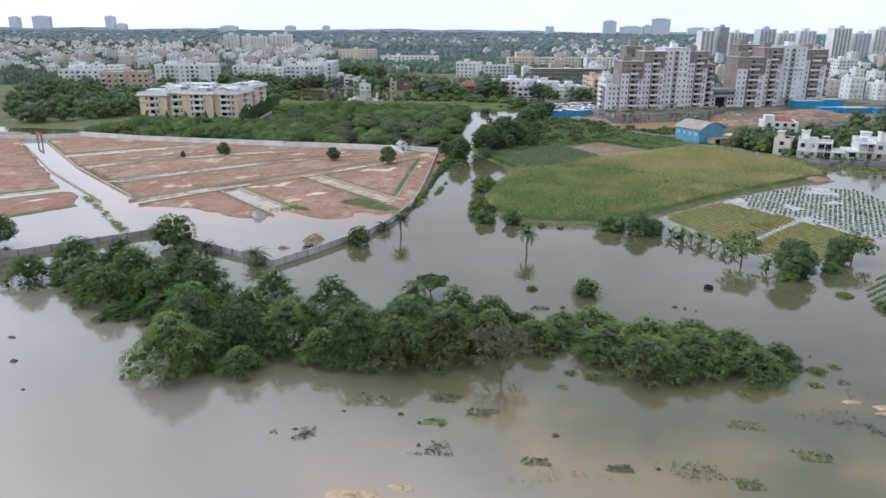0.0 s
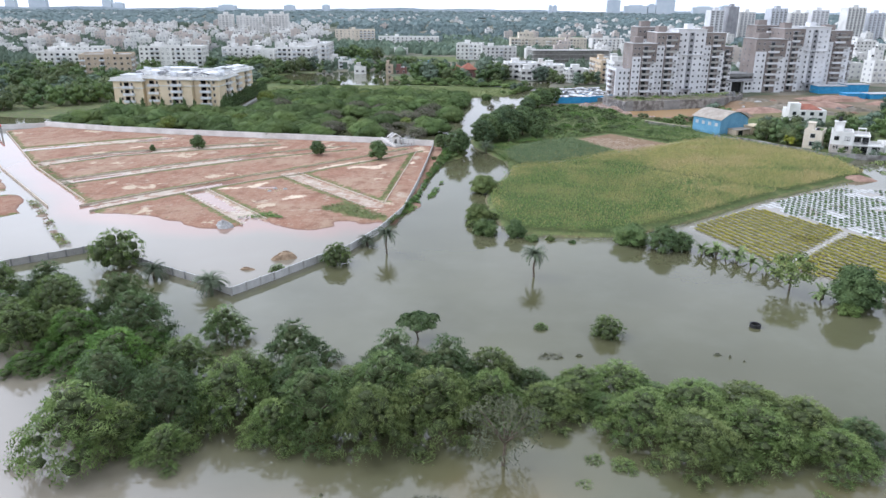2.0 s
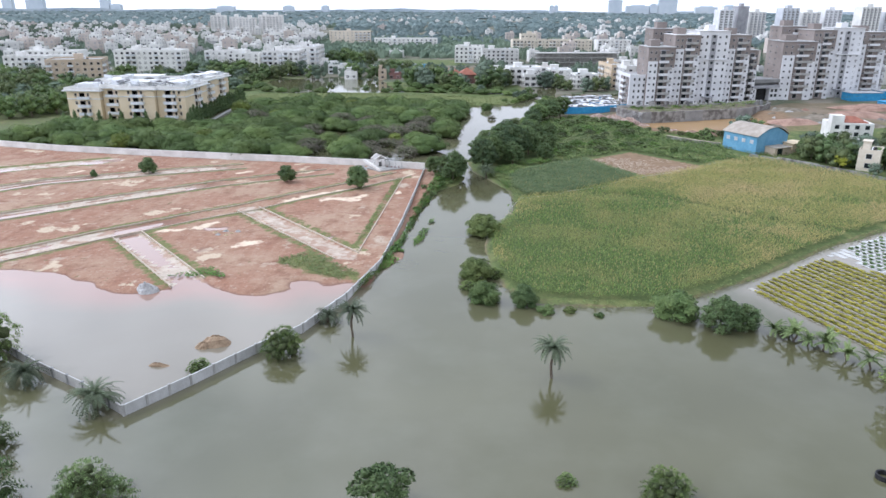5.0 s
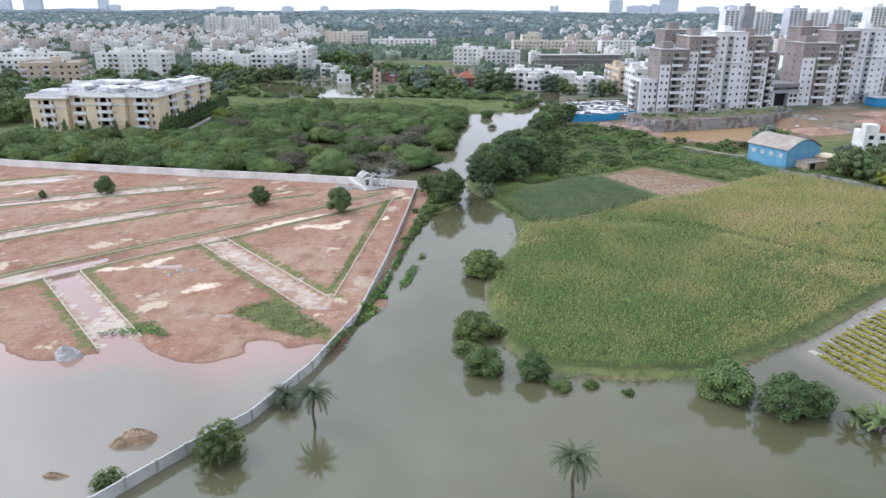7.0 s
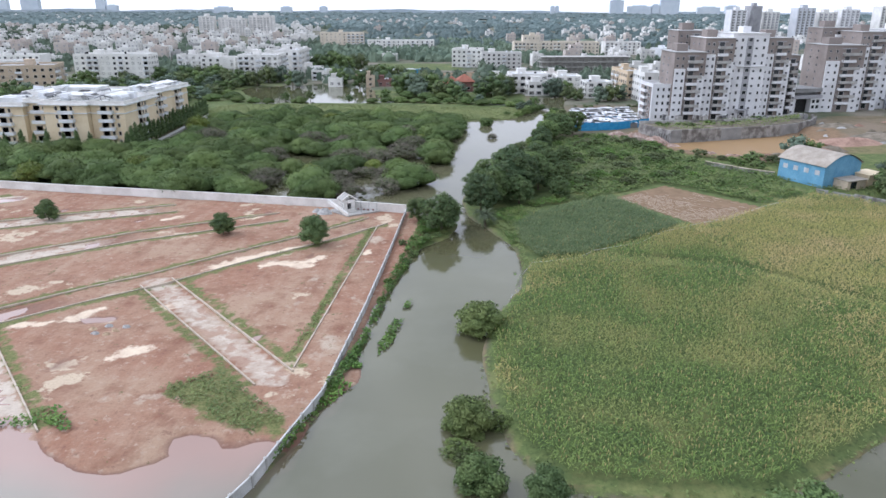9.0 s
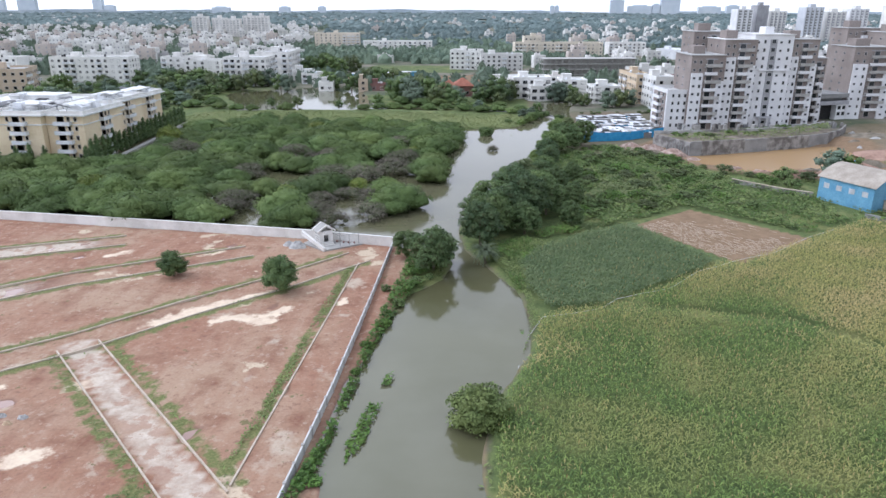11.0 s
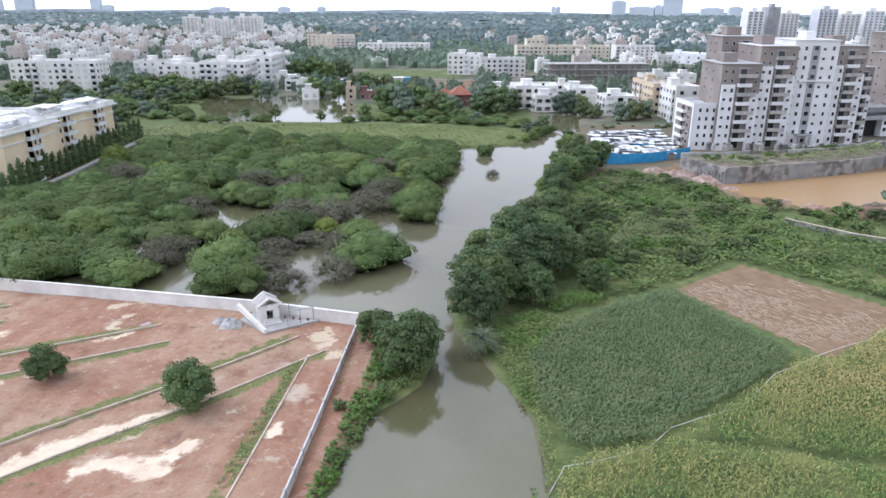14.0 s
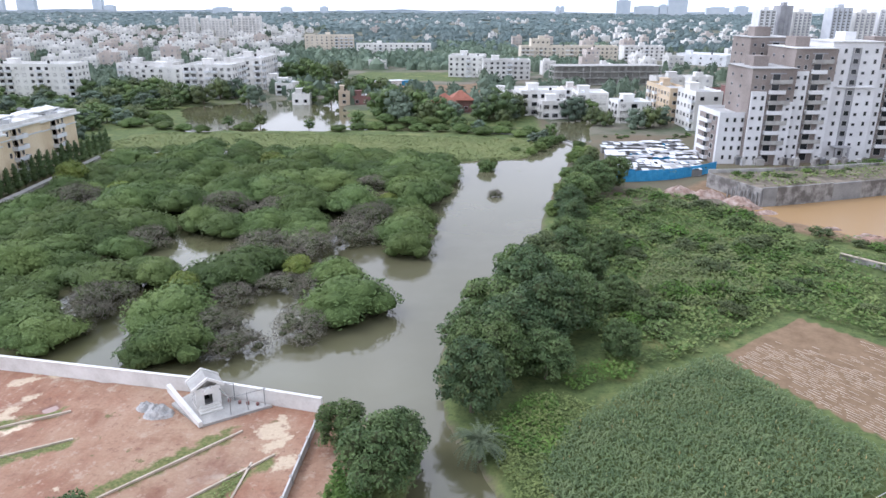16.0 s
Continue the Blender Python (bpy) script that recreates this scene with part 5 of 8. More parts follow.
def blades_mesh(name, x, y, z, r, height, length, width, count, mats, tassel=0.0, lean=0.5, ripe=None):
    """Upright plants: each has count arching leaves, and some a pale tassel on top."""
    n = len(x)
    vs, fs, mi, k = [], [], [], 0
    hgt = height * r.uniform(0.8, 1.15, n)
    base = np.stack([x, y, z], 1)
    for j in range(count):
        a = r.uniform(0, 2 * math.pi, n)
        out = np.stack([np.cos(a), np.sin(a), np.zeros(n)], 1)
        side = np.stack([-np.sin(a), np.cos(a), np.zeros(n)], 1)
        z0 = hgt * (0.35 + 0.5 * j / count)
        ln = length * r.uniform(0.75, 1.2, n)
        p0 = base + np.stack([np.zeros(n), np.zeros(n), z0], 1)
        mid = p0 + out * (ln * lean)[:, None] + np.array([0, 0, 1]) * (ln * 0.5)[:, None]
        tip = mid + out * (ln * 0.5)[:, None] - np.array([0, 0, 1]) * (ln * 0.15)[:, None]
        quad = np.stack([p0, mid + side * width, tip, mid - side * width], 1).reshape(-1, 3)
        vs.append(quad)
        i = k + 4 * np.arange(n)
        fs.append(np.stack([i, i + 1, i + 2, i + 3], 1))
        mi.append(np.zeros(n, int) if ripe is None else 2 * ripe.astype(int))
        k += 4 * n
    if tassel:
        sel = r.uniform(size=n) < tassel * 2 * soft_noise(x, y, 17, 5)
        m = int(sel.sum())
        a = r.uniform(0, 2 * math.pi, m)
        side = np.stack([np.cos(a), np.sin(a), np.zeros(m)], 1) * 0.07
        p0 = base[sel] + np.stack([np.zeros(m), np.zeros(m), hgt[sel] * 0.9], 1)
        up = np.array([0, 0, 0.5])
        quad = np.stack([p0, p0 + up * 0.6 + side, p0 + up + r.normal(size=(m, 3)) * 0.08, p0 + up * 0.6 - side], 1).reshape(-1, 3)
        vs.append(quad)
        i = k + 4 * np.arange(m)
        fs.append(np.stack([i, i + 1, i + 2, i + 3], 1))
        mi.append(np.ones(m, int))
    me = bpy.data.meshes.new(name)
    me.from_pydata(np.concatenate(vs).tolist(), [], np.concatenate(fs).tolist())
    for q in mats:
        me.materials.append(M[q])
    me.polygons.foreach_set("material_index", np.concatenate(mi).astype(np.int32))
    me.update()
    return me


x, y, r = points_in(FIELD, 8, 0.72, 0.5, 0.14, 11)
track = near_line(x, y, [(22, 227), (48, 222), (66, 205), (84, 196), (100, 208)]) > 0.9
x, y = x[track], y[track]
ripe = soft_noise(x, y, 19, 19) * 0.6 + soft_noise(x, y, 6, 20) * 0.32 + 0.3 * np.clip((x - 34) / 36, 0, 1) + 0.22 * np.clip((y - 190) / 50, 0, 1) - 0.25 * np.clip((176 - y) / 14, 0, 1) + r.uniform(-0.2, 0.2, len(x)) > 0.77
whole("maize", blades_mesh("maize", x, y, plan_height(x, y) - 0.05, r, 1.55, 0.7, 0.07, 5, ["leaf_corn", "tassel", "leaf_corn_ripe"], 0.45, ripe=ripe), "ripening maize crop, green turning yellow", "maize field", kind="stuff")
x, y, r = points_in(DARK_FIELD, 40, 0.7, 0.45, 0.12, 12)
whole("young_maize", blades_mesh("young_maize", x, y, plan_height(x, y) - 0.05, r, 1.2, 0.8, 0.09, 5, ["leaf_corn_dark", "tassel"], 0.08), "dense dark green young maize crop", "maize field", kind="stuff")

# pale straw lines over the tilled field
bu = Build()
for i in range(44):
    u = i / 43
    a = Vector((36 + 14 * u, 268.4 + 12 * u))
    c = Vector((49.4 + 17.6 * u, 247.4 + 14.4 * u))
    q = random.Random(i)
    p = q.uniform(0, 0.03)
    while p < 1:
        w = q.uniform(0.02, 0.09)
        s = a.lerp(c, p)
        if q.random() < 1.5 * soft_noise(np.array([s.x]), np.array([s.y]), 5, 88)[0] - 0.62 + 0.35 * (1 - u):
            e = a.lerp(c, min(1, p + w)) + Vector((q.uniform(-0.12, 0.12), q.uniform(-0.12, 0.12)))
            half = q.uniform(0.018, 0.05)
            nx, ny = -(e - s).normalized().y * half, (e - s).normalized().x * half
            bu.prism([(s.x - nx, s.y - ny), (e.x - nx * 0.4, e.y - ny * 0.4), (e.x + nx * 0.4, e.y + ny * 0.4), (s.x + nx, s.y + ny)], 0.43, 0.54)
        p += w + q.uniform(0.004, 0.03)
whole("straw_rows", bu.mesh("straw_rows", ["kerb"]), "pale straw lying in rows on the tilled brown field", "straw", kind="stuff")


def weeds(name, poly, count, size, mat_name, seed, label, height=0.5, lump=0.0, base=-9.0):
    r = np.random.default_rng(seed)
    xs, ys = [p[0] for p in poly], [p[1] for p in poly]
    x, y = r.uniform(min(xs), max(xs), count * 3), r.uniform(min(ys), max(ys), count * 3)
    keep = (inside(x, y, poly) > 0.1) & (soft_noise(x, y, 5, seed) > lump) & (inside(x, y, POND) < -1)
    x, y = x[keep][:count], y[keep][:count]
    z = np.maximum(plan_height(x, y), base) + height * 0.6 * soft_noise(x, y, 2.4, seed + 1)
    n = len(x)
    a = r.uniform(0, 2 * math.pi, n)
    t = np.stack([np.cos(a), np.sin(a), r.uniform(-0.2, 0.6, n)], 1)
    w = np.stack([-np.sin(a), np.cos(a), r.uniform(-0.5, 0.5, n)], 1)
    s = (size * r.uniform(0.5, 1.4, n))[:, None]
    c = np.stack([x, y, z + r.uniform(0.0, height, n)], 1)
    quad = np.stack([c - t * s * 0.6, c + w * s * 0.35, c + t * s * 0.7, c - w * s * 0.35], 1).reshape(-1, 3)
    me = bpy.data.meshes.new(name)
    me.from_pydata(quad.tolist(), [], (4 * np.arange(n)[:, None] + np.arange(4)).tolist())
    me.materials.append(M[mat_name])
    me.update()
    return whole(name, me, label, "weeds", kind="stuff")


weeds("bank_weeds", BANK_WEEDS, 12000, 0.42, "leaf_bright", 61, "lush green weeds on the creek's bank below the wall", 0.9, 0.34)
weeds("bank_weeds", BANK_WEEDS, 5000, 0.36, "leaf_olive", 161, "olive green weeds on the creek's bank below the wall", 0.5, 0.3)
for x, y, k in ((-9.6, 226, 0.35), (-10.6, 219, 0.3), (-7.4, 234, 0.34), (-12.0, 231, 0.28), (-12.4, 212, 0.26), (-9.0, 240, 0.3), (-12.6, 205, 0.22), (-5.5, 236.5, 0.25)):
    plant("shrub", x, y, k, which=int(x * 3) % 2, group="shrubs on the creek bank")
weeds("floating_weeds", [(-17.5, 168), (-12.8, 178), (-11.6, 190), (-12.6, 198), (-14, 190), (-15.5, 178)], 1500, 0.4, "leaf_bright", 62, "green weeds at the foot of the wall", 0.4, 0.3)
weeds("water_hyacinth", [(-10.6, 186), (-9.2, 190), (-8.0, 200), (-7.5, 206), (-8.8, 204), (-10.2, 196), (-11.2, 190)], 500, 0.4, "leaf_bright", 63, "strip of floating green water weed", 0.25, 0.45).location.z = 0.72
weeds("field_weeds", [(6.5, 202), (9, 212), (11.5, 222), (10.5, 243), (17, 256), (12, 258), (3, 250), (6, 243), (10, 230), (10, 218)], 7000, 0.28, "leaf_olive", 64, "bright green weeds between creek and maize", 0.8, 0.15)
RANK = [(20, 262), (34.5, 271), (49.5, 284), (69, 265), (82, 274), (82, 294), (66, 318), (62, 338), (44, 358), (27, 345), (19, 310)]
weeds("scrub_weeds", RANK, 11000, 0.5, "leaf_thicket", 65, "rank green weeds beside the fields", 0.9, 0.3)
weeds("scrub_weeds", RANK, 9000, 0.5, "leaf_olive", 165, "olive green weeds beside the fields", 0.7, 0.42)
weeds("scrub_weeds", RANK, 12000, 0.45, "leaf_bright", 166, "light green creepers beside the fields", 0.8, 0.4)
weeds("field_weeds", [(60, 318), (82, 296), (84, 280), (100, 268), (112, 280), (100, 300), (98, 318), (80, 322)], 6000, 0.42, "leaf_olive", 171, "rank green weeds round the blue shed", 0.6, 0.3)
weeds("field_weeds", [(8.5, 216), (11, 223), (9.6, 243), (16, 254.5), (25, 265), (18, 266), (9, 257), (5, 251), (7, 243), (9, 230)], 6000, 0.34, "leaf_bright", 172, "light green weeds below the bank trees", 0.8, 0.42)
weeds("tall_grass", [(32, 300), (36, 312), (50, 316), (48, 290), (35, 283), (28, 290)], 9000, 0.36, "leaf_grass", 167, "tall pale green grass among the shrubs", 1.0, 0.15)
weeds("drowned_field", [(114, 222), (160, 234), (172, 251), (126, 243), (116, 236)], 2600, 0.5, "leaf_olive", 168, "drowned green field beside the maize", 0.25, 0.45).location.z = 0.6
weeds("field_edge", [(82, 272), (110, 248), (112, 236), (116, 242), (100, 262), (84, 280)], 1600, 0.6, "leaf_thicket", 66, "weeds along the edge of the maize", 0.8)
weeds("south_edge", [(3, 192), (2.6, 184), (3.6, 174), (6, 165), (10.4, 159), (20, 157.8), (31, 158.6), (38.4, 163), (51.4, 172.2), (71, 189), (98, 209), (98, 211), (70, 191.5), (50, 174.5), (37, 165), (30, 161), (20, 160.2), (11.5, 161.4), (7, 167), (5, 175), (4.2, 185)],
      2600, 0.4, "leaf_olive", 67, "grass on the low bund round the maize", 0.35)
weeds("meadow_grass", MEADOW, 24000, 0.5, "leaf_meadow", 68, "short bright meadow grass", 0.22, 0.08)
weeds("plot_weeds", [(-36, 176), (-30, 181), (-19, 171), (-17, 167), (-22, 167.5), (-28, 170)], 1100, 0.3, "leaf_olive", 69, "weeds on the red earth", 0.35, 0.35)
weeds("plot_weeds", [(-52, 168), (-45, 172), (-41, 167), (-49, 163)], 350, 0.4, "leaf_bright", 70, "weeds across the end of a plot road", 0.35, 0.35)
for line, n, sd in ((offset_line(ROADS[3], 3.8), 420, 71), (offset_line(ROADS[3], -3.8), 420, 72), (offset_line(ROADS[2], 3.8), 350, 73), (offset_line(ROADS[2], -3.8), 350, 74), (offset_line(ROADS[5], -3.5), 420, 75), (offset_line(ROADS[5], 3.4), 260, 76), ([(-21.6, 186), (-19.6, 242)], 420, 77), (offset_line(ROADS[1], 3.8), 280, 78), (offset_line(ROADS[1], -3.8), 280, 79), (offset_line(MAIN_ROAD, 4.6), 420, 80), (offset_line(MAIN_ROAD, -4.6), 420, 81), (offset_line(ROADS[4], 3.4), 200, 82)):
    lft, rgt = offset_line(line, 0.9), offset_line(line, -0.9)
    weeds("kerb_weeds", rgt + lft[::-1], n * 3, 0.24, "leaf_olive" if sd % 2 else "leaf_thicket", sd, "tufts of grass along the plot kerbs", 0.22, 0.3)

# flooded row crops
ROW_CROP = [(47.5, 168.5), (67, 185), (78, 171), (90, 151), (76, 137.5), (70, 135.5), (59.8, 140.2), (53, 153)]
SEEDLINGS = [(68.5, 186.5), (80, 195.5), (97, 206), (112, 203), (112, 176), (92, 152), (80, 169)]
ROW_CROP_2 = [(68, 108), (70, 118), (84, 135), (96, 146), (120, 150), (120, 120), (90, 95)]


def row_crop(name, poly, turn, row_step, wide, seed, mat_name, label, size, per):
    x, y, r = points_in(poly, turn, row_step, per, 0.05, seed)
    gap = (soft_noise(x, y, 6, seed) > 0.22) | (seed == 91)
    if seed == 91:
        gap &= near_line(x, y, [(60, 147), (80, 167)]) > 0.9
    x, y = x[gap], y[gap]
    n = len(x)
    vs, fs, k = [], [], 0
    for j in range(5):
        a = r.uniform(0, 2 * math.pi, n)
        c = np.stack([x + r.uniform(-wide, wide, n), y + r.uniform(-wide, wide, n), r.uniform(0.08, 0.32, n)], 1)
        t = np.stack([np.cos(a), np.sin(a), r.uniform(-0.1, 0.5, n)], 1) * size
        w = np.stack([-np.sin(a), np.cos(a), r.uniform(-0.3, 0.3, n)], 1) * size * 0.5
        vs.append(np.stack([c - t * 0.5, c + w, c + t * 0.6, c - w], 1).reshape(-1, 3))
        fs.append(k + 4 * np.arange(n)[:, None] + np.arange(4))
        k += 4 * n
    me = bpy.data.meshes.new(name)
    me.from_pydata(np.concatenate(vs).tolist(), [], np.concatenate(fs).tolist())
    me.materials.append(M[mat_name])
    me.update()
    return whole(name, me, label, "crop", kind="stuff")


M["ridge_pale"] = plain("ridge_pale", (0.34, 0.32, 0.26), (0.47, 0.45, 0.4), 0.4, 5, 0.6)
M["leaf_row"] = foliage("leaf_row", (0.15, 0.155, 0.022), (0.25, 0.228, 0.03), (0.31, 0.27, 0.036))
row_crop("row_crop", ROW_CROP, -67, 1.75, 0.36, 91, "leaf_row", "yellow-green crop in straight rows standing in flood water", 0.46, 0.24)
row_crop("seedlings", SEEDLINGS, -67, 1.7, 0.18, 92, "leaf_dark", "dark green seedlings in rows over white mulch film in water", 0.78, 1.5)
row_crop("row_crop", ROW_CROP_2, 40, 1.4, 0.2, 93, "leaf_olive", "drowned green crop in rows standing in flood water", 0.36, 0.5)
ridges, film = Build(), Build()
for poly, step, bu, wide in ((SEEDLINGS, 1.7, film, 0.62), (ROW_CROP, 1.75, ridges, 0.5)):
    c, s = math.cos(radians(-67)), math.sin(radians(-67))
    xs, ys = [p[0] for p in poly], [p[1] for p in poly]
    cx, cy = (min(xs) + max(xs)) / 2, (min(ys) + max(ys)) / 2
    half = max(max(xs) - min(xs), max(ys) - min(ys)) * 0.75
    for v in np.arange(-half, half, step):
        u = np.arange(-half, half, 0.8)
        px, py = cx + u * c - v * s, cy + u * s + v * c
        ok = (inside(px, py, poly) > 0.2) & (soft_noise(px, py, 4, 33) > 0.14)
        for i in np.nonzero(ok)[0]:
            bu.box(-0.42, 0.42, -wide, wide, -0.2, 0.05, 0, pose(px[i], py[i], 0, 0, 0, -67 + 3 * math.sin(i * 1.7)))
whole("crop_ridges", ridges.mesh("crop_ridges", ["ridge_pale"]), "low pale ridges below the yellow-green rows", "ridges", kind="stuff")
whole("mulch_film", film.mesh("mulch_film", ["panel_pale"]), "white plastic mulch film on drowned crop ridges", "mulch film", kind="stuff")

# ---- buildings ----
def window_meshes(w, h, frame_mat="roof_grey"):
    """A frame with a deep reveal, and its pane."""
    t, k = 0.1, Build()
    o = [(-w / 2 - t, -t), (w / 2 + t, -t), (w / 2 + t, h + t), (-w / 2 - t, h + t)]
    i = [(-w / 2, 0), (w / 2, 0), (w / 2, h), (-w / 2, h)]
    k.v = [(x, 0.02, z) for x, z in o] + [(x, -0.1, z) for x, z in o] + [(x, -0.1, z) for x, z in i] + [(x, 0.0, z) for x, z in i]
    for a in range(4):
        c = (a + 1) % 4
        for f in ((a, c, c + 4, a + 4), (a + 4, c + 4, c + 8, a + 8), (a + 8, c + 8, c + 12, a + 12)):
            k.f.append(f)
            k.m.append(0)
    p = Build()
    p.box(-w / 2, w / 2, -0.03, 0.01, 0, h)
    one = Build()
    one.v, one.f, one.m = list(k.v), k.f + [(12, 13, 14, 15)], k.m + [1]
    return k.mesh("window", [frame_mat]), p.mesh("pane", ["glass"]), one.mesh("window", [frame_mat, "glass"])


WIN = {"slit": window_meshes(0.75, 0.62, "tower_grey"), "small": window_meshes(0.7, 1.1), "mid": window_meshes(1.4, 1.3), "wide": window_meshes(2.2, 1.5), "door": window_meshes(2.0, 2.1)}


def window(root, kind, at):
    if root.matrix_world.translation.y > 430 or root.matrix_world.translation.x < -140:
        return part("window", WIN[kind][2], root, at=at)
    w = part("window", WIN[kind][0], root, at=at)
    part("pane", WIN[kind][1], w)


def balcony_mesh(w, d, mat_name="tower_white", solid=True):
    bu = Build()
    bu.box(0, w, -d, 0.05, -0.12, 0.06)
    if solid:
        bu.box(0, w, -d, -d + 0.12, 0.06, 0.95)
        bu.box(0, 0.12, -d + 0.12, 0.05, 0.06, 0.95)
        bu.box(w - 0.12, w, -d + 0.12, 0.05, 0.06, 0.95)
    else:
        bu.box(0, w, -d, -d + 0.06, 0.9, 0.98)
        for i in range(int(w / 0.5) + 1):
            bu.box(i * 0.5, i * 0.5 + 0.05, -d, -d + 0.05, 0.06, 0.9)
    return bu.mesh("balcony", [mat_name])


BALC = {}


def balcony(w, d, mat_name, solid=True):
    key = (round(w, 1), round(d, 1), mat_name, solid)
    if key not in BALC:
        BALC[key] = balcony_mesh(key[0], key[1], mat_name, solid)
    return BALC[key]


def shell(w, d, h, mat_name, roof="roof_grey", parapet=0.9, sunk=1.5):
    """Walls with a parapet round a sunken roof, in one skin."""
    bu, t = Build(), 0.22
    outer = [(0, 0), (w, 0), (w, d), (0, d)]
    inner = [(t, t), (w - t, t), (w - t, d - t), (t, d - t)]
    bu.v = [(x, y, -sunk) for x, y in outer] + [(x, y, h) for x, y in outer] + [(x, y, h) for x, y in inner] + [(x, y, h - parapet) for x, y in inner]
    for a in range(4):
        c = (a + 1) % 4
        for f in ((a, c, c + 4, a + 4), (a + 4, c + 4, c + 8, a + 8), (a + 8, c + 8, c + 12, a + 12)):
            bu.f.append(f)
            bu.m.append(0)
    bu.f.append((12, 13, 14, 15))
    bu.m.append(1)
    return bu.mesh("wall", [mat_name, roof])


def roof_bits(root, w, d, h, seed, mat_name="pale"):
    q = random.Random(seed)
    bu = Build()
    bw, bd = min(4.5, w * 0.35), min(4.5, d * 0.4)
    bx, by = q.uniform(0.1, 0.6) * (w - bw), q.uniform(0.3, 0.9) * (d - bd)
    bu.box(bx, bx + bw, by, by + bd, h - 0.9, h + 1.9)
    bu.box(bx - 0.3, bx + bw + 0.3, by - 0.3, by + bd + 0.3, h + 1.9, h + 2.1)
    part("stair_head", bu.mesh("stair_head", [mat_name]), root)
    for i in range(q.randint(1, 3)):
        tx, ty = q.uniform(1, w - 1), q.uniform(1, d - 1)
        t = Build()
        t.tube([(0, 0, 0), (0, 0, 1.2), (0, 0, 1.45)], [0.6, 0.6, 0.3], 10)
        part("water_tank", t.mesh("water_tank", ["black" if q.random() < 0.6 else "roof_white"]), root, at=pose(tx, ty, h - 0.9))


FRONT, WEST, EAST = 0, 1, 2


def facade_pose(side, s, z, w, d):
    if side == FRONT:
        return pose(s, 0, z)
    if side == WEST:
        return pose(0, d - s, z, 0, 0, -90)
    return pose(w, s, z, 0, 0, 90)


def flats(name, label, x, y, w, d, h, turn, wall, floors, sides, pitch=3.6, seed=0, balconies=0.3, balc_mat="roof_white", roof="roof_grey", category="apartment block", win="mid", z=0.4):
    """A block of flats: shell, roof details, and on the sides that show, windows and balconies floor by floor."""
    q = random.Random(seed)
    root = thing(name, x, y, z, turn, label, category)
    part("wall", shell(w, d, h, wall, roof), root)
    fh = (h - 0.9) / floors
    for side in sides:
        run = w if side == FRONT else d
        n = max(1, int(run / pitch))
        kinds = [q.random() < balconies for _ in range(n)]
        for fl in range(floors):
            for i in range(n):
                s = run * (i + 0.5) / n
                if kinds[i]:
                    bw = min(pitch * 0.85, run / n * 0.9)
                    part("balcony", balcony(bw, 1.2, balc_mat), root, at=facade_pose(side, s - bw / 2, fl * fh + 0.15, w, d))
                    window(root, "door", facade_pose(side, s, fl * fh + 0.3, w, d))
                else:
                    window(root, win, facade_pose(side, s, fl * fh + 1.0, w, d))
    roof_bits(root, w, d, h, seed + 5, wall)
    return root


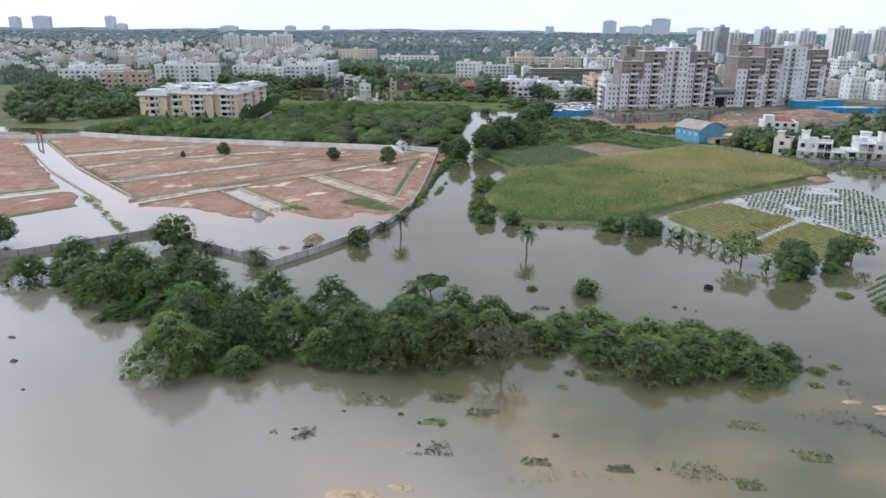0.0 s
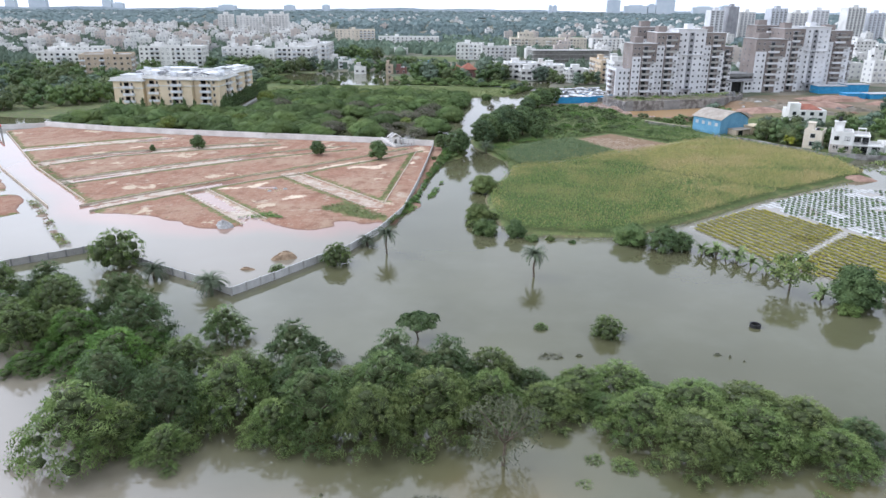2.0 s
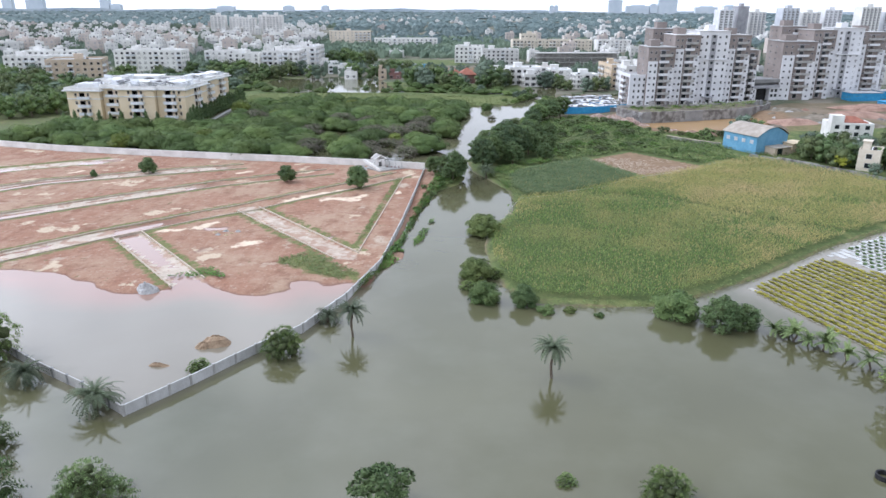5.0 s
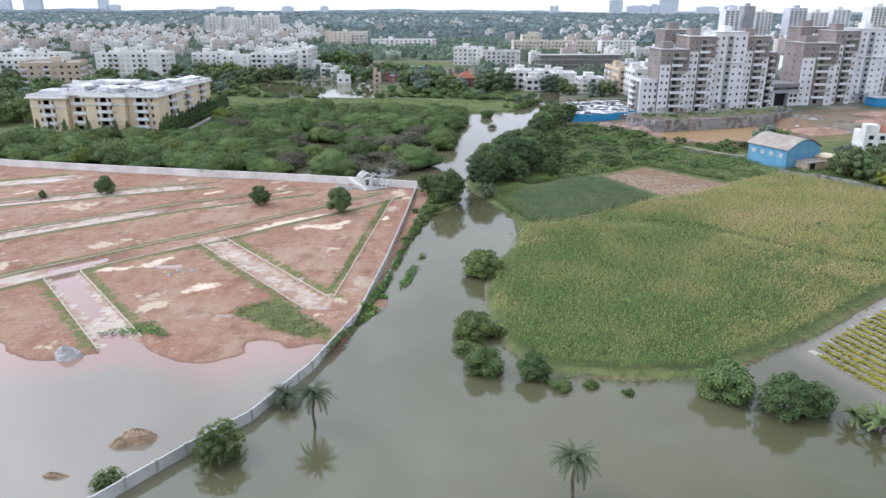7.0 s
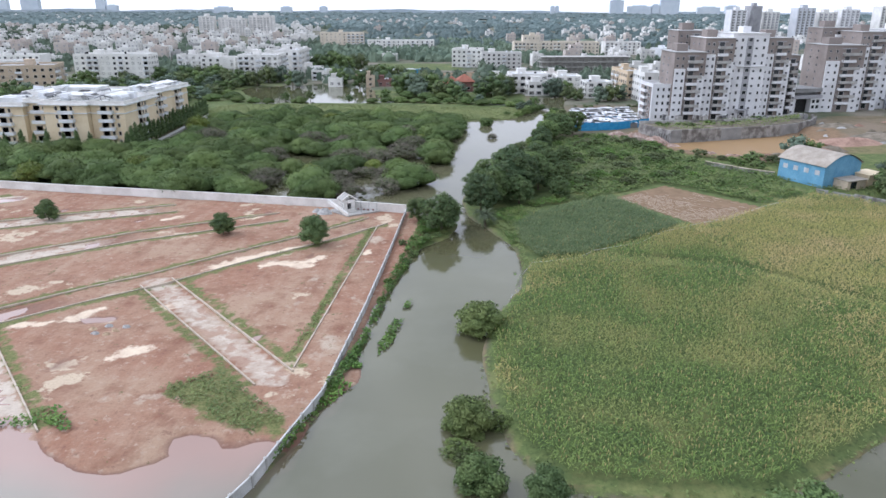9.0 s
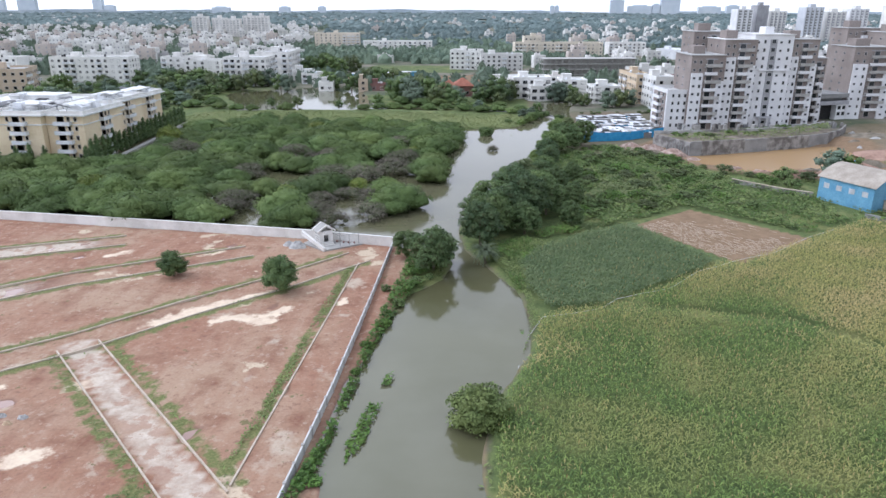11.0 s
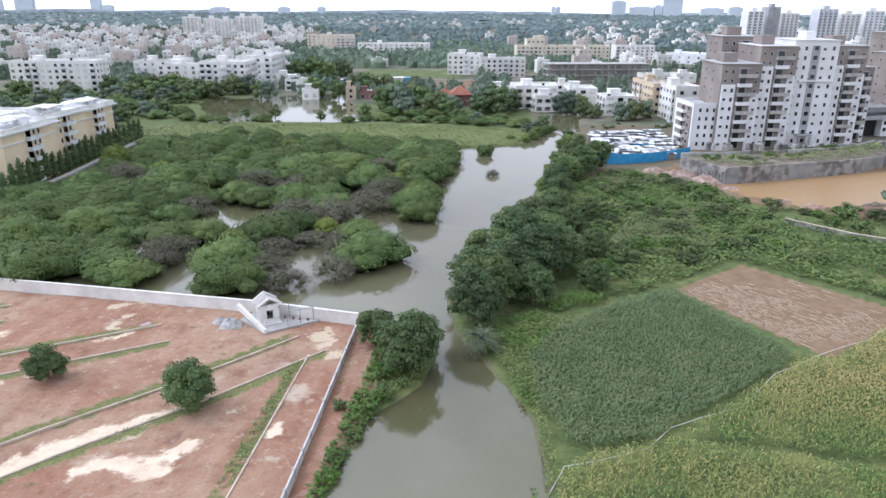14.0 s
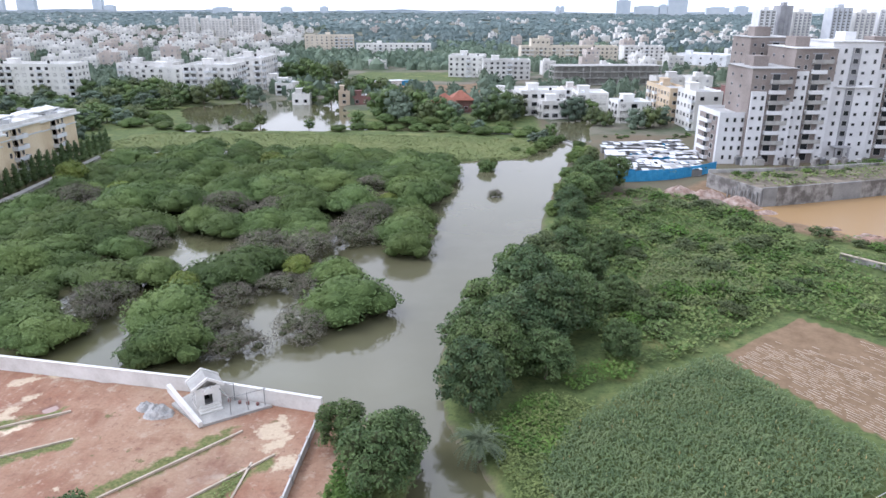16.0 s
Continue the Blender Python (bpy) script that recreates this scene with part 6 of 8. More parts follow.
def tower(x, y, w, d, h, core, seed, group, z=1.0):
    """One staggered bay of the tall unfinished flats: brown body, white window shafts, balconies between."""
    q = random.Random(seed)
    root = thing("tower_block", x, y, z, 3, "tall brown and white block of flats with stacked balconies, half finished" if not core else "tall white stair tower of the unfinished flats", "apartment block", group)
    floors = round(h / 2.9)
    fh = (h - 1.0) / floors
    part("wall", shell(w, d, h, "tower_white" if core else "tower_brown", "concrete_dark"), root)
    eave = Build()
    eave.box(-0.35, w + 0.35, -0.35, d + 0.35, h + 0.004, h + 0.22)
    part("roof_slab", eave.mesh("roof_slab", ["roof_grey"]), root)
    if core:
        shaft = Build()
        shaft.box(w * 0.4, w * 0.58, -0.12, 0.1, -1, h - 1.5)
        part("recess", shaft.mesh("recess", ["tower_grey"]), root, "grey stair strip")
        for fl in range(floors):
            for s, k in ((0.1, "slit"), (0.27, "small"), (0.49, "mid"), (0.68, "slit"), (0.88, "small")):
                at = pose(w * s, -0.14 if s == 0.49 else 0, fl * fh + 1.0)
                window(root, k, at)
        slab = Build()
        slab.box(w * 0.2, w * 0.95, -0.7, 0.1, h * 0.62, h * 0.62 + 0.4)
        part("ledge", slab.mesh("ledge", ["tower_white"]), root)
        porch = Build()
        porch.box(w * 0.3, w * 0.62, -3.0, 0.1, 3.6, 3.9)
        porch.box(w * 0.32, w * 0.36, -2.9, -2.6, -1, 3.6)
        porch.box(w * 0.56, w * 0.6, -2.9, -2.6, -1, 3.6)
        part("porch", porch.mesh("porch", ["tower_grey"]), root)
        tank = Build()
        tank.box(w * 0.4, w * 0.62, d * 0.3, d * 0.6, h + 0.2, h + 2.6)
        part("stair_head", tank.mesh("stair_head", ["tower_white"]), root)
    else:
        top = floors - 2
        sw = w * 0.36
        shaft = Build()
        shaft.box(0.3, sw, -0.7, 0.1, -1, top * fh + 0.5)
        part("window_shaft", shaft.mesh("window_shaft", ["tower_white"]), root, "white projecting window shaft")
        shaft = Build()
        shaft.box(w * 0.78, w - 0.1, -0.5, 0.1, -1, (top - 1) * fh + 0.5)
        part("window_shaft", shaft.mesh("window_shaft", ["tower_white"]), root, "white projecting window shaft")
        for fl in range(floors):
            dy = -0.7 if fl < top else 0.0
            window(root, "slit", pose(0.3 + sw * 0.22, dy, fl * fh + 1.3))
            window(root, "small", pose(0.3 + sw * 0.7, dy, fl * fh + 1.0))
            window(root, "door", pose(w * 0.55, 0, fl * fh + 0.3))
            window(root, "slit", pose(w * 0.88, -0.5 if fl < top - 1 else 0, fl * fh + 1.0))
            bu = Build()
            bu.box(w * 0.4, w * 0.76, -0.16, 0.02, fl * fh + fh - 0.42, fl * fh + fh - 0.1)
            part("lintel", bu.mesh("lintel", ["tower_grey"]), root)
            if fl:
                bw = w * (0.34 if fl % 2 else 0.46)
                part("balcony", balcony(bw, 1.5, "tower_white" if fl % 2 else "concrete"), root, at=pose(w * 0.42, 0, fl * fh))
            for s in (0.25, 0.6):
                if fl < floors:
                    window(root, "slit", facade_pose(WEST, d * s, fl * fh + 1.0, w, d))
        bu = Build()
        bu.box(w * 0.2, w * 0.55, d * 0.35, d * 0.7, h + 0.2, h + 3.0)
        part("stair_head", bu.mesh("stair_head", ["tower_brown"]), root)


G = "unfinished towers"
tower(77.4, 388.6, 12.2, 18, 26.2, False, 1, G)
tower(89.6, 392.0, 11.6, 18, 31.4, False, 2, G)
tower(101.3, 396.5, 14.2, 18, 33.0, True, 3, G)
tower(115.6, 401.5, 11.4, 16, 31.2, False, 4, G)
tower(127.0, 408.0, 6.4, 14, 24.2, False, 5, G)
tower(150.4, 423.0, 16.6, 18, 27.5, False, 6, G)
tower(167.0, 429.5, 11.4, 18, 32.8, False, 7, G)
tower(178.4, 434.5, 15.8, 18, 33.6, True, 8, G)
tower(194.2, 443.0, 16.2, 16, 31.6, False, 9, G)
tower(210.5, 452.0, 6.0, 12, 23.8, False, 10, G)
tower(84.0, 412.0, 14, 14, 33.5, False, 11, G)
tower(158.0, 447.0, 14, 14, 34.0, False, 12, G)

# the five-storey end block
root = thing("end_block", 70.2, 389.0, 1.0, 6, "five-storey grey and white block of flats beside the towers", "apartment block")
part("wall", shell(8.6, 15.5, 14.2, "tower_white", "roof_grey"), root)
bu = Build()
bu.box(-0.14, 0.0, 1.2, 13.6, -1, 12.9)
part("grey_face", bu.mesh("grey_face", ["tower_brown"]), root, "grey-brown end wall")
for fl in range(5):
    for s in (2.2, 4.4, 6.6):
        window(root, "small", pose(s, 0, fl * 2.65 + 0.9))
    part("balcony", balcony(6.0, 1.3, "tower_white"), root, at=pose(-0.14, 10.8, fl * 2.65 + 0.1, 0, 0, -90))
    window(root, "wide", pose(-0.14, 7.8, fl * 2.65 + 0.6, 0, 0, -90))
    window(root, "mid", pose(-0.14, 3.2, fl * 2.65 + 0.9, 0, 0, -90))

# podium between the towers
root = thing("podium", 133.2, 414.5, 1.0, 20, "grey concrete podium with deep decks joining the towers", "building")
bu = Build()
bu.box(0, 18.5, 3.4, 15, -1, 9.4, 0)
part("back_wall", bu.mesh("back_wall", ["concrete_dark"]), root)
for k, (z0, z1, y0) in enumerate(((5.6, 7.0, 0.0), (8.2, 9.8, 0.6))):
    bu = Build()
    bu.box(-0.3, 18.8, y0, 15, z0, z1)
    part("deck", bu.mesh("deck", ["concrete_dark" if k else "tower_grey"]), root, "deep grey concrete deck")
for x0, x1 in ((0, 5.6), (13.6, 18.5)):
    bu = Build()
    bu.box(x0, x1, 0.8, 3.39, -1, 5.59)
    part("wing_wall", bu.mesh("wing_wall", ["tower_white"]), root)
    for i in range(2):
        window(root, "mid", pose(x0 + 1.4 + i * 2.3, 0.8, 1.2))
        window(root, "mid", pose(x0 + 1.4 + i * 2.3, 0.8, 3.6))
# flat black panel added to paint the shade of the open bay
bu = Build()
bu.box(5.7, 13.5, 3.2, 3.39, -1, 5.5)
part("entrance", bu.mesh("entrance", ["black"]), root, "black panel for the shade in the entrance bay")

M["rubble_earth"] = plain("rubble_earth", (0.13, 0.115, 0.085), (0.26, 0.22, 0.17), 0.35, 3, 0.95, 0.6, 0.1)
# retaining wall of the pond below the towers
root = thing("retaining_wall", label="stained concrete retaining wall above the brown pond", category="wall", kind="structure")
line = [(67.5, 345.0), (71, 346.0), (78, 348.4), (86, 351.6), (94, 354.8), (102, 358), (110, 361.6), (118, 366), (126, 374), (133, 385)]
q = random.Random(12)
for i, (p0, p1) in enumerate(zip(line, line[1:])):
    part("wall", ribbon([p0, p1], 0.5 + 0.1 * (i % 2), -1.0, 4.4 - 0.06 * i + q.uniform(-0.12, 0.15)).mesh("wall", ["stained" if i % 3 else "concrete_dark"]), root)
upper = [(60, 361), (76, 363.6), (92, 367.6), (104, 371.6), (116, 377.5), (126, 386.5)]
for i, (p0, p1) in enumerate(zip(upper, upper[1:])):
    part("terrace_wall", ribbon([p0, p1], 0.4, -0.5, 4.9 + q.uniform(-0.15, 0.25)).mesh("terrace_wall", ["stained" if i % 2 else "concrete"]), root)
bank = Build()
for (x0, y0), (x1, y1), (x2, y2), (x3, y3) in zip(line[::2], line[2::2], upper, upper[1:]):
    bank.face([(x0, y0, 3.9), (x1, y1, 3.8), (x3, y3, 4.1), (x2, y2, 4.1)])
part("earth_bank", bank.mesh("earth_bank", ["rubble_earth"]), root, "brown earth bank above the wall")
for i in range(9):
    bu = Build()
    bu.tube([(0, 0, -1), (0.05, 0, 1.5), (0.1, 0, 2.6 + 0.5 * (i % 3))], [0.22, 0.22, 0.2], 6)
    part("pile", bu.mesh("pile", ["concrete_dark"]), root, "dark sheet pile", pose(62.0 + i * 0.65, 351.5 - 0.8 * i, 0))
part("end_wall", ribbon([(67.5, 345.0), (60, 361)], 0.5, -1.0, 4.1).mesh("end_wall", ["stained"]), root)
for i in range(46):
    w, d, h = q.uniform(0.6, 2.4), q.uniform(0.6, 1.4), q.uniform(0.15, 0.7)
    u = q.uniform(0, 1)
    stack = thing("material_stack", 72 + 62 * u, 378.6 + 2 * q.uniform(-0.6, 0.8) + 18 * max(0, u - 0.55), 4.2, q.uniform(0, 60), "stack of building material at the foot of the towers", "material stack", "building material")
    tone = q.choice(["concrete", "tarpaulin", "concrete_dark", "tin", "stained", "stained"])
    for k in range(3):
        bu = Build()
        bu.box(-w / 2 + 0.08 * k, w / 2 - 0.1 * k, -d / 2, d / 2 - 0.05 * k, -1.5 if k == 0 else h * k / 3 + 0.02, h * (k + 1) / 3)
        part("layer", bu.mesh("layer", [tone]), stack)

q = random.Random(21)
for i in range(48):
    u = q.uniform(0, 1)
    plant("shrub", 66 + 52 * u + q.uniform(-1, 1), 353 + 20 * u + q.uniform(0, 9), q.uniform(0.16, 0.4), which=int(q.uniform(0, 3)), z=3.8, stretch=0.8, group="shrubs on the earth bank")


# spoil heaps
def heap(name, x, y, rx, ry, h, mat_name, label, category, seed, z=None):
    q = random.Random(seed)
    v, f, n, rings = [], [], 18, 6
    for i in range(rings + 1):
        u = i / rings
        for s in range(n):
            a = 2 * math.pi * s / n
            k = 1 + 0.35 * noise.noise(Vector((math.cos(a) * 1.3 + seed, math.sin(a) * 1.3, u * 2)))
            v.append((math.cos(a) * rx * (1 - u) * k, math.sin(a) * ry * (1 - u) * k, -0.5 + (h + 0.5) * (math.sin(u * math.pi / 2)) * (1 + 0.25 * noise.noise(Vector((u * 5, a * 1.5, seed))))))
    for i in range(rings):
        for s in range(n):
            a, c = i * n + s, i * n + (s + 1) % n
            f.append((a, c, c + n, a + n))
    me = bpy.data.meshes.new(name)
    me.from_pydata(v, [], f)
    me.materials.append(M[mat_name])
    me.update()
    z = float(plan_height(np.array([x]), np.array([y]))[0]) if z is None else z
    return whole(name, me, label, category, at=pose(x, y, z))


for i, (x, y, rx, ry, h) in enumerate(((128, 345, 12, 7, 1.6), (142, 352, 14, 8, 1.8), (160, 362, 16, 9, 1.6), (135, 372, 10, 6, 1.2), (180, 385, 18, 9, 1.8), (150, 335, 12, 6, 1.4), (108, 326, 8, 4, 2.0), (114, 331, 6, 3.5, 1.8), (98, 320, 5, 3, 1.4), (55, 343, 8, 3, 1.5), (61, 338, 4, 4, 1.2), (96, 326, 6, 3, 1.4), (88, 316, 9, 3.4, 1.8), (98, 312, 7, 3, 1.5), (80, 319, 5, 2.4, 1.0), (172, 350, 9, 5, 1.3), (196, 372, 9, 5, 1.3))):
    heap("earth_mound", x, y, rx, ry, h, ("earth_red", "rubble_earth")[i % 2], "heap of dug brown earth on the building site", "earth heap", i + 3)
root = thing("low_wall", label="low stained block wall with a pale coping above the weeds", category="wall", kind="structure")
edge = [(68, 308.4), (72.4, 303.6), (77, 298.6), (82.6, 295)]
part("wall", ribbon(edge, 0.3, 0.0, 1.5).mesh("wall", ["stained"]), root)
part("coping", ribbon(edge, 0.5, 1.5, 1.66).mesh("coping", ["kerb"]), root)
M["mud_wet"] = plain("mud_wet", (0.17, 0.115, 0.075), (0.27, 0.195, 0.13), 0.8, 6, 0.6, 0.6, 0.08)
# mud banks with weeds beside the flooded plot road
q = random.Random(77)
for (x0, y0), (x1, y1), n in (((-129, 219), (-101, 189), 11), ((-106, 179), (-90, 160), 8), ((-88, 157), (-79, 147), 6)):
    for i in range(n):
        u = (i + q.uniform(0.1, 0.9)) / n
        heap("mud_bank", x0 + (x1 - x0) * u, y0 + (y1 - y0) * u, q.uniform(1.4, 2.6), q.uniform(1.6, 2.8), q.uniform(0.08, 0.22), "mud_wet", "low bank of brown mud beside the flooded plot road", "mud bank", 200 + i + n, 0)
    weeds("bank_weeds", [(x0 - 0.9, y0 - 0.7), (x0 + 0.9, y0 + 0.7), (x1 + 0.9, y1 + 0.7), (x1 - 0.9, y1 - 0.7)], 130 * n, 0.36, "leaf_olive" if n > 8 else "leaf_fresh", 230 + n, "yellow-green weeds on the mud beside the plot road", 0.45, 0.3, 0.0)
M["debris"] = plain("debris", (0.26, 0.17, 0.13), (0.46, 0.37, 0.32), 0.9, 4, 0.95, 0.8, 0.15)
for i, (x, y, rx, ry, h) in enumerate(((51, 353, 5, 3.4, 2.0), (56.5, 349, 5.5, 3.2, 2.2), (62, 344.5, 5, 3, 1.9), (67, 339.6, 4.5, 2.4, 1.3), (75.5, 328, 4, 2, 1.0), (80, 322.5, 4, 2.4, 1.2))):
    heap("debris_mound", x, y, rx, ry, h, "debris", "long heap of pinkish broken masonry beside the pond", "rubble heap", 90 + i)
heap("earth_mound", 106, 216, 5, 2.4, 0.9, "earth_red", "low mound of red earth at the corner of the maize", "earth heap", 44)
heap("sand_mound", -34.4, 143.2, 2.6, 1.7, 1.3, "sand_brown", "heap of tan building sand standing in water", "sand heap", 21, 0)
heap("sand_mound", -35.8, 142.2, 1.5, 1.2, 0.8, "sand_brown", "heap of tan building sand standing in water", "sand heap", 22, 0)
heap("sand_mound", -39.8, 136.6, 2.3, 0.6, 0.45, "sand_brown", "low spit of tan sand in the flooded plot", "sand heap", 23, 0)
heap("gravel_mound", -52.6, 161.2, 2.4, 1.7, 1.5, "rubble", "heap of grey gravel at the water's edge", "gravel heap", 24, 0)
heap("gravel_mound", -31.6, 251.6, 2.0, 1.6, 1.2, "rubble", "heap of grey building rubble beside the shrine", "rubble heap", 25)
heap("gravel_mound", -33.4, 252.6, 1.4, 1.2, 0.9, "rubble", "heap of grey building rubble beside the shrine", "rubble heap", 26)
for i, (x, y) in enumerate(((-52, 191.5), (-50.2, 192.6), (-48.6, 191.2), (-51, 190.2), (-49.3, 190), (-47.6, 192.4))):
    heap("rubble_mound", x, y, 1.0, 0.7, 0.35, "rubble" if i % 2 else "sand", "low pile of broken concrete on the red plot", "rubble heap", 30 + i)

q = random.Random(77)
for i in range(40):
    x, y = q.uniform(112, 175), q.uniform(338, 392)
    if inside(np.array([x]), np.array([y]), POND)[0] > -3:
        continue
    heap("rubble_mound", x, y, q.uniform(0.8, 3.2), q.uniform(0.6, 1.6), q.uniform(0.3, 0.9), q.choice(["rubble_earth", "rubble", "stained", "earth_red"]), "low pile of spoil and rubble on the building site", "rubble heap", 300 + i)
weeds("bank_weeds", [(62, 356), (70, 347), (104, 359.5), (120, 368), (126, 384), (104, 371), (76, 363)], 2600, 0.5, "leaf_olive", 392, "olive weeds on the earth bank above the pond", 0.5, 0.3).location.z = 3.5
heap("tarpaulin", 111, 333, 4.0, 2.4, 1.3, "blue_sheet", "bright blue sheet thrown over a heap", "tarpaulin", 390)
weeds("site_weeds", [(50, 362), (64, 366), (100, 368), (124, 381), (150, 398), (190, 412), (190, 418), (124, 388), (100, 374), (64, 374), (48, 366)], 1700, 0.5, "leaf_olive", 391, "weeds along the foot of the building site", 0.5, 0.45).location.z = 2.6

# cream flats with pale metal roofs
def hip_roof(w, d, z, rise_h, over=1.0, mat_name="roof_white"):
    bu = Build()
    a, c, e, g = (-over, -over, z), (w + over, -over, z), (w + over, d + over, z), (-over, d + over, z)
    if w >= d:
        p, q2 = (d * 0.45, d / 2, z + rise_h), (w - d * 0.45, d / 2, z + rise_h)
        faces = ([a, c, q2, p], [c, e, q2], [e, g, p, q2], [g, a, p])
    else:
        p, q2 = (w / 2, w * 0.45, z + rise_h), (w / 2, d - w * 0.45, z + rise_h)
        faces = ([a, c, p], [c, e, q2, p], [e, g, q2], [g, a, p, q2])
    for f in faces:
        bu.face(f)
    bu.box(-over, w + over, -over, d + over, z - 0.3, z - 0.003)
    return bu.mesh("roof", [mat_name])


def cream_wing(root, x, y, w, d, h, floors, sides, seed):
    """One stepped wing: plain cream walls, a column of white balconies on each side that shows, thin overhanging roofs in two levels."""
    q = random.Random(seed)
    bu = Build()
    bu.box(x, x + w, y, y + d, -1.5, h)
    part("wall", bu.mesh("wall", ["cream"]), root)
    bu = Build()
    bu.box(x - 1.2, x + w + 1.2, y - 1.2, y + d + 1.2, h + 0.004, h + 0.4)
    part("roof", bu.mesh("roof", ["roof_pale"]), root, "thin pale overhanging roof slab")
    part("parapet", shell(w + 1.2, d + 1.2, 1.0, "wall_white", "roof_pale", 0.7, 0.0), root, "white roof parapet", pose(x - 0.6, y - 0.6, h + 0.404))
    fh = h / floors
    for side in sides:
        run = w if side == FRONT else d
        cols = max(1, int(run / 13))
        for c in range(cols):
            s0 = run * (c + 0.5) / cols + q.uniform(-0.6, 0.6)
            for fl in range(floors):
                z0 = fl * fh
                window(root, "door", pose(x, y, 0) @ facade_pose(side, s0 - 0.9, z0 + 0.3, w, d))
                window(root, "small", pose(x, y, 0) @ facade_pose(side, s0 + 1.5, z0 + 1.1, w, d))
                part("balcony", balcony(4.8, 1.5, "roof_white"), root, at=pose(x, y, 0) @ facade_pose(side, s0 - 2.4, z0 + 0.1, w, d))
                for off in (-3.4, 3.5):
                    if 0.7 < s0 + off < run - 0.7 and (c + seed + fl * 0) % 2 == (off > 0):
                        window(root, "small", pose(x, y, 0) @ facade_pose(side, s0 + off, z0 + 1.1, w, d))
        bu = Build()
        bu.box(0, run + 0.1, -0.35, 0.02, 0, 0.28)
        part("floor_band", bu.mesh("floor_band", ["roof_white"]), root, "white band under the top storey", pose(x, y, 0) @ facade_pose(side, 0, h - fh, w, d))
    bu = Build()
    a0, c0 = q.uniform(0.15, 0.3) * w, q.uniform(0.15, 0.4) * d
    bu.box(x + a0, x + a0 + w * 0.5, y + c0, y + c0 + d * 0.45, h + 0.41, h + 2.2)
    bu.box(x + a0 - 0.6, x + a0 + w * 0.5 + 0.6, y + c0 - 0.6, y + c0 + d * 0.45 + 0.6, h + 2.2, h + 2.45)
    part("roof_storey", bu.mesh("roof_storey", ["roof_pale"]), root)
    for _ in range(8):
        bu = Build()
        bu.box(-1.6, 1.6, -1.1, 1.1, -0.06, 0.06)
        bu.box(-1.4, -1.3, -0.9, -0.8, -1.6, -0.061)
        bu.box(1.3, 1.4, -0.9, -0.8, -1.6, -0.061)
        part("roof_panel", bu.mesh("roof_panel", [("roof_white", "roof_white", "tin", "roof_grey", "tarpaulin")[q.randint(0, 4)]]), root, "tilted panel on the roof", pose(q.uniform(x + 2, x + w - 2), q.uniform(y + 2, y + d - 2), h + 2.0 + q.uniform(-0.5, 0.7), q.uniform(-28, 28), q.uniform(-15, 15), q.uniform(0, 90)))
    bu = Build()
    a, c = q.uniform(x + 1, x + w - 3.5), q.uniform(y + 1, y + d - 3)
    bu.box(a, a + 2.4, c, c + 2.0, h, h + 2.9)
    part("roof_box", bu.mesh("roof_box", ["roof_white"]), root)


root = thing("cream_flats", -158, 321, 0.6, 0, "five-storey cream block of flats with white balconies and pale roofs", "apartment block")
cream_wing(root, 0, 4, 13, 16, 12.2, 4, (FRONT, EAST), 0)
cream_wing(root, 13.2, 6, 9, 14, 13.2, 4, (FRONT,), 1)
cream_wing(root, 22.4, 0, 14, 18, 13.4, 5, (FRONT, EAST, WEST), 2)
cream_wing(root, 36.6, 2, 11, 22, 13.2, 5, (FRONT, EAST), 3)
cream_wing(root, 35.0, 24.2, 10, 20, 13.6, 5, (EAST,), 4)
cream_wing(root, 32.6, 44.4, 10, 20, 12.6, 5, (EAST,), 5)
cream_wing(root, 4, 20.2, 30, 16, 13.8, 5, (WEST,), 6)
for i in range(9):
    plant("column", -156 + i * 4.6, 317.5 - (i % 3) * 0.6, rng.uniform(0.75, 0.95), group="clipped tree row")
for i in range(22):
    u = i / 21
    plant("column", -108.2 - 4.4 * u + 0.4, 317 + 78 * u, rng.uniform(0.95, 1.15), group="clipped tree row")
root = thing("lane", label="narrow concrete lane and kerb beside the clipped trees", category="lane", kind="structure")
part("kerb", ribbon([(-105.2, 312), (-106.5, 343), (-110.8, 396)], 1.6, -0.2, 0.75).mesh("kerb", ["concrete"]), root)

flats("tan_flats", "four-storey tan block of flats with small balconies", -247, 458, 30, 22, 14, 18, "tan", 4, (FRONT, EAST), 3.6, 1, 0.35)
flats("pale_flats", "five-storey pale cream block of flats with balconies", -238, 520, 44, 16, 16, 4, "pale", 5, (FRONT, EAST), 3.6, 2, 0.35)
flats("pale_flats", "white block of flats behind trees", -196, 568, 30, 14, 13, 6, "wall_white", 4, (FRONT,), 4.0, 3, 0.3)
flats("white_flats", "five-storey white block of flats above the flood", -141, 525, 24, 22, 16, 2, "wall_white", 5, (FRONT, EAST), 3.4, 4, 0.35)
flats("white_flats", "four-storey white block of flats with a plain front", -168, 536, 21, 14, 13.5, 6, "pale", 5, (FRONT, EAST), 3.6, 5, 0.35)
flats("white_flats", "white block of flats behind the others", -134, 562, 20, 34, 16.5, 2, "wall_white", 5, (FRONT, EAST), 4.2, 6, 0.3)
flats("white_flats", "white block of flats among trees", -300, 500, 44, 16, 13, 8, "wall_white", 4, (FRONT, EAST), 4, 61, 0.35)
flats("white_flats", "white block of flats among trees", -330, 566, 40, 16, 12, 8, "pale", 4, (FRONT,), 4, 62, 0.35)
flats("grey_flats", "grey and white block of flats with plain walls", -19, 645, 22, 20, 13.5, -6, "pale", 4, (FRONT, EAST), 3.6, 7, 0.1)
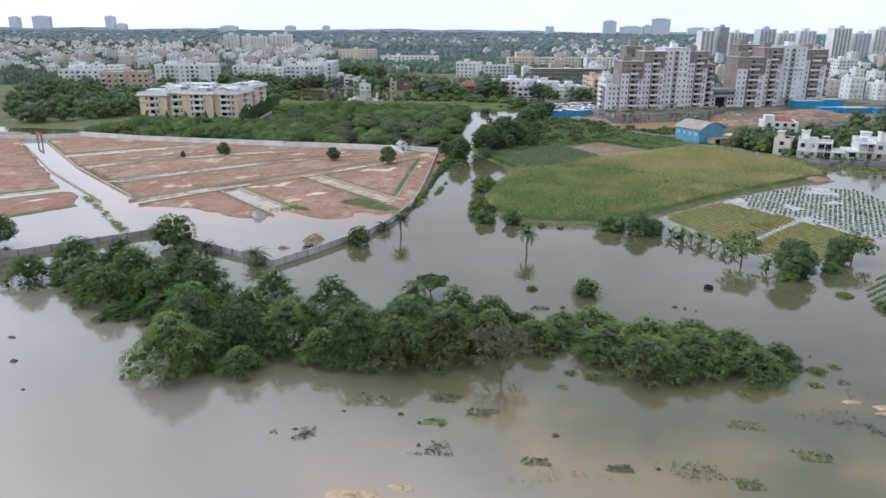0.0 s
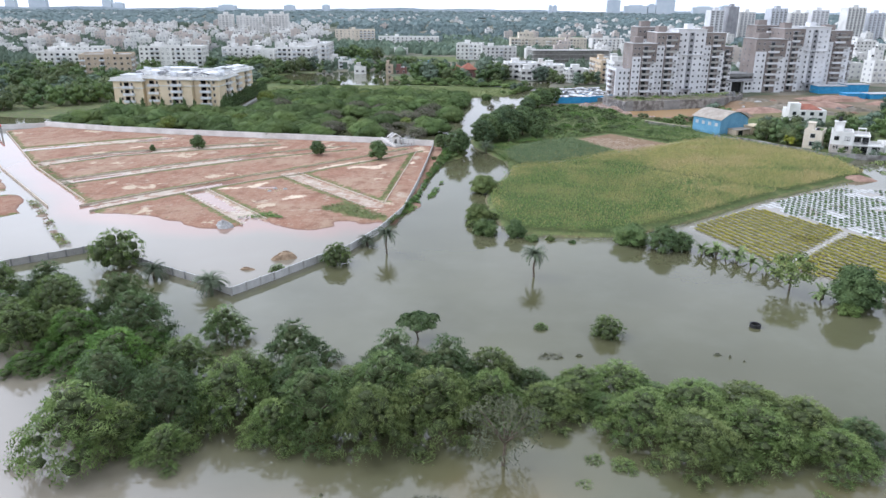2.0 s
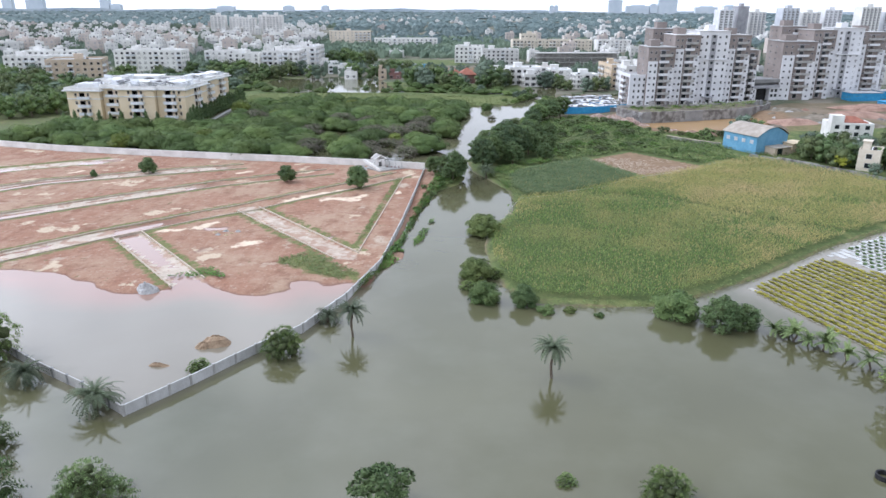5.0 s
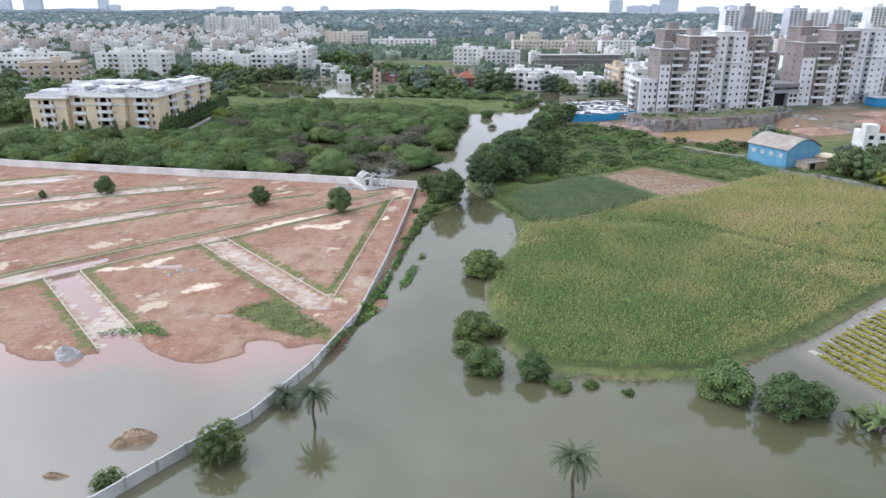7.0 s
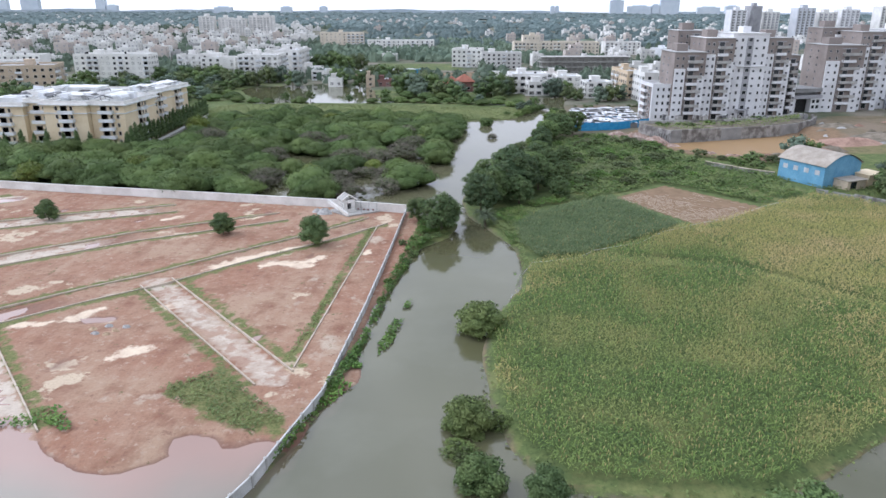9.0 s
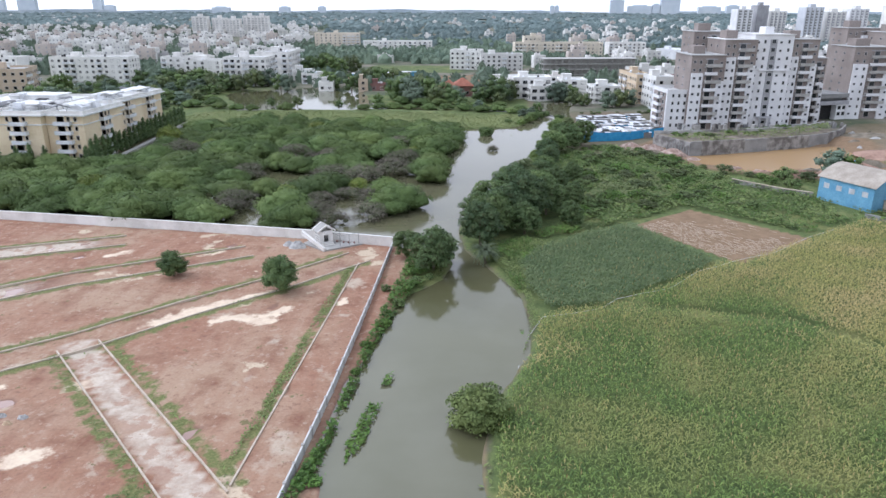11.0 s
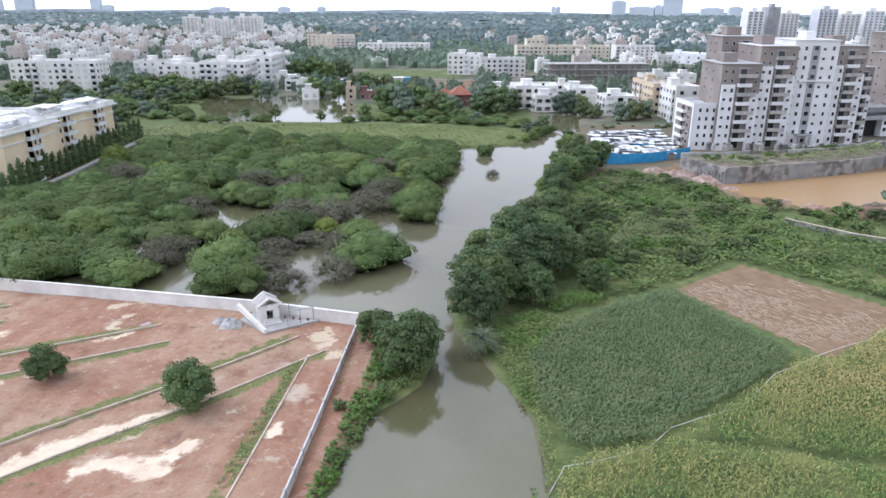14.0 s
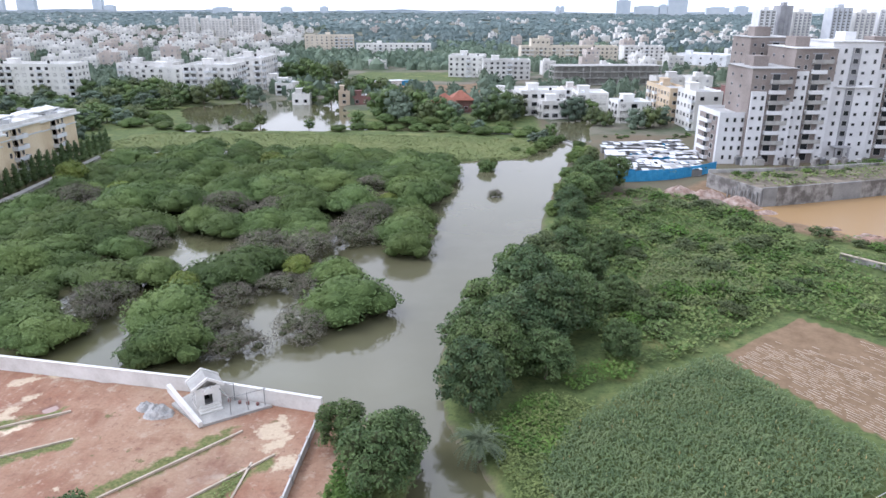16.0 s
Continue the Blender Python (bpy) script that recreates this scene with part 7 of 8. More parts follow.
flats("maroon_flats", "grey and maroon block of flats", 3, 628, 29, 14, 12, 3, "pale", 4, (FRONT,), 3.6, 8, 0.1)
flats("cream_office", "long cream office block with banded windows", 33, 770, 78, 16, 13, 5, "ivory", 4, (FRONT,), 3.4, 9, 0.5, "pale")
flats("cream_office", "taller cream stair block of the office", 41, 772, 15, 12, 18.5, 5, "ivory", 5, (FRONT,), 3.6, 10, 0.0)
flats("villa", "white three-storey modern villa in flood water", 19, 480, 19, 16, 10.6, 8, "wall_white", 3, (FRONT, WEST), 3.8, 11, 0.5, "wall_white", "roof_white", "house", "wide", 0.1)
flats("villa", "white two-storey annexe of a villa in flood water", 27, 471, 11, 9, 7.5, 8, "wall_white", 2, (FRONT, WEST), 3.6, 12, 0.4, "wall_white", "roof_white", "house", "wide", 0.1)
flats("villa", "white three-storey villa with terraces", 43.5, 490, 13, 15, 8.6, 3, "pale", 3, (FRONT, WEST), 3.6, 13, 0.5, "wall_white", "roof_white", "house", "wide", 0.2)
flats("villa", "long white three-storey house with balconies", 55.5, 463, 13, 12, 8.4, 8, "pale", 3, (FRONT, WEST), 3.4, 14, 0.6, "wall_white", "roof_white", "house", "wide", 0.2)
flats("yellow_flats", "cream and ochre block of flats", 75, 464, 8, 28, 13.4, 6, "ochre_wall", 4, (FRONT, WEST), 3.4, 15, 0.2)
flats("yellow_flats", "white and maroon block of flats", 79.5, 446, 10, 17.5, 14.2, 6, "pale", 4, (FRONT, WEST), 3.4, 16, 0.3)
flats("maroon_flats", "maroon block of flats beside the towers", 90.5, 450, 10, 22, 13, 6, "maroon", 4, (FRONT,), 3.4, 17, 0.2)
flats("white_flats", "white six-storey block beyond the towers", 343, 702, 20, 16, 16.5, 12, "wall_white", 5, (FRONT, WEST), 3.4, 18, 0.1)
flats("far_flats", "cream block of flats in the distance", -174, 900, 48, 16, 15.5, 8, "ivory", 5, (FRONT,), 4.5, 19, 0.3)
flats("far_flats", "long low white building in the distance", -116, 862, 70, 14, 9.5, 6, "pale", 3, (FRONT,), 5, 20, 0.3)
flats("far_flats", "white office in the distance", 120, 800, 34, 16, 12, 5, "wall_white", 4, (FRONT,), 4.2, 21, 0.3)
def modern_villa(label, x, y, turn, seed, wall, flip=False, z=0.5):
    """A white villa of stepped blocks: stair tower, recessed verandas with rails, roof terraces, a tinted ground floor."""
    q = random.Random(seed)
    root = thing("villa", x, y, z, turn, label, "house")
    blocks = [(0.0, 6.2, 0.0, 8.0, 6.9), (6.2, 11.0, 1.6, 8.5, 6.2), (11.0, 15.0, 0.6, 7.5, 3.5)]
    total = 15.0
    for bi, (x0, x1, y0, y1, h) in enumerate(blocks):
        if flip:
            x0, x1 = total - x1, total - x0
        w, d = x1 - x0, y1 - y0
        part("wall", shell(w, d, h, wall, "roof_grey", 0.8), root, at=pose(x0, y0, 0))
        if bi == 0:
            bu = Build()
            bu.box(x0 - 0.05, x1 + 0.05, y0 - 0.05, y0 + 0.3, -0.6, 2.7)
            part("lower_wall", bu.mesh("lower_wall", ["pinkish"]), root, "pinkish ground-floor front")
        if bi == 1:
            for fl in range(2):
                bu = Build()
                bu.box(x0 + 0.02, x1 - 0.02, y0 - 1.5, y0, fl * 3.0 + 2.75, fl * 3.0 + 3.0)
                part("veranda_slab", bu.mesh("veranda_slab", [wall]), root)
                for k in range(3):
                    bu = Build()
                    bu.box(-0.12, 0.12, -0.12, 0.12, fl * 3.0 + (0.0 if fl else -0.6), fl * 3.0 + 2.75)
                    part("pillar", bu.mesh("pillar", [wall]), root, at=pose(x0 + 0.25 + k * (w - 0.5) / 2, y0 - 1.3, 0))
                part("window", WIN["wide"][2], root, at=pose(x0 + w * 0.3, y0, fl * 3.0 + 0.7))
                part("window", WIN["door"][2], root, at=pose(x0 + w * 0.75, y0, fl * 3.0 + 0.2))
            bu = Build()
            bu.box(x0 + 0.1, x1 - 0.1, y0 - 1.45, y0 - 1.4, 3.85, 3.93)
            for k in range(12):
                xx = x0 + 0.15 + k * (w - 0.3) / 11
                bu.box(xx, xx + 0.05, y0 - 1.45, y0 - 1.4, 3.0, 3.85)
            part("railing", bu.mesh("railing", ["concrete_dark"]), root, "dark veranda railing")
        else:
            for fl in range(int(h / 3)):
                n = 2 if bi == 0 else 1
                for k in range(n):
                    part("window", WIN["mid" if bi == 0 else "wide"][2], root, at=pose(x0 + w * (k + 0.5) / n, y0 - (0.05 if bi == 0 and fl == 0 else 0), fl * 3.0 + 1.1))
                side = x1 if not flip else x0
                part("window", WIN["mid"][2], root, at=pose(side, y0 + d * 0.3, fl * 3.0 + 1.1, 0, 0, -90 if flip else 90))
                other = x0 if not flip else x1
                part("window", WIN["mid"][2], root, at=pose(other, y0 + d * 0.6, fl * 3.0 + 1.1, 0, 0, 90 if flip else -90))
        if bi == 2:
            bu = Build()
            bu.box(x0 - 0.25, x1 + 0.25, y0 - 0.7, y0 - 0.02, 2.85, 3.1)
            part("sun_shade", bu.mesh("sun_shade", [wall]), root)
    tx = 0.6 if not flip else total - 3.4
    bu = Build()
    bu.box(tx, tx + 2.8, 4.4, 7.4, 6.0, 9.2)
    bu.box(tx - 0.25, tx + 3.05, 4.15, 7.65, 9.2, 9.42)
    part("stair_tower", bu.mesh("stair_tower", [wall]), root, "white stair tower above the roof")
    bu = Build()
    bu.tube([(0, 0, 0), (0, 0, 1.2), (0, 0, 1.4)], [0.6, 0.6, 0.3], 10)
    part("water_tank", bu.mesh("water_tank", ["black"]), root, "black water tank", pose(tx + 1.4, 5.9, 9.42))
    bu = Build()
    bu.box(0.8, 3.2, 0.0, 2.0, 0.0, 0.12)
    for px, py in ((0.9, 0.1), (3.0, 0.1), (0.9, 1.8), (3.0, 1.8)):
        bu.box(px, px + 0.1, py, py + 0.1, -2.2, 0.0)
    part("pergola", bu.mesh("pergola", [wall]), root, at=pose(blocks[1][0] + 0.4 if not flip else total - 11.0 + 0.4, 4.0, 7.6))


modern_villa("white two-storey villa with verandas and a stair tower by the field", 115.4, 253.2, -24, 22, "wall_white")
modern_villa("pale two-storey villa with roof terraces beside the flooded field", 131.6, 250.4, -8, 24, "pale", True)
flats("villa", "small cream house among dark trees", 109.8, 260.4, 5.5, 8, 6.2, -33, "ivory", 2, (FRONT,), 3.6, 23, 0.0, "wall_white", "roof_white", "house", "mid", 0.5)
flats("villa", "small white house among dark trees", 139, 261, 9, 8, 6.2, -20, "wall_white", 2, (FRONT, WEST), 4.0, 25, 0.2, "wall_white", "roof_white", "house", "mid", 0.5)
flats("villa", "low pale house behind the villas", 148, 251, 10, 9, 4.4, -20, "pale", 1, (FRONT, WEST), 4.0, 28, 0.0, "wall_white", "roof_grey", "house", "mid", 0.5)
root = thing("outbuilding", 94.5, 279.5, 0.5, 25, "low weathered tan outbuilding beside the blue shed", "shed")
bu = Build()
bu.box(0, 6.5, 0, 4.5, -1, 2.3)
part("wall", bu.mesh("wall", ["tan"]), root)
bu = Build()
bu.box(-0.3, 6.8, -0.4, 4.8, 2.3, 2.48)
part("roof", bu.mesh("roof", ["tin_tan"]), root)
part("door", WIN["door"][1], root, at=pose(2.0, -0.02, 0))
flats("warehouse", "long low white hall with a flat roof", 155, 768, 40, 24, 8.5, -40, "roof_white", 2, (FRONT,), 8, 26, 0.0, roof="roof_white", category="hall")

root = thing("pavilion", -76, 574, 0.5, 26, "long low white pavilion with a blue end beside the sports ground", "pavilion")
bu = Build()
bu.box(6, 38, 0, 5, -0.5, 2.6)
part("wall", bu.mesh("wall", ["wall_white"]), root)
bu = Build()
bu.box(-0.5, 38.5, -0.6, 5.6, 2.6, 2.9)
part("roof", bu.mesh("roof", ["roof_white"]), root)
bu = Build()
bu.box(0, 5.9, 0, 5, -0.5, 2.6)
part("end_bay", bu.mesh("end_bay", ["blue_sheet"]), root, "bright blue end bay")
root = thing("pavilion", -44, 590, 0.5, 10, "small blue kiosk beside the sports ground", "kiosk")
bu = Build()
bu.box(0, 8, 0, 4, -0.5, 2.6)
part("wall", bu.mesh("wall", ["blue_sheet"]), root)
bu = Build()
bu.box(-0.3, 8.3, -0.3, 4.3, 2.6, 2.8)
part("roof", bu.mesh("roof", ["blue"]), root)
flats("low_house", "small white two-storey house at the flood's edge", -92, 528, 9, 8, 6, 5, "wall_white", 2, (FRONT, EAST), 3.2, 81, 0.2, category="house", z=0.2)
flats("low_house", "small blue-roofed house at the flood's edge", -101, 540, 12, 9, 6.4, 5, "pale", 2, (FRONT,), 3.2, 82, 0.2, roof="blue", category="house", z=0.2)
flats("low_house", "small pale house standing in the flood", -84, 508, 8, 7, 5, 5, "pale", 1, (FRONT,), 3.2, 83, 0.1, category="house", z=0.1)
flats("low_house", "small tan house by the creek head", -62, 506, 5, 6, 6.6, 5, "tan", 2, (FRONT,), 2.6, 84, 0.2, category="house", z=0.2)
flats("low_house", "low brick house by the creek head", -56, 508, 8, 7, 4.2, 5, "maroon", 1, (FRONT,), 3.2, 85, 0.0, roof="roof_red", category="house", z=0.2)
flats("low_house", "small white house behind the trees", -110, 556, 12, 9, 7, 5, "wall_white", 2, (FRONT,), 3.2, 86, 0.3, category="house", z=0.2)
flats("low_house", "small white house behind the trees", 8, 505, 10, 9, 7, 5, "wall_white", 2, (FRONT,), 3.2, 87, 0.3, category="house", z=0.2)
flats("low_house", "pale house with a flat roof behind the villas", 92, 560, 18, 12, 9, 5, "pale", 3, (FRONT,), 3.6, 88, 0.3, category="house", z=0.3)
flats("low_house", "pink-topped house between the villas", 39, 506, 8, 8, 9, 5, "pale", 3, (FRONT,), 3.2, 89, 0.3, roof="roof_red", category="house", z=0.2)

# half-built concrete frame
root = thing("concrete_frame", 43.5, 598, 0.6, 8, "unfinished grey concrete building frame of three open storeys", "building site")
for fl in range(4):
    bu = Build()
    bu.box(0, 63, 0, 14, fl * 3.4 + 0.2, fl * 3.4 + 0.55)
    part("floor_slab", bu.mesh("floor_slab", ["concrete"]), root)
bu = Build()
bu.box(-0.2, 0.2, -0.2, 0.2, -1.0, 3.0)
col_me = bu.mesh("column", ["concrete"])
for fl in range(3):
    for i in range(16):
        for yy in (0.3, 7, 13.7):
            part("column", col_me, root, at=pose(0.4 + i * 4.14, yy, fl * 3.4 + 0.6))
bu = Build()
bu.box(0.5, 62.5, 3.9, 4.1, 0.6, 10.3)
part("back_wall", bu.mesh("back_wall", ["concrete"]), root)

# red-roofed house
root = thing("red_roof_house", -16.5, 481, 0.4, 10, "white house with steep red tiled roofs behind trees", "house")
for x0, y0, w, d, h in ((0, 0, 9, 9, 4.2), (7.5, 4, 9, 9, 5.0)):
    bu = Build()
    bu.box(x0, x0 + w, y0, y0 + d, -1, h)
    part("wall", bu.mesh("wall", ["maroon"]), root)
    part("roof", hip_roof(w, d, h + 0.31, 3.6, 0.8, "roof_red"), root, "red tiled hip roof", pose(x0, y0, 0))
    for i in range(2):
        window(root, "mid", pose(x0 + 2.2 + i * 4, y0, 1.2))
root = thing("red_roof_house", 126, 312, 0.5, -8, "white house with a red roof terrace near the fields", "house")
bu = Build()
bu.box(0, 14, 0, 10, -1, 5.6)
part("wall", bu.mesh("wall", ["wall_white"]), root)
part("roof", hip_roof(10, 7, 5.9, 1.6, 0.4, "roof_red"), root, "red tiled roof", pose(2, 1.5, 0))
bu = Build()
bu.box(0, 4, 0, 4, 5.61, 8.2)
part("stair_head", bu.mesh("stair_head", ["wall_white"]), root)
for i in range(4):
    window(root, "mid", pose(2 + i * 3.3, 0, 1.2))
    window(root, "mid", pose(2 + i * 3.3, 0, 3.6))

# blue vaulted shed
root = thing("blue_shed", 89.2, 281.4, 0.4, 27.9, "blue-painted shed with a tan vaulted metal roof", "shed")
L, W, EV, RG = 13.6, 13.6, 5.6, 2.6
bu = Build()
bu.box(0, W, 0, L, -1, EV)
n = 14
for yy, flip in ((0.0, False), (L, True)):
    pts = [(W * i / n, yy, EV + RG * math.sin(math.pi * i / n)) for i in range(n + 1)]
    bu.face(pts if not flip else pts[::-1])
part("wall", bu.mesh("wall", ["blue"]), root)
bu = Build()
for i in range(n):
    p = [(-0.4 + (W + 0.8) * k / n, EV + 0.06 + (RG + 0.1) * math.sin(math.pi * k / n)) for k in (i, i + 1)]
    bu.face([(p[0][0], -0.5, p[0][1]), (p[1][0], -0.5, p[1][1]), (p[1][0], L + 0.5, p[1][1]), (p[0][0], L + 0.5, p[0][1])])
    bu.face([(p[0][0], -0.5, p[0][1] - 0.1), (p[0][0], L + 0.5, p[0][1] - 0.1), (p[1][0], L + 0.5, p[1][1] - 0.1), (p[1][0], -0.5, p[1][1] - 0.1)])
part("roof", bu.mesh("roof", ["tin_tan"]), root, "tan vaulted metal roof")
bu = Build()
bu.box(-0.7, 0.7, -0.05, 0.05, 0, 1.2)
wme = bu.mesh("window", ["tin"])
for i in range(4):
    part("window", wme, root, "pale louvred window", facade_pose(WEST, 2.0 + i * 3.2, 3.2, W, L))
bu = Build()
bu.box(0, 6, 0, 5, -0.5, 3.0)
bu.box(-0.3, 6.3, -0.3, 5.3, 3.0, 3.2)
whole("outhouse", bu.mesh("outhouse", ["cream"]), "small cream outhouse beside the blue shed", "outhouse", at=pose(101.5, 283.5, 0.5, 0, 0, 28))

# sheet-metal workers' huts and the blue hoarding
def hut_row(x, y, w, d, turn, seed, mat_name):
    q = random.Random(seed)
    root = thing("hut", x, y, 0.5, turn, "low workers' hut of metal sheet with a patched pale roof", "hut", "workers' huts")
    hh = q.uniform(1.8, 2.5)
    bu = Build()
    bu.box(0, w, 0, d, -0.6, hh)
    part("wall", bu.mesh("wall", ["concrete_dark" if seed % 9 else "blue_sheet"]), root)
    x0 = -0.3
    while x0 < w:
        sw = q.uniform(0.9, 2.2)
        bu = Build()
        k = 6
        for i in range(k + 1):
            zz = 0.04 * (i % 2)
            bu.v += [(sw * i / k, -d / 2 - 0.35, zz), (sw * i / k, d / 2 + 0.35, zz)]
            if i:
                bu.f.append((2 * i - 2, 2 * i, 2 * i + 1, 2 * i - 1))
                bu.m.append(0)
        part("roof_sheet", bu.mesh("roof_sheet", [mat_name if q.random() < 0.6 else q.choice(["tin", "roof_white", "roof_white", "tarpaulin", "rubble"])]), root, at=pose(x0, d / 2, hh + q.uniform(0.1, 0.3), q.uniform(-9, 9), q.uniform(-3, 3), q.uniform(-5, 5)))
        x0 += sw * q.uniform(0.85, 1.1)


for i in range(14):
    for j in range(4):
        if (i * 5 + j * 3) % 11 == 4:
            continue
        hut_row(39.0 + j * 6.3 + i * 0.2 + rng.uniform(-0.9, 0.9), 369.0 + i * 3.05 + j * 1.0 + rng.uniform(-0.5, 0.5), rng.uniform(4.4, 6.2), 1.7, 6 + rng.uniform(-5, 5), i * 5 + j, ("tin", "roof_white", "rubble", "roof_white", "roof_white")[(i * 3 + j * 2) % 5])

root = thing("blue_hoarding", label="bright blue sheet-metal hoarding in front of the huts", category="hoarding")
line = [(38.5, 364.5), (46, 366.0), (54, 368.8), (61, 373), (67.5, 378.5)]
for (x0, y0), (x1, y1) in zip(line, line[1:]):
    k = 5
    for i in range(k):
        bu = Build()
        ln = math.hypot(x1 - x0, y1 - y0) / k
        bu.box(0, ln - 0.04, -0.04, 0.04, -0.5, 3.0)
        part("sheet", bu.mesh("sheet", ["blue_sheet"]), root, at=pose(x0 + (x1 - x0) * i / k, y0 + (y1 - y0) * i / k, 0.4, 0, 0, math.degrees(math.atan2(y1 - y0, x1 - x0))))
for x, y, w, d in ((186, 420, 16, 8), (205, 430, 14, 7), (184, 385, 10, 6), (196, 386, 14, 6), (212, 384, 10, 6)):
    root = thing("site_shed", x, y, 1.2, 8, "bright blue sheet-metal site shed with a pale roof", "shed", "site sheds")
    bu = Build()
    bu.box(0, w, 0, d, -0.8, 3.2)
    part("wall", bu.mesh("wall", ["blue_sheet"]), root)
    bu = Build()
    bu.box(-0.4, w + 0.4, -0.4, d + 0.4, 3.2, 3.4)
    part("roof", bu.mesh("roof", ["tin" if w > 12 else "blue_sheet"]), root)

# white shrine at the back wall, on a wedge of paving between wall and kerb
root = thing("shrine", -25.9, 249.2, 0.4, 35, "small white shrine with a pitched top and a long sloping beam", "shrine")
bu = Build()
bu.prism([(-0.1, 0.1), (7.9, 0.1), (1.0, 7.7), (-1.7, 6.3)], -0.5, 0.28)
part("plinth", bu.mesh("plinth", ["concrete"]), root, "grey paved plinth")
for i in range(3):
    bu = Build()
    bu.box(0.5 + 0.1 * i, 3.0 - 0.1 * i, 2.0 + 0.34 * i, 3.1, 0.28 + i * 0.18, 0.46 + i * 0.18)
    part("step", bu.mesh("step", ["wall_white"]), root)
for x0, x1, y0, y1, z0, z1 in ((0.4, 0.62, 3.1, 5.2, 0.28, 2.9), (2.9, 3.12, 3.1, 5.2, 0.28, 2.9), (0.62, 2.9, 5.0, 5.2, 0.28, 2.9), (0.62, 1.3, 3.1, 3.3, 0.28, 2.9), (2.2, 2.9, 3.1, 3.3, 0.28, 2.9), (1.3, 2.2, 3.1, 3.3, 2.25, 2.9)):
    bu = Build()
    bu.box(x0, x1, y0, y1, z0, z1)
    part("wall", bu.mesh("wall", ["wall_white"]), root)
bu = Build()
bu.box(0.62, 2.9, 3.3, 5.0, 0.28, 0.84)
part("inner_floor", bu.mesh("inner_floor", ["concrete_dark"]), root)
bu = Build()
bu.box(1.45, 2.05, 4.3, 4.7, 0.84, 1.75)
part("altar", bu.mesh("altar", ["black"]), root, "small dark altar stone")
for k in range(4):
    bu = Build()
    bu.box(-0.04, 0.0, 0.15, 1.95, 0, 0.12)
    part("louvre", bu.mesh("louvre", ["concrete_dark"]), root, "grey slot in the side wall", pose(0.4, 3.12, 0.8 + 0.5 * k))
for sg in (-1, 1):
    bu = Build()
    x0, x1 = 1.76, 1.76 + sg * 1.75
    lo, hi = [(x0, 2.9, 4.05), (x1, 2.9, 2.95)], [(x0, 5.4, 4.05), (x1, 5.4, 2.95)]
    quad = [lo[0], lo[1], hi[1], hi[0]]
    if sg > 0:
        quad = quad[::-1]
    k = len(bu.v)
    bu.v += [(x, y, z - 0.16) for x, y, z in quad] + quad
    for f in ((3, 2, 1, 0), (4, 5, 6, 7), (0, 1, 5, 4), (1, 2, 6, 5), (2, 3, 7, 6), (3, 0, 4, 7)):
        bu.f.append(f)
        bu.m.append(0)
    part("roof_slope", bu.mesh("roof_slope", ["concrete"]), root, "grey sloping slab")
    for yy in (2.82, 5.4):
        bu = Build()
        for (xa, za), (xb, zb) in (((1.76, 4.1), (1.76 + sg * 1.85, 2.94)),):
            p = [(xa, za - 0.24), (xb, zb - 0.24), (xb, zb + 0.1), (xa, za + 0.12)]
            k = len(bu.v)
            bu.v += [(x, yy, z) for x, z in p] + [(x, yy + 0.16, z) for x, z in p]
            for f in ((0, 1, 2, 3), (7, 6, 5, 4), (0, 4, 5, 1), (1, 5, 6, 2), (2, 6, 7, 3), (3, 7, 4, 0)):
                bu.f.append(f)
                bu.m.append(0)
        part("gable_beam", bu.mesh("gable_beam", ["wall_white"]), root, "white gable edge")
bu = Build()
for k in range(10):
    a0, a1 = math.pi * k / 10, math.pi * (k + 1) / 10
    bu.face([(1.76 + 0.55 * math.cos(a0), 2.6, 2.3 + 0.7 * math.sin(a0)), (1.76 + 0.55 * math.cos(a1), 2.6, 2.3 + 0.7 * math.sin(a1)), (1.76 + 0.55 * math.cos(a1), 3.09, 2.3 + 0.7 * math.sin(a1)), (1.76 + 0.55 * math.cos(a0), 3.09, 2.3 + 0.7 * math.sin(a0))])
bu.face([(1.76 + 0.55 * math.cos(math.pi * k / 10), 2.6, 2.3 + 0.7 * math.sin(math.pi * k / 10)) for k in range(11)])
part("arch", bu.mesh("arch", ["wall_white"]), root)
bu = Build()
p = [((0.0, 0.0), 0.15, 0.75), ((-1.75, 6.3), 1.9, 2.75)]
for (x, y), z0, z1 in p:
    bu.v += [(x - 0.22, y - 0.06, z0), (x + 0.22, y + 0.06, z0), (x + 0.22, y + 0.06, z1), (x - 0.22, y - 0.06, z1)]
for f in ((0, 1, 2, 3), (7, 6, 5, 4), (0, 4, 5, 1), (1, 5, 6, 2), (2, 6, 7, 3), (3, 7, 4, 0)):
    bu.f.append(f)
    bu.m.append(0)
part("sloping_beam", bu.mesh("sloping_beam", ["wall_white"]), root, "long white sloping beam")
for x0, y0 in ((3.4, 0.5), (5.3, 0.5), (7.2, 0.4), (4.6, 3.2)):
    bu = Build()
    bu.tube([(0, 0, 0.2), (0, 0, 2.5)], [0.05, 0.05], 6)
    part("rail_post", bu.mesh("rail_post", ["concrete_dark"]), root, at=pose(x0, y0, 0))
for a, c, z in (((3.0, 3.0), (3.4, 0.5), 2.4), ((3.4, 0.5), (7.4, 0.4), 2.4), ((2.9, 4.6), (4.6, 3.2), 2.45)):
    bu = Build()
    bu.tube([(a[0], a[1], z), (c[0], c[1], z)], [0.045, 0.045], 6)
    part("rail", bu.mesh("rail", ["concrete_dark"]), root)
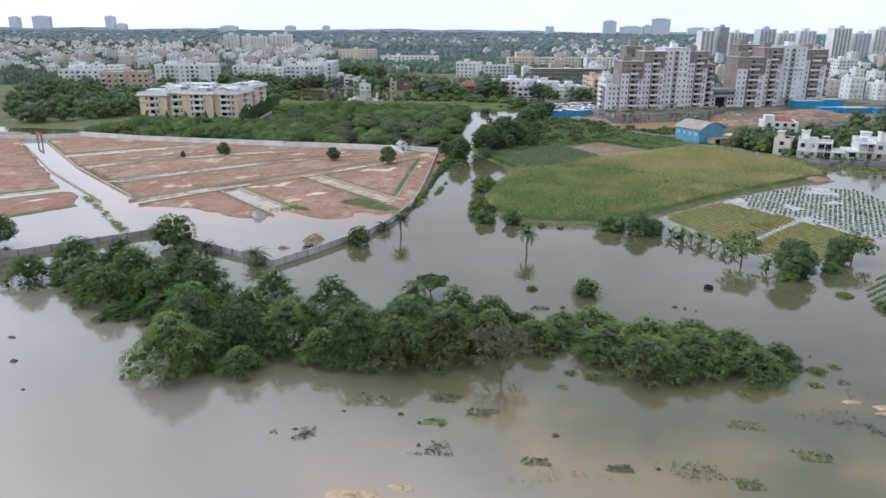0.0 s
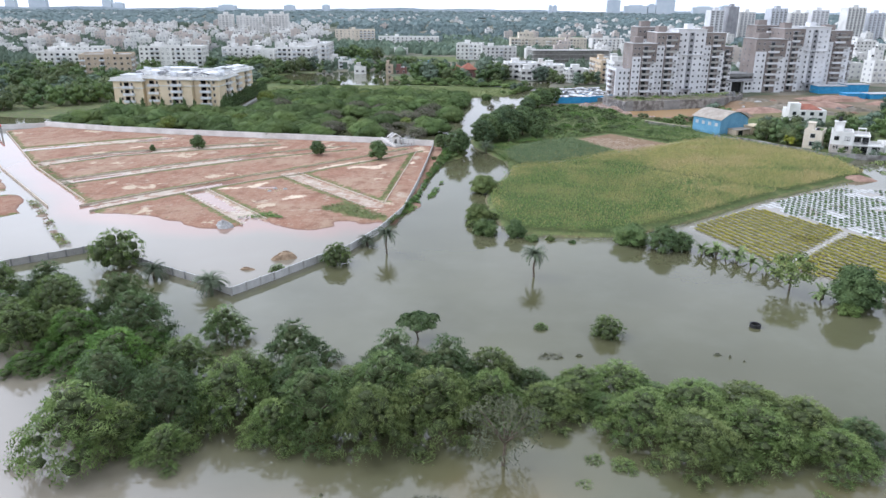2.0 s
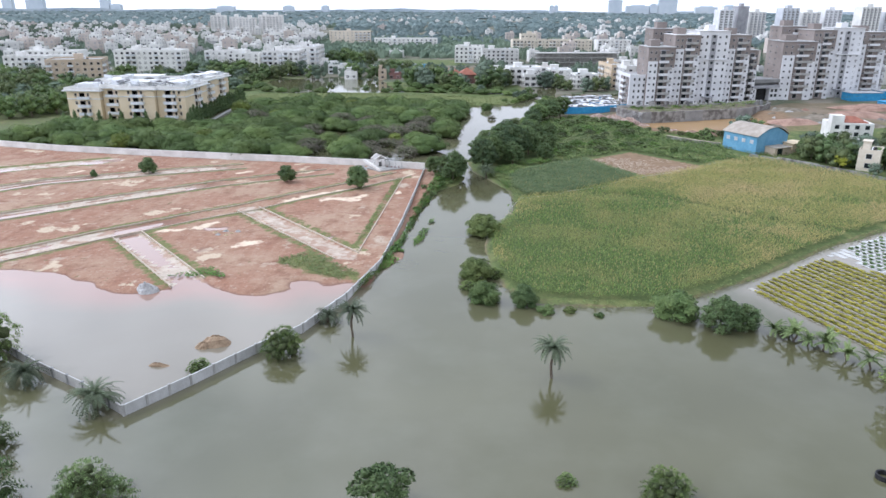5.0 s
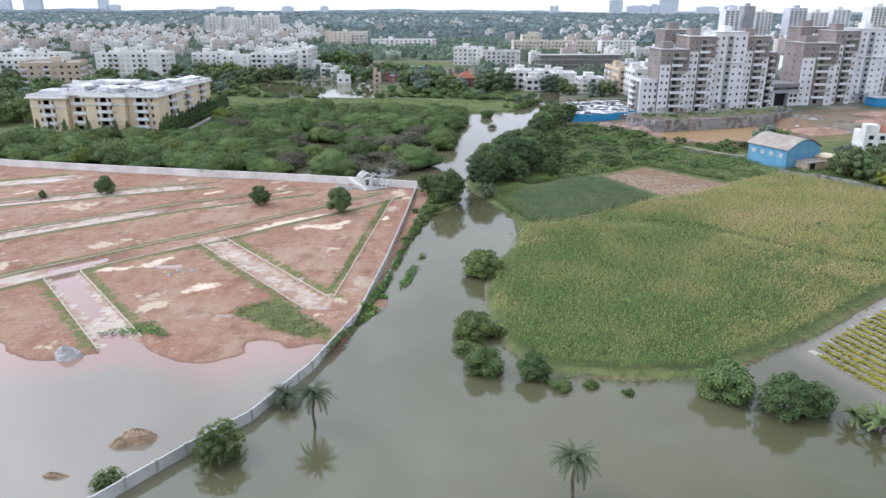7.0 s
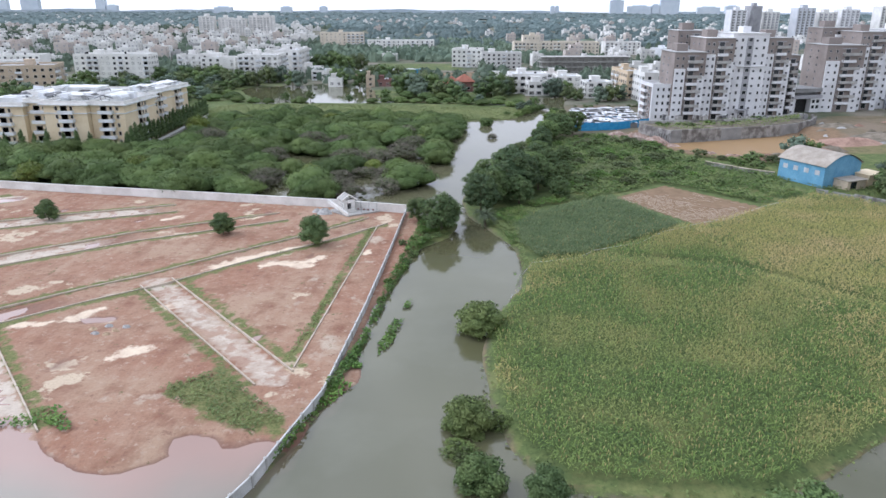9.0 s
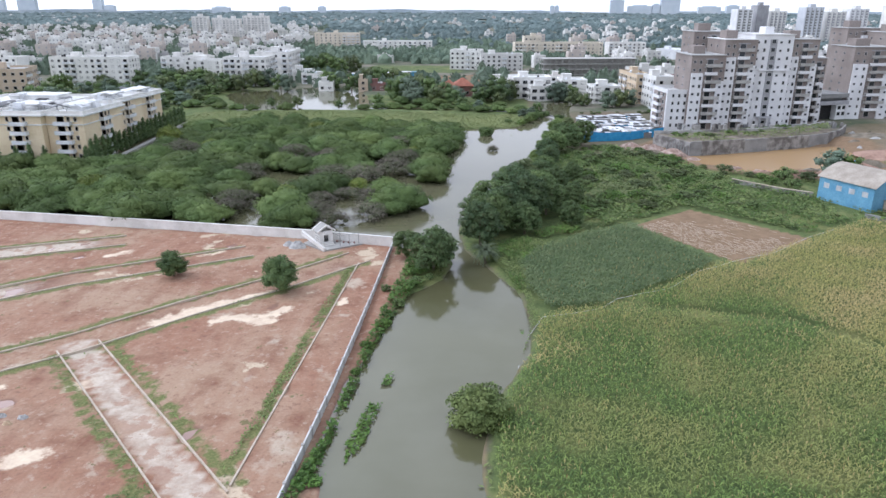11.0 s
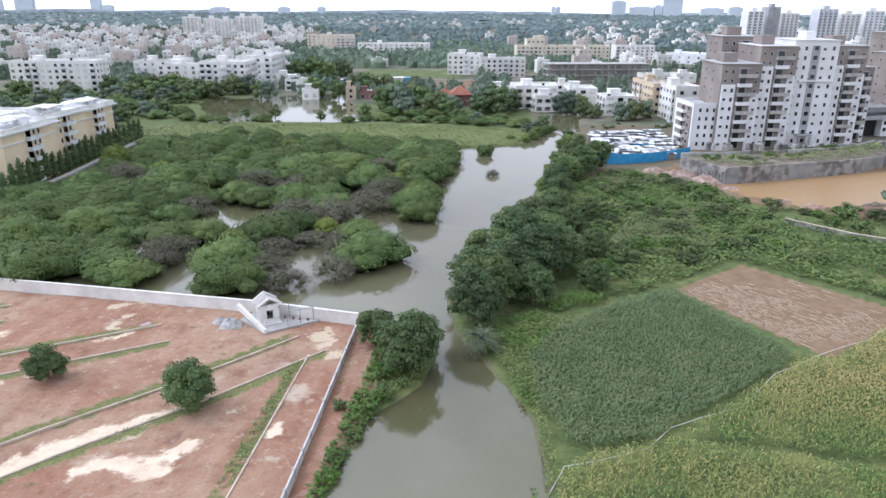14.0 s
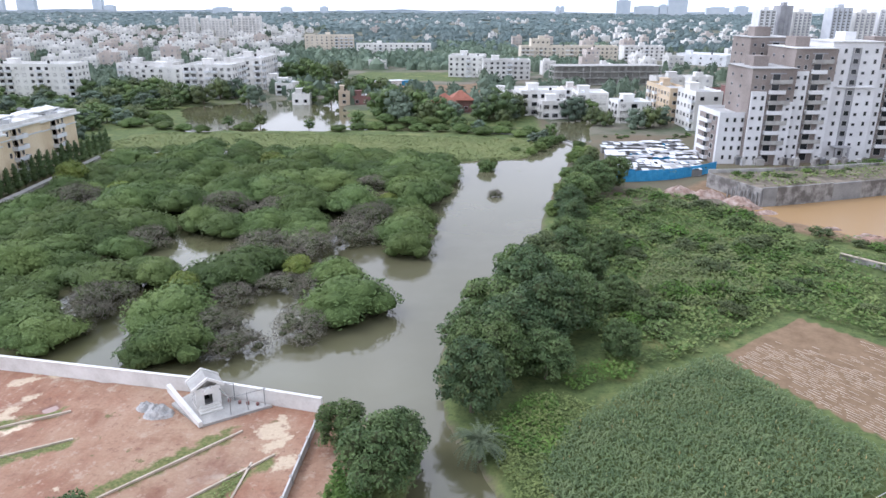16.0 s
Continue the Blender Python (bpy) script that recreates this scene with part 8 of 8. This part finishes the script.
for i, (x, y) in enumerate(((4.0, 3.3), (4.9, 2.3), (5.6, 1.6), (6.5, 0.9))):
    bu = Build()
    bu.tube([(0, 0, 0.25), (0, 0, 0.5), (0, 0, 0.62)], [0.14, 0.2, 0.17], 8)
    part("flower_pot", bu.mesh("flower_pot", ["maroon"]), root, "small brown pot", pose(x, y, 0))

# gate canopy on the far road
root = thing("entrance_gate", -171, 265, 0.2, -48, "red-topped entrance gate over the wet road", "gate")
bu = Build()
bu.box(-4.6, 4.6, -0.3, 0.3, 3.0, 3.6)
part("beam", bu.mesh("beam", ["red_sign"]), root)
for s in (-4.4, 4.0):
    bu = Build()
    bu.box(s, s + 0.4, -0.25, 0.25, -0.5, 3.0)
    part("pillar", bu.mesh("pillar", ["concrete_dark"]), root)
root = thing("guard_hut", -186, 240, 0.4, 20, "small blue and white guard hut by the road", "hut")
bu = Build()
bu.box(0, 6, 0, 4, -0.6, 2.6)
part("wall", bu.mesh("wall", ["blue"]), root)
bu = Build()
bu.box(-0.5, 6.5, -0.5, 4.5, 2.6, 2.8)
part("roof", bu.mesh("roof", ["tin"]), root)

# weathered garden wall between the maize and the villas
root = thing("wall_garden", label="weathered dark garden wall between the maize and the villas", category="wall", kind="structure")
line = [(86, 277.5), (92, 271), (100, 261.5), (108.5, 251), (112.5, 246.4), (121, 243.8), (135, 242.2), (150, 243.5)]
for i, (p0, p1) in enumerate(zip(line, line[1:])):
    part("wall", ribbon([p0, p1], 0.3 + 0.06 * (i % 2), -0.8, (1.5, 1.9, 1.7, 1.4, 1.8, 1.6, 1.7)[i]).mesh("wall", ["stained" if i % 3 else "concrete_dark"]), root)

# concrete well ring
bu = Build()
n = 24
for r0, r1, z0, z1 in ((0.8, 0.8, -0.6, 0.4), (0.8, 0.62, 0.4, 0.4), (0.62, 0.62, 0.4, -0.6)):
    for i in range(n):
        a, c = 2 * math.pi * i / n, 2 * math.pi * (i + 1) / n
        bu.face([(r0 * math.cos(a), r0 * math.sin(a), z0), (r0 * math.cos(c), r0 * math.sin(c), z0), (r1 * math.cos(c), r1 * math.sin(c), z1), (r1 * math.cos(a), r1 * math.sin(a), z1)])
whole("well_ring", bu.mesh("well_ring", ["black"]), "dark concrete well ring standing out of the water", "well", at=pose(43.0, 118.2, 0.1))

# hose across the fields
cu = bpy.data.curves.new("hose", "CURVE")
cu.dimensions, cu.bevel_depth = "3D", 0.045
sp = cu.splines.new("POLY")
line = [(7.8, 207), (9.3, 216), (12, 221), (21, 224.5), (24, 228.5), (33, 233), (40, 241), (47, 246), (57, 252), (68, 262), (76, 268)]
fine = []
for (x0, y0), (x1, y1) in zip(line, line[1:]):
    for i in range(5):
        u = i / 5
        fine.append((x0 + (x1 - x0) * u, y0 + (y1 - y0) * u + 0.15 * math.sin(len(fine) * 0.9)))
sp.points.add(len(fine) - 1)
for p, (x, y) in zip(sp.points, fine):
    p.co = (x, y, float(plan_height(np.array([x]), np.array([y]))[0]) + (0.12 if x < 12 else 0.55), 1)
cu.materials.append(M["rope"])
whole("hose", cu, "pale irrigation hose lying along the field edge", "hose")

# ---- sand banks and debris in the near water ----
for i, (x, y, rx, ry, h) in enumerate(((-11, 56.0, 4.6, 2.4, 0.45), (-6.5, 57.8, 2.6, 1.2, 0.3), (1.0, 55.5, 2.5, 1.0, 0.25), (48.5, 78.2, 2.4, 0.7, 0.3), (52.5, 77.0, 3.0, 1.0, 0.4), (51, 75.5, 1.8, 0.5, 0.3))):
    heap("sand_bank", x, y, rx, ry, h, "sand", "low bank of pale sand breaking the flood water", "sand bank", 60 + i, 0)
q = random.Random(5)
clumps = [(-20, 68), (-18.8, 66.9), (-5.3, 65.5), (-4.2, 64.8), (7.1, 63), (8.2, 63.4), (16.4, 62.5), (20.6, 62.5), (24.4, 62.5), (28.8, 60), (-68.5, 90.2), (-63.3, 82.7), (-57.2, 75.1), (34.5, 108.7), (36, 108.1), (-2, 76.5), (-3.2, 75.9), (-8, 72), (11, 107.5), (13, 106.5), (15.5, 107.2), (47, 93), (49, 91), (40, 66), (-4.2, 71), (-5.6, 70.2), (-3.0, 69.8), (-18.4, 67.5), (-13.4, 76.8), (10.3, 68.4), (-15, 72.3), (37.5, 107)]
for i, (x, y) in enumerate(clumps):
    big = q.uniform(0.35, 0.8)
    heap("weed_clump", x, y, big * q.uniform(0.7, 1.7), big * q.uniform(0.5, 1.0), 0.16 + 0.08 * (i % 3), "weed_wet", "clump of drowned brown weed breaking the water", "weed clump", 80 + i * 5, 0)
for i, (x, y) in enumerate(((-20, 68), (-4.6, 65.2), (7.6, 63.2), (16.4, 62.5), (24.4, 62.5), (-2.6, 76.2), (28.8, 60.5), (-10, 57.5), (38, 66), (46, 72), (33, 72), (12, 106.8), (-3.8, 70.6), (-17, 67), (10.6, 68.8), (2, 73), (-12, 75))):
    w = q.uniform(1.6, 3.4)
    weeds("weed_mat", [(x - w, y - w * 0.4), (x + w, y - w * 0.5), (x + w * 0.8, y + w * 0.4), (x - w * 0.7, y + w * 0.5)], 170, 0.2, "weed_wet" if i % 2 else "leaf_olive", 210 + i, "loose mat of drowned weed on the water", 0.12, 0.4).location.z = 0.72
weeds("reed_tufts", [(-14, 54), (-14, 62), (12, 65), (32, 64), (32, 60), (10, 60), (0, 56)], 900, 0.2, "leaf_olive", 95, "tufts of drowned grass on the near shoals", 0.2, 0.8).location.z = 0.75
weeds("reed_tufts", [(36, 60), (36, 82), (56, 84), (60, 62)], 700, 0.2, "leaf_olive", 96, "tufts of drowned grass on the near shoals", 0.2, 0.78).location.z = 0.75

# ---- town ----
def house_mesh(seed):
    q = random.Random(seed)
    w, d, fl = q.uniform(7, 12), q.uniform(8, 13), q.randint(2, 4)
    h = fl * 3.1
    bu = Build()
    bu.box(0, w, 0, d, -1.5, h, 0)
    for x0, x1, y0, y1 in ((0, w, 0, 0.25), (0, w, d - 0.25, d), (0, 0.25, 0.25, d - 0.25), (w - 0.25, w, 0.25, d - 0.25)):
        bu.box(x0, x1, y0, y1, h, h + 0.9, 0)
    bu.face([(0.25, 0.25, h + 0.02), (w - 0.25, 0.25, h + 0.02), (w - 0.25, d - 0.25, h + 0.02), (0.25, d - 0.25, h + 0.02)], 1)
    sx = q.uniform(0.3, w - 4)
    bu.box(sx, sx + 3.4, d * 0.4, d * 0.4 + 4, h, h + 2.7, 0)
    bu.box(sx + 1, sx + 2, d * 0.4 + 1, d * 0.4 + 2, h + 2.7, h + 3.9, 3)
    for f in range(fl):
        n = int(w / 3.2)
        for i in range(n):
            cx = w * (i + 0.5) / n
            if (i + f + seed) % 4 == 0:
                bu.box(cx - 1.3, cx + 1.3, -1.1, 0, f * 3.1 - 0.1, f * 3.1 + 0.9, 0)
                bu.box(cx - 1.0, cx + 1.0, -0.06, 0, f * 3.1 + 0.9, f * 3.1 + 2.4, 2)
            else:
                bu.box(cx - 0.6, cx + 0.6, -0.06, 0, f * 3.1 + 1.0, f * 3.1 + 2.3, 2)
        n = int(d / 4)
        for i in range(n):
            cy = d * (i + 0.5) / n
            bu.box(-0.06, 0, cy - 0.6, cy + 0.6, f * 3.1 + 1.0, f * 3.1 + 2.3, 2)
            bu.box(w, w + 0.06, cy - 0.6, cy + 0.6, f * 3.1 + 1.0, f * 3.1 + 2.3, 2)
    return bu.mesh("house", [("pale", "wall_white", "roof_grey", "pale", "wall_white", "pinkish", "pale")[seed % 7], "roof_grey", "tower_grey", "black"])


HOUSES = [house_mesh(s) for s in range(14)]
BUSY = [(-252, -205, 450, 575), (-345, -255, 490, 580), (-180, -105, 515, 615), (-25, 40, 620, 670), (28, 118, 590, 640), (28, 160, 760, 820), (-180, -40, 850, 925), (15, 110, 430, 520), (60, 235, 380, 475), (140, 215, 730, 800), (335, 370, 695, 725),
        (-90, -5, 560, 690), (-130, 10, 385, 470), (-22, 5, 475, 500), (100, 160, 235, 315)]


def free(x, y, pad=6):
    return not any(a - pad < x < b2 + pad and c - pad < y < d + pad for a, b2, c, d in BUSY)


spots = []
for _ in range(9000):
    yy = 470 * math.exp(rng.uniform(0, 1.75))
    xx = rng.uniform(-0.7, 0.66) * (yy + 30)
    dens = soft_noise(np.array([xx]), np.array([yy]), 120, 7)[0]
    u = xx / (yy + 30)
    if u < -0.2:
        want = 0.4 if yy < 1580 else 0.06
    elif u < 0.1:
        want = 0.02 if yy < 1900 else 0.14
    else:
        want = 0.05 if yy < 960 else 0.3 if yy < 1560 else 0.08
    if not free(xx, yy, 9) or rng.uniform() > want * (0.25 + 1.5 * dens) or (xx < -40 and yy < 625):
        continue
    spots.append((xx, yy, int(rng.integers(len(HOUSES))), float(rng.choice([4, 6, 8, 10]) + rng.choice([0, 0, 90])), rng.uniform(0.8, 1.1)))
    BUSY.append((xx - 1, xx + 9, yy - 1, yy + 9))
    if len(spots) >= 950:
        break
spots.sort(key=lambda p: p[1])
for xx, yy, k, turn, s in spots[:260]:
    whole("house", HOUSES[k], "flat-roofed pale town house with small windows", "house", "town houses", at=pose(xx, yy, 0.4, 0, 0, turn) @ Matrix.Diagonal((1, 1, s, 1)))
rest = [Build() for _ in range(3)]
for xx, yy, k, turn, s in spots[260:]:
    m = pose(xx, yy, 0.4, 0, 0, turn)
    q = random.Random(int(xx * 7 + yy))
    w, d, fl = q.uniform(7, 13), q.uniform(8, 13), q.randint(1, 3)
    bu = rest[q.choice((0, 0, 0, 1, 1, 2))]
    h = fl * 3.1 * s
    bu.box(0, w, 0, d, -1, h + 0.8, 0, m)
    bu.box(0.3, w - 0.3, 0.3, d - 0.3, h + 0.8, h + 0.85, 1, m)
    bu.box(w * 0.3, w * 0.3 + 3.5, d * 0.4, d * 0.4 + 4, h + 0.85, h + 3.2, 0, m)
    for f in range(fl):
        bu.box(w * 0.12, w * 0.4, -0.06, 0, f * 3.1 + 1, f * 3.1 + 2.3, 2, m)
        bu.box(w * 0.6, w * 0.85, -0.06, 0, f * 3.1 + 1, f * 3.1 + 2.3, 2, m)
for bu, mats, tone in zip(rest, (["wall_white", "roof_grey", "tower_grey"], ["pale", "roof_grey", "tower_grey"], ["pinkish", "roof_grey", "tower_grey"]), ("white", "pale grey", "pinkish tan")):
    whole("far_houses", bu.mesh("far_houses", mats), tone + " flat-roofed houses spread over the distant town", "houses", kind="stuff")

# town and creek-head trees
for x, y, s in ((-150, 510, 1.1), (-143, 512, 1.2), (-136, 510, 1.2), (-130, 508, 1.1), (-124, 504, 1.2), (-158, 506, 1.2), (-165, 500, 1.1), (-172, 505, 1.0), (-140, 502, 1.0), (-150, 498, 1.1), (-132, 498, 1.0),
                (-38, 470, 1.5), (-30, 466, 1.5), (-22, 470, 1.5), (-14, 468, 1.2), (-26, 476, 1.6), (-34, 478, 1.6), (-8, 466, 1.0), (-18, 460, 1.1), (-28, 458, 1.0), (-10, 456, 1.0), (-44, 452, 0.7), (-60, 440, 0.5), (-80, 446, 0.6),
                (6, 470, 1.6), (10, 465, 1.5), (2, 462, 1.0), (14, 470, 1.1), (12, 456, 0.8), (46, 458, 0.9), (50, 455, 0.8), (-5, 442, 0.7), (2, 438, 0.6), (-92, 446, 0.5), (-100, 505, 1.2), (-105, 510, 1.1), (-78, 515, 1.1), (-66, 508, 1.2), (-84, 532, 1.2),
                (24, 424, 0.5), (20, 418, 0.5), (27, 432, 0.6), (-217, 497, 1.2), (-224, 500, 1.1), (-178, 522, 1.3), (-170, 518, 1.3), (-186, 520, 1.2), (-160, 516, 1.4), (-153, 517, 1.5), (-147, 516, 1.3), (-165, 510, 1.3), (-122, 520, 1.4), (-116, 524, 1.3), (-205, 512, 1.0),
                (-96, 600, 1.8), (-102, 608, 1.8), (-90, 596, 1.5), (-108, 596, 1.6), (-84, 612, 1.6), (-62, 540, 1.3), (-54, 532, 1.4), (-46, 536, 1.3), (8, 478, 1.5), (14, 476, 1.4), (38, 470, 1.1), (41, 474, 1.2), (66, 452, 1.1), (60, 450, 1.0), (16, 474, 1.3), (71, 458, 1.0), (47, 476, 1.0)):
    plant("town", x, y, s, z=0.3, group="town trees")
for x, y, s in ((103, 273.5, 0.95), (105.5, 269, 0.9), (104.5, 277, 0.9), (110, 266, 0.9), (116, 265, 0.9), (123, 266, 0.8), (125.6, 245.4, 0.45), (130, 262, 0.9), (112.0, 254.5, 0.45), (106.5, 264.5, 0.8), (113.5, 266, 0.9), (119, 263, 0.8), (132.5, 246.8, 0.4), (140, 246.5, 0.35), (117.5, 249.5, 0.3), (104, 280, 0.8), (107, 274, 0.9), (110, 281, 0.95), (113, 276, 0.9), (116, 283, 1.0), (120, 280, 0.9), (108, 286, 0.9), (125, 284, 0.8), (130, 282, 0.9), (138, 284, 0.9), (148, 284, 1.0), (155, 276, 0.9), (160, 290, 1.0), (150, 296, 1.0), (142, 300, 0.9), (128.5, 245.8, 0.4), (121.5, 248, 0.35), (97, 318, 0.95), (102, 317, 0.8), (170, 300, 1.1), (175, 330, 1.1), (190, 335, 1.1), (200, 350, 1.2), (215, 360, 1.1), (165, 312, 1)):
    plant("town", x, y, s, group="trees by the villas")
plant("yellow", 106.5, 262.5, 1.0, 0)
plant("yellow", 103.8, 303, 0.8, 0)


# ---- far woods, far towers and the skyline ----
def far_woods(name, seed, y0, y1, n, size, mat_name, label, leaves=0, lean=(-0.72, 0.72), sparse=0.33):
    r = np.random.default_rng(seed)
    vs, fs, k = [], [], 0
    for _ in range(n):
        y = y0 * (y1 / y0) ** r.uniform()
        x = r.uniform(*lean) * (y + 40)
        if not free(x, y, 1) or soft_noise(np.array([x]), np.array([y]), 130, 9)[0] < sparse or any(inside(np.array([x]), np.array([y]), f)[0] > -2 for f in FLOODS):
            continue
        s = size * r.uniform(0.7, 1.5)
        h = r.uniform(4.5, 8.5) + s * 0.12
        for i in range(4):
            th = (math.pi / 2) * i / 3
            for j in range(6):
                ph = 2 * math.pi * j / 6
                q = (1 + r.uniform(-0.28, 0.28)) * (0.8 if leaves else 1)
                vs.append((x + s * q * math.cos(th) * math.cos(ph), y + s * 0.8 * q * math.cos(th) * math.sin(ph), 0.2 + h * 0.9 * math.sin(th) * (1 + r.uniform(-0.2, 0.2))))
        for i in range(3):
            for j in range(6):
                a, c = k + i * 6 + j, k + i * 6 + (j + 1) % 6
                fs.append((a, c, c + 6, a + 6))
        k = len(vs)
        if leaves:
            d = r.normal(size=(leaves, 3))
            d[:, 2] = np.abs(d[:, 2])
            d /= np.linalg.norm(d, axis=1)[:, None]
            c = np.array([x, y, h * 0.25]) + d * np.array([s, s * 0.8, h * 0.75]) * r.uniform(0.8, 1.1, leaves)[:, None]
            t = r.normal(size=(leaves, 3)) * 0.7
            w = r.normal(size=(leaves, 3)) * 0.6
            vs += np.stack([c - t, c + w, c + t], 1).reshape(-1, 3).tolist()
            fs += (k + 3 * np.arange(leaves)[:, None] + np.arange(3)).tolist()
            k = len(vs)
    me = bpy.data.meshes.new(name)
    me.from_pydata(vs, [], fs)
    me.materials.append(M[mat_name])
    me.update()
    return whole(name, me, label, "woods", kind="stuff")


far_woods("far_woods", 201, 520, 950, 2300, 3.8, "leaf_woods_hazed", "tree tops between the town's houses", 20, (-0.72, -0.16), 0.32)
far_woods("far_woods", 206, 500, 900, 700, 3.8, "leaf_woods_hazed", "tree tops between the town's houses", 24, (-0.16, 0.6), 0.25)
far_woods("far_woods", 205, 685, 1000, 700, 5.0, "leaf_woods_hazed", "dense dark woods behind the sports ground", 22, (-0.19, 0.13), 0.0)
far_woods("far_woods", 204, 850, 1600, 2300, 5.2, "leaf_woods_hazed", "tree tops between the town's houses", 16, (-0.72, -0.18), 0.42)
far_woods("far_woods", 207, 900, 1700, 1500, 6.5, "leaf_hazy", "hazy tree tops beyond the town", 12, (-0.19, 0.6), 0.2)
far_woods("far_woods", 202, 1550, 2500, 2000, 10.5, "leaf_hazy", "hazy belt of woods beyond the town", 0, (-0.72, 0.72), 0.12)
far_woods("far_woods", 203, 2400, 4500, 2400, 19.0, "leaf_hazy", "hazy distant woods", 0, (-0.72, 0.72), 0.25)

# distant walls and skyline paled towards blue-grey: the haze is in the paint
M["hazed_wall"] = plain("hazed_wall", (0.5, 0.52, 0.55), (0.62, 0.64, 0.66), 0.02, 0.2, 0.9, 0.0, vary=0.12)
M["hazed_tower"] = plain("hazed_tower", (0.56, 0.63, 0.7), (0.64, 0.7, 0.75), 0.004, 0.03, 0.95, 0.0)
M["hazed_skyline"] = plain("hazed_skyline", (0.42, 0.5, 0.57), (0.52, 0.59, 0.64), 0.004, 0.03, 0.95, 0.0)


def high_rise(x, y, w, d, h, turn, label, mat_name="pale", cols=None, band="roof_grey"):
    root = thing("high_rise", x, y, 0.3, turn, label, "tower block", "far towers")
    part("wall", shell(w, d, h, mat_name), root)
    n = cols or max(3, int(w / 5))
    bu = Build()
    zz = 1.5
    while zz < h - 3:
        bu.box(0, w * 0.5 / n, -0.12, 0.05, zz, zz + 2.0)
        zz += 3.2
    bu.box(-0.3, -0.02, -0.9, 0.05, 0, h - 1)
    strip = bu.mesh("window_strip", [band])
    for i in range(n):
        part("window_strip", strip, root, "dark strip of stacked windows", pose(w * (i + 0.28) / n, 0, 0))
    bu = Build()
    bu.box(w * 0.35, w * 0.65, d * 0.3, d * 0.7, h - 0.9, h + 3.5)
    part("stair_head", bu.mesh("stair_head", [mat_name]), root)


for i, (x, w, h, m) in enumerate(((312, 24, 49, "tower_white"), (340, 18, 51, "tower_grey"), (362, 26, 50, "pale"), (392, 28, 51, "hazed_wall"), (424, 30, 52, "pale"), (458, 30, 50, "tower_white"), (492, 32, 51, "pale"), (528, 30, 50, "hazed_wall"), (562, 36, 52, "pale"), (602, 36, 50, "pale"))):
    high_rise(x, 1036 + (i % 3) * 14, w * 0.8, 18, h * 0.82 + (0, 3, -3, 1, -5)[i % 5], 6, "tall pale block of flats in the distance", m, None, "tower_grey" if i % 3 else "concrete_dark")
for i, (x, w, h) in enumerate(((-416, 22, 27), (-390, 20, 25), (-366, 20, 24), (-344, 18, 28), (-324, 20, 28))):
    high_rise(x, 1176 + (i % 2) * 10, w, 16, h + 1, 6, "white block of flats rising over the town", "wall_white")
for x0, x1, h in ((707, 780, 74), (804, 930, 45), (935, 975, 52), (978, 1080, 87), (-2618, -2514, 80), (-2180, -2126, 82), (-2120, -2060, 40), (383, 405, 42), (409, 430, 42), (-2760, -2700, 75), (-900, -860, 36), (-1120, -1060, 34), (-1500, -1400, 32), (1180, 1300, 40), (1330, 1400, 46)):
    bu = Build()
    w = x1 - x0
    bu.box(0, w, 0, 30, -5, h)
    bu.box(w * 0.2, w * 0.8, 6, 22, h, h + 5)
    whole("skyline_tower", bu.mesh("skyline_tower", ["hazed_tower"]), "hazy tower block on the horizon", "tower block", "skyline towers", at=pose(x0, 4200, 0))
bu = Build()
prev = None
for i in range(121):
    a = radians(-46 + 92 * i / 120)
    x, y = 4650 * math.sin(a), 4650 * math.cos(a)
    z = 16 + 10 * noise.noise(Vector((i * 0.21, 2.5, 0))) + 5 * noise.noise(Vector((i * 0.9, 7.5, 0)))
    if prev:
        bu.face([(prev[0], prev[1], -12), (x, y, -12), (x, y, z), (prev[0], prev[1], prev[2])])
    prev = (x, y, z)
whole("backdrop", bu.mesh("backdrop", ["hazed_skyline"]), "pale hazy line of hills and woods on the horizon", "horizon", kind="structure")
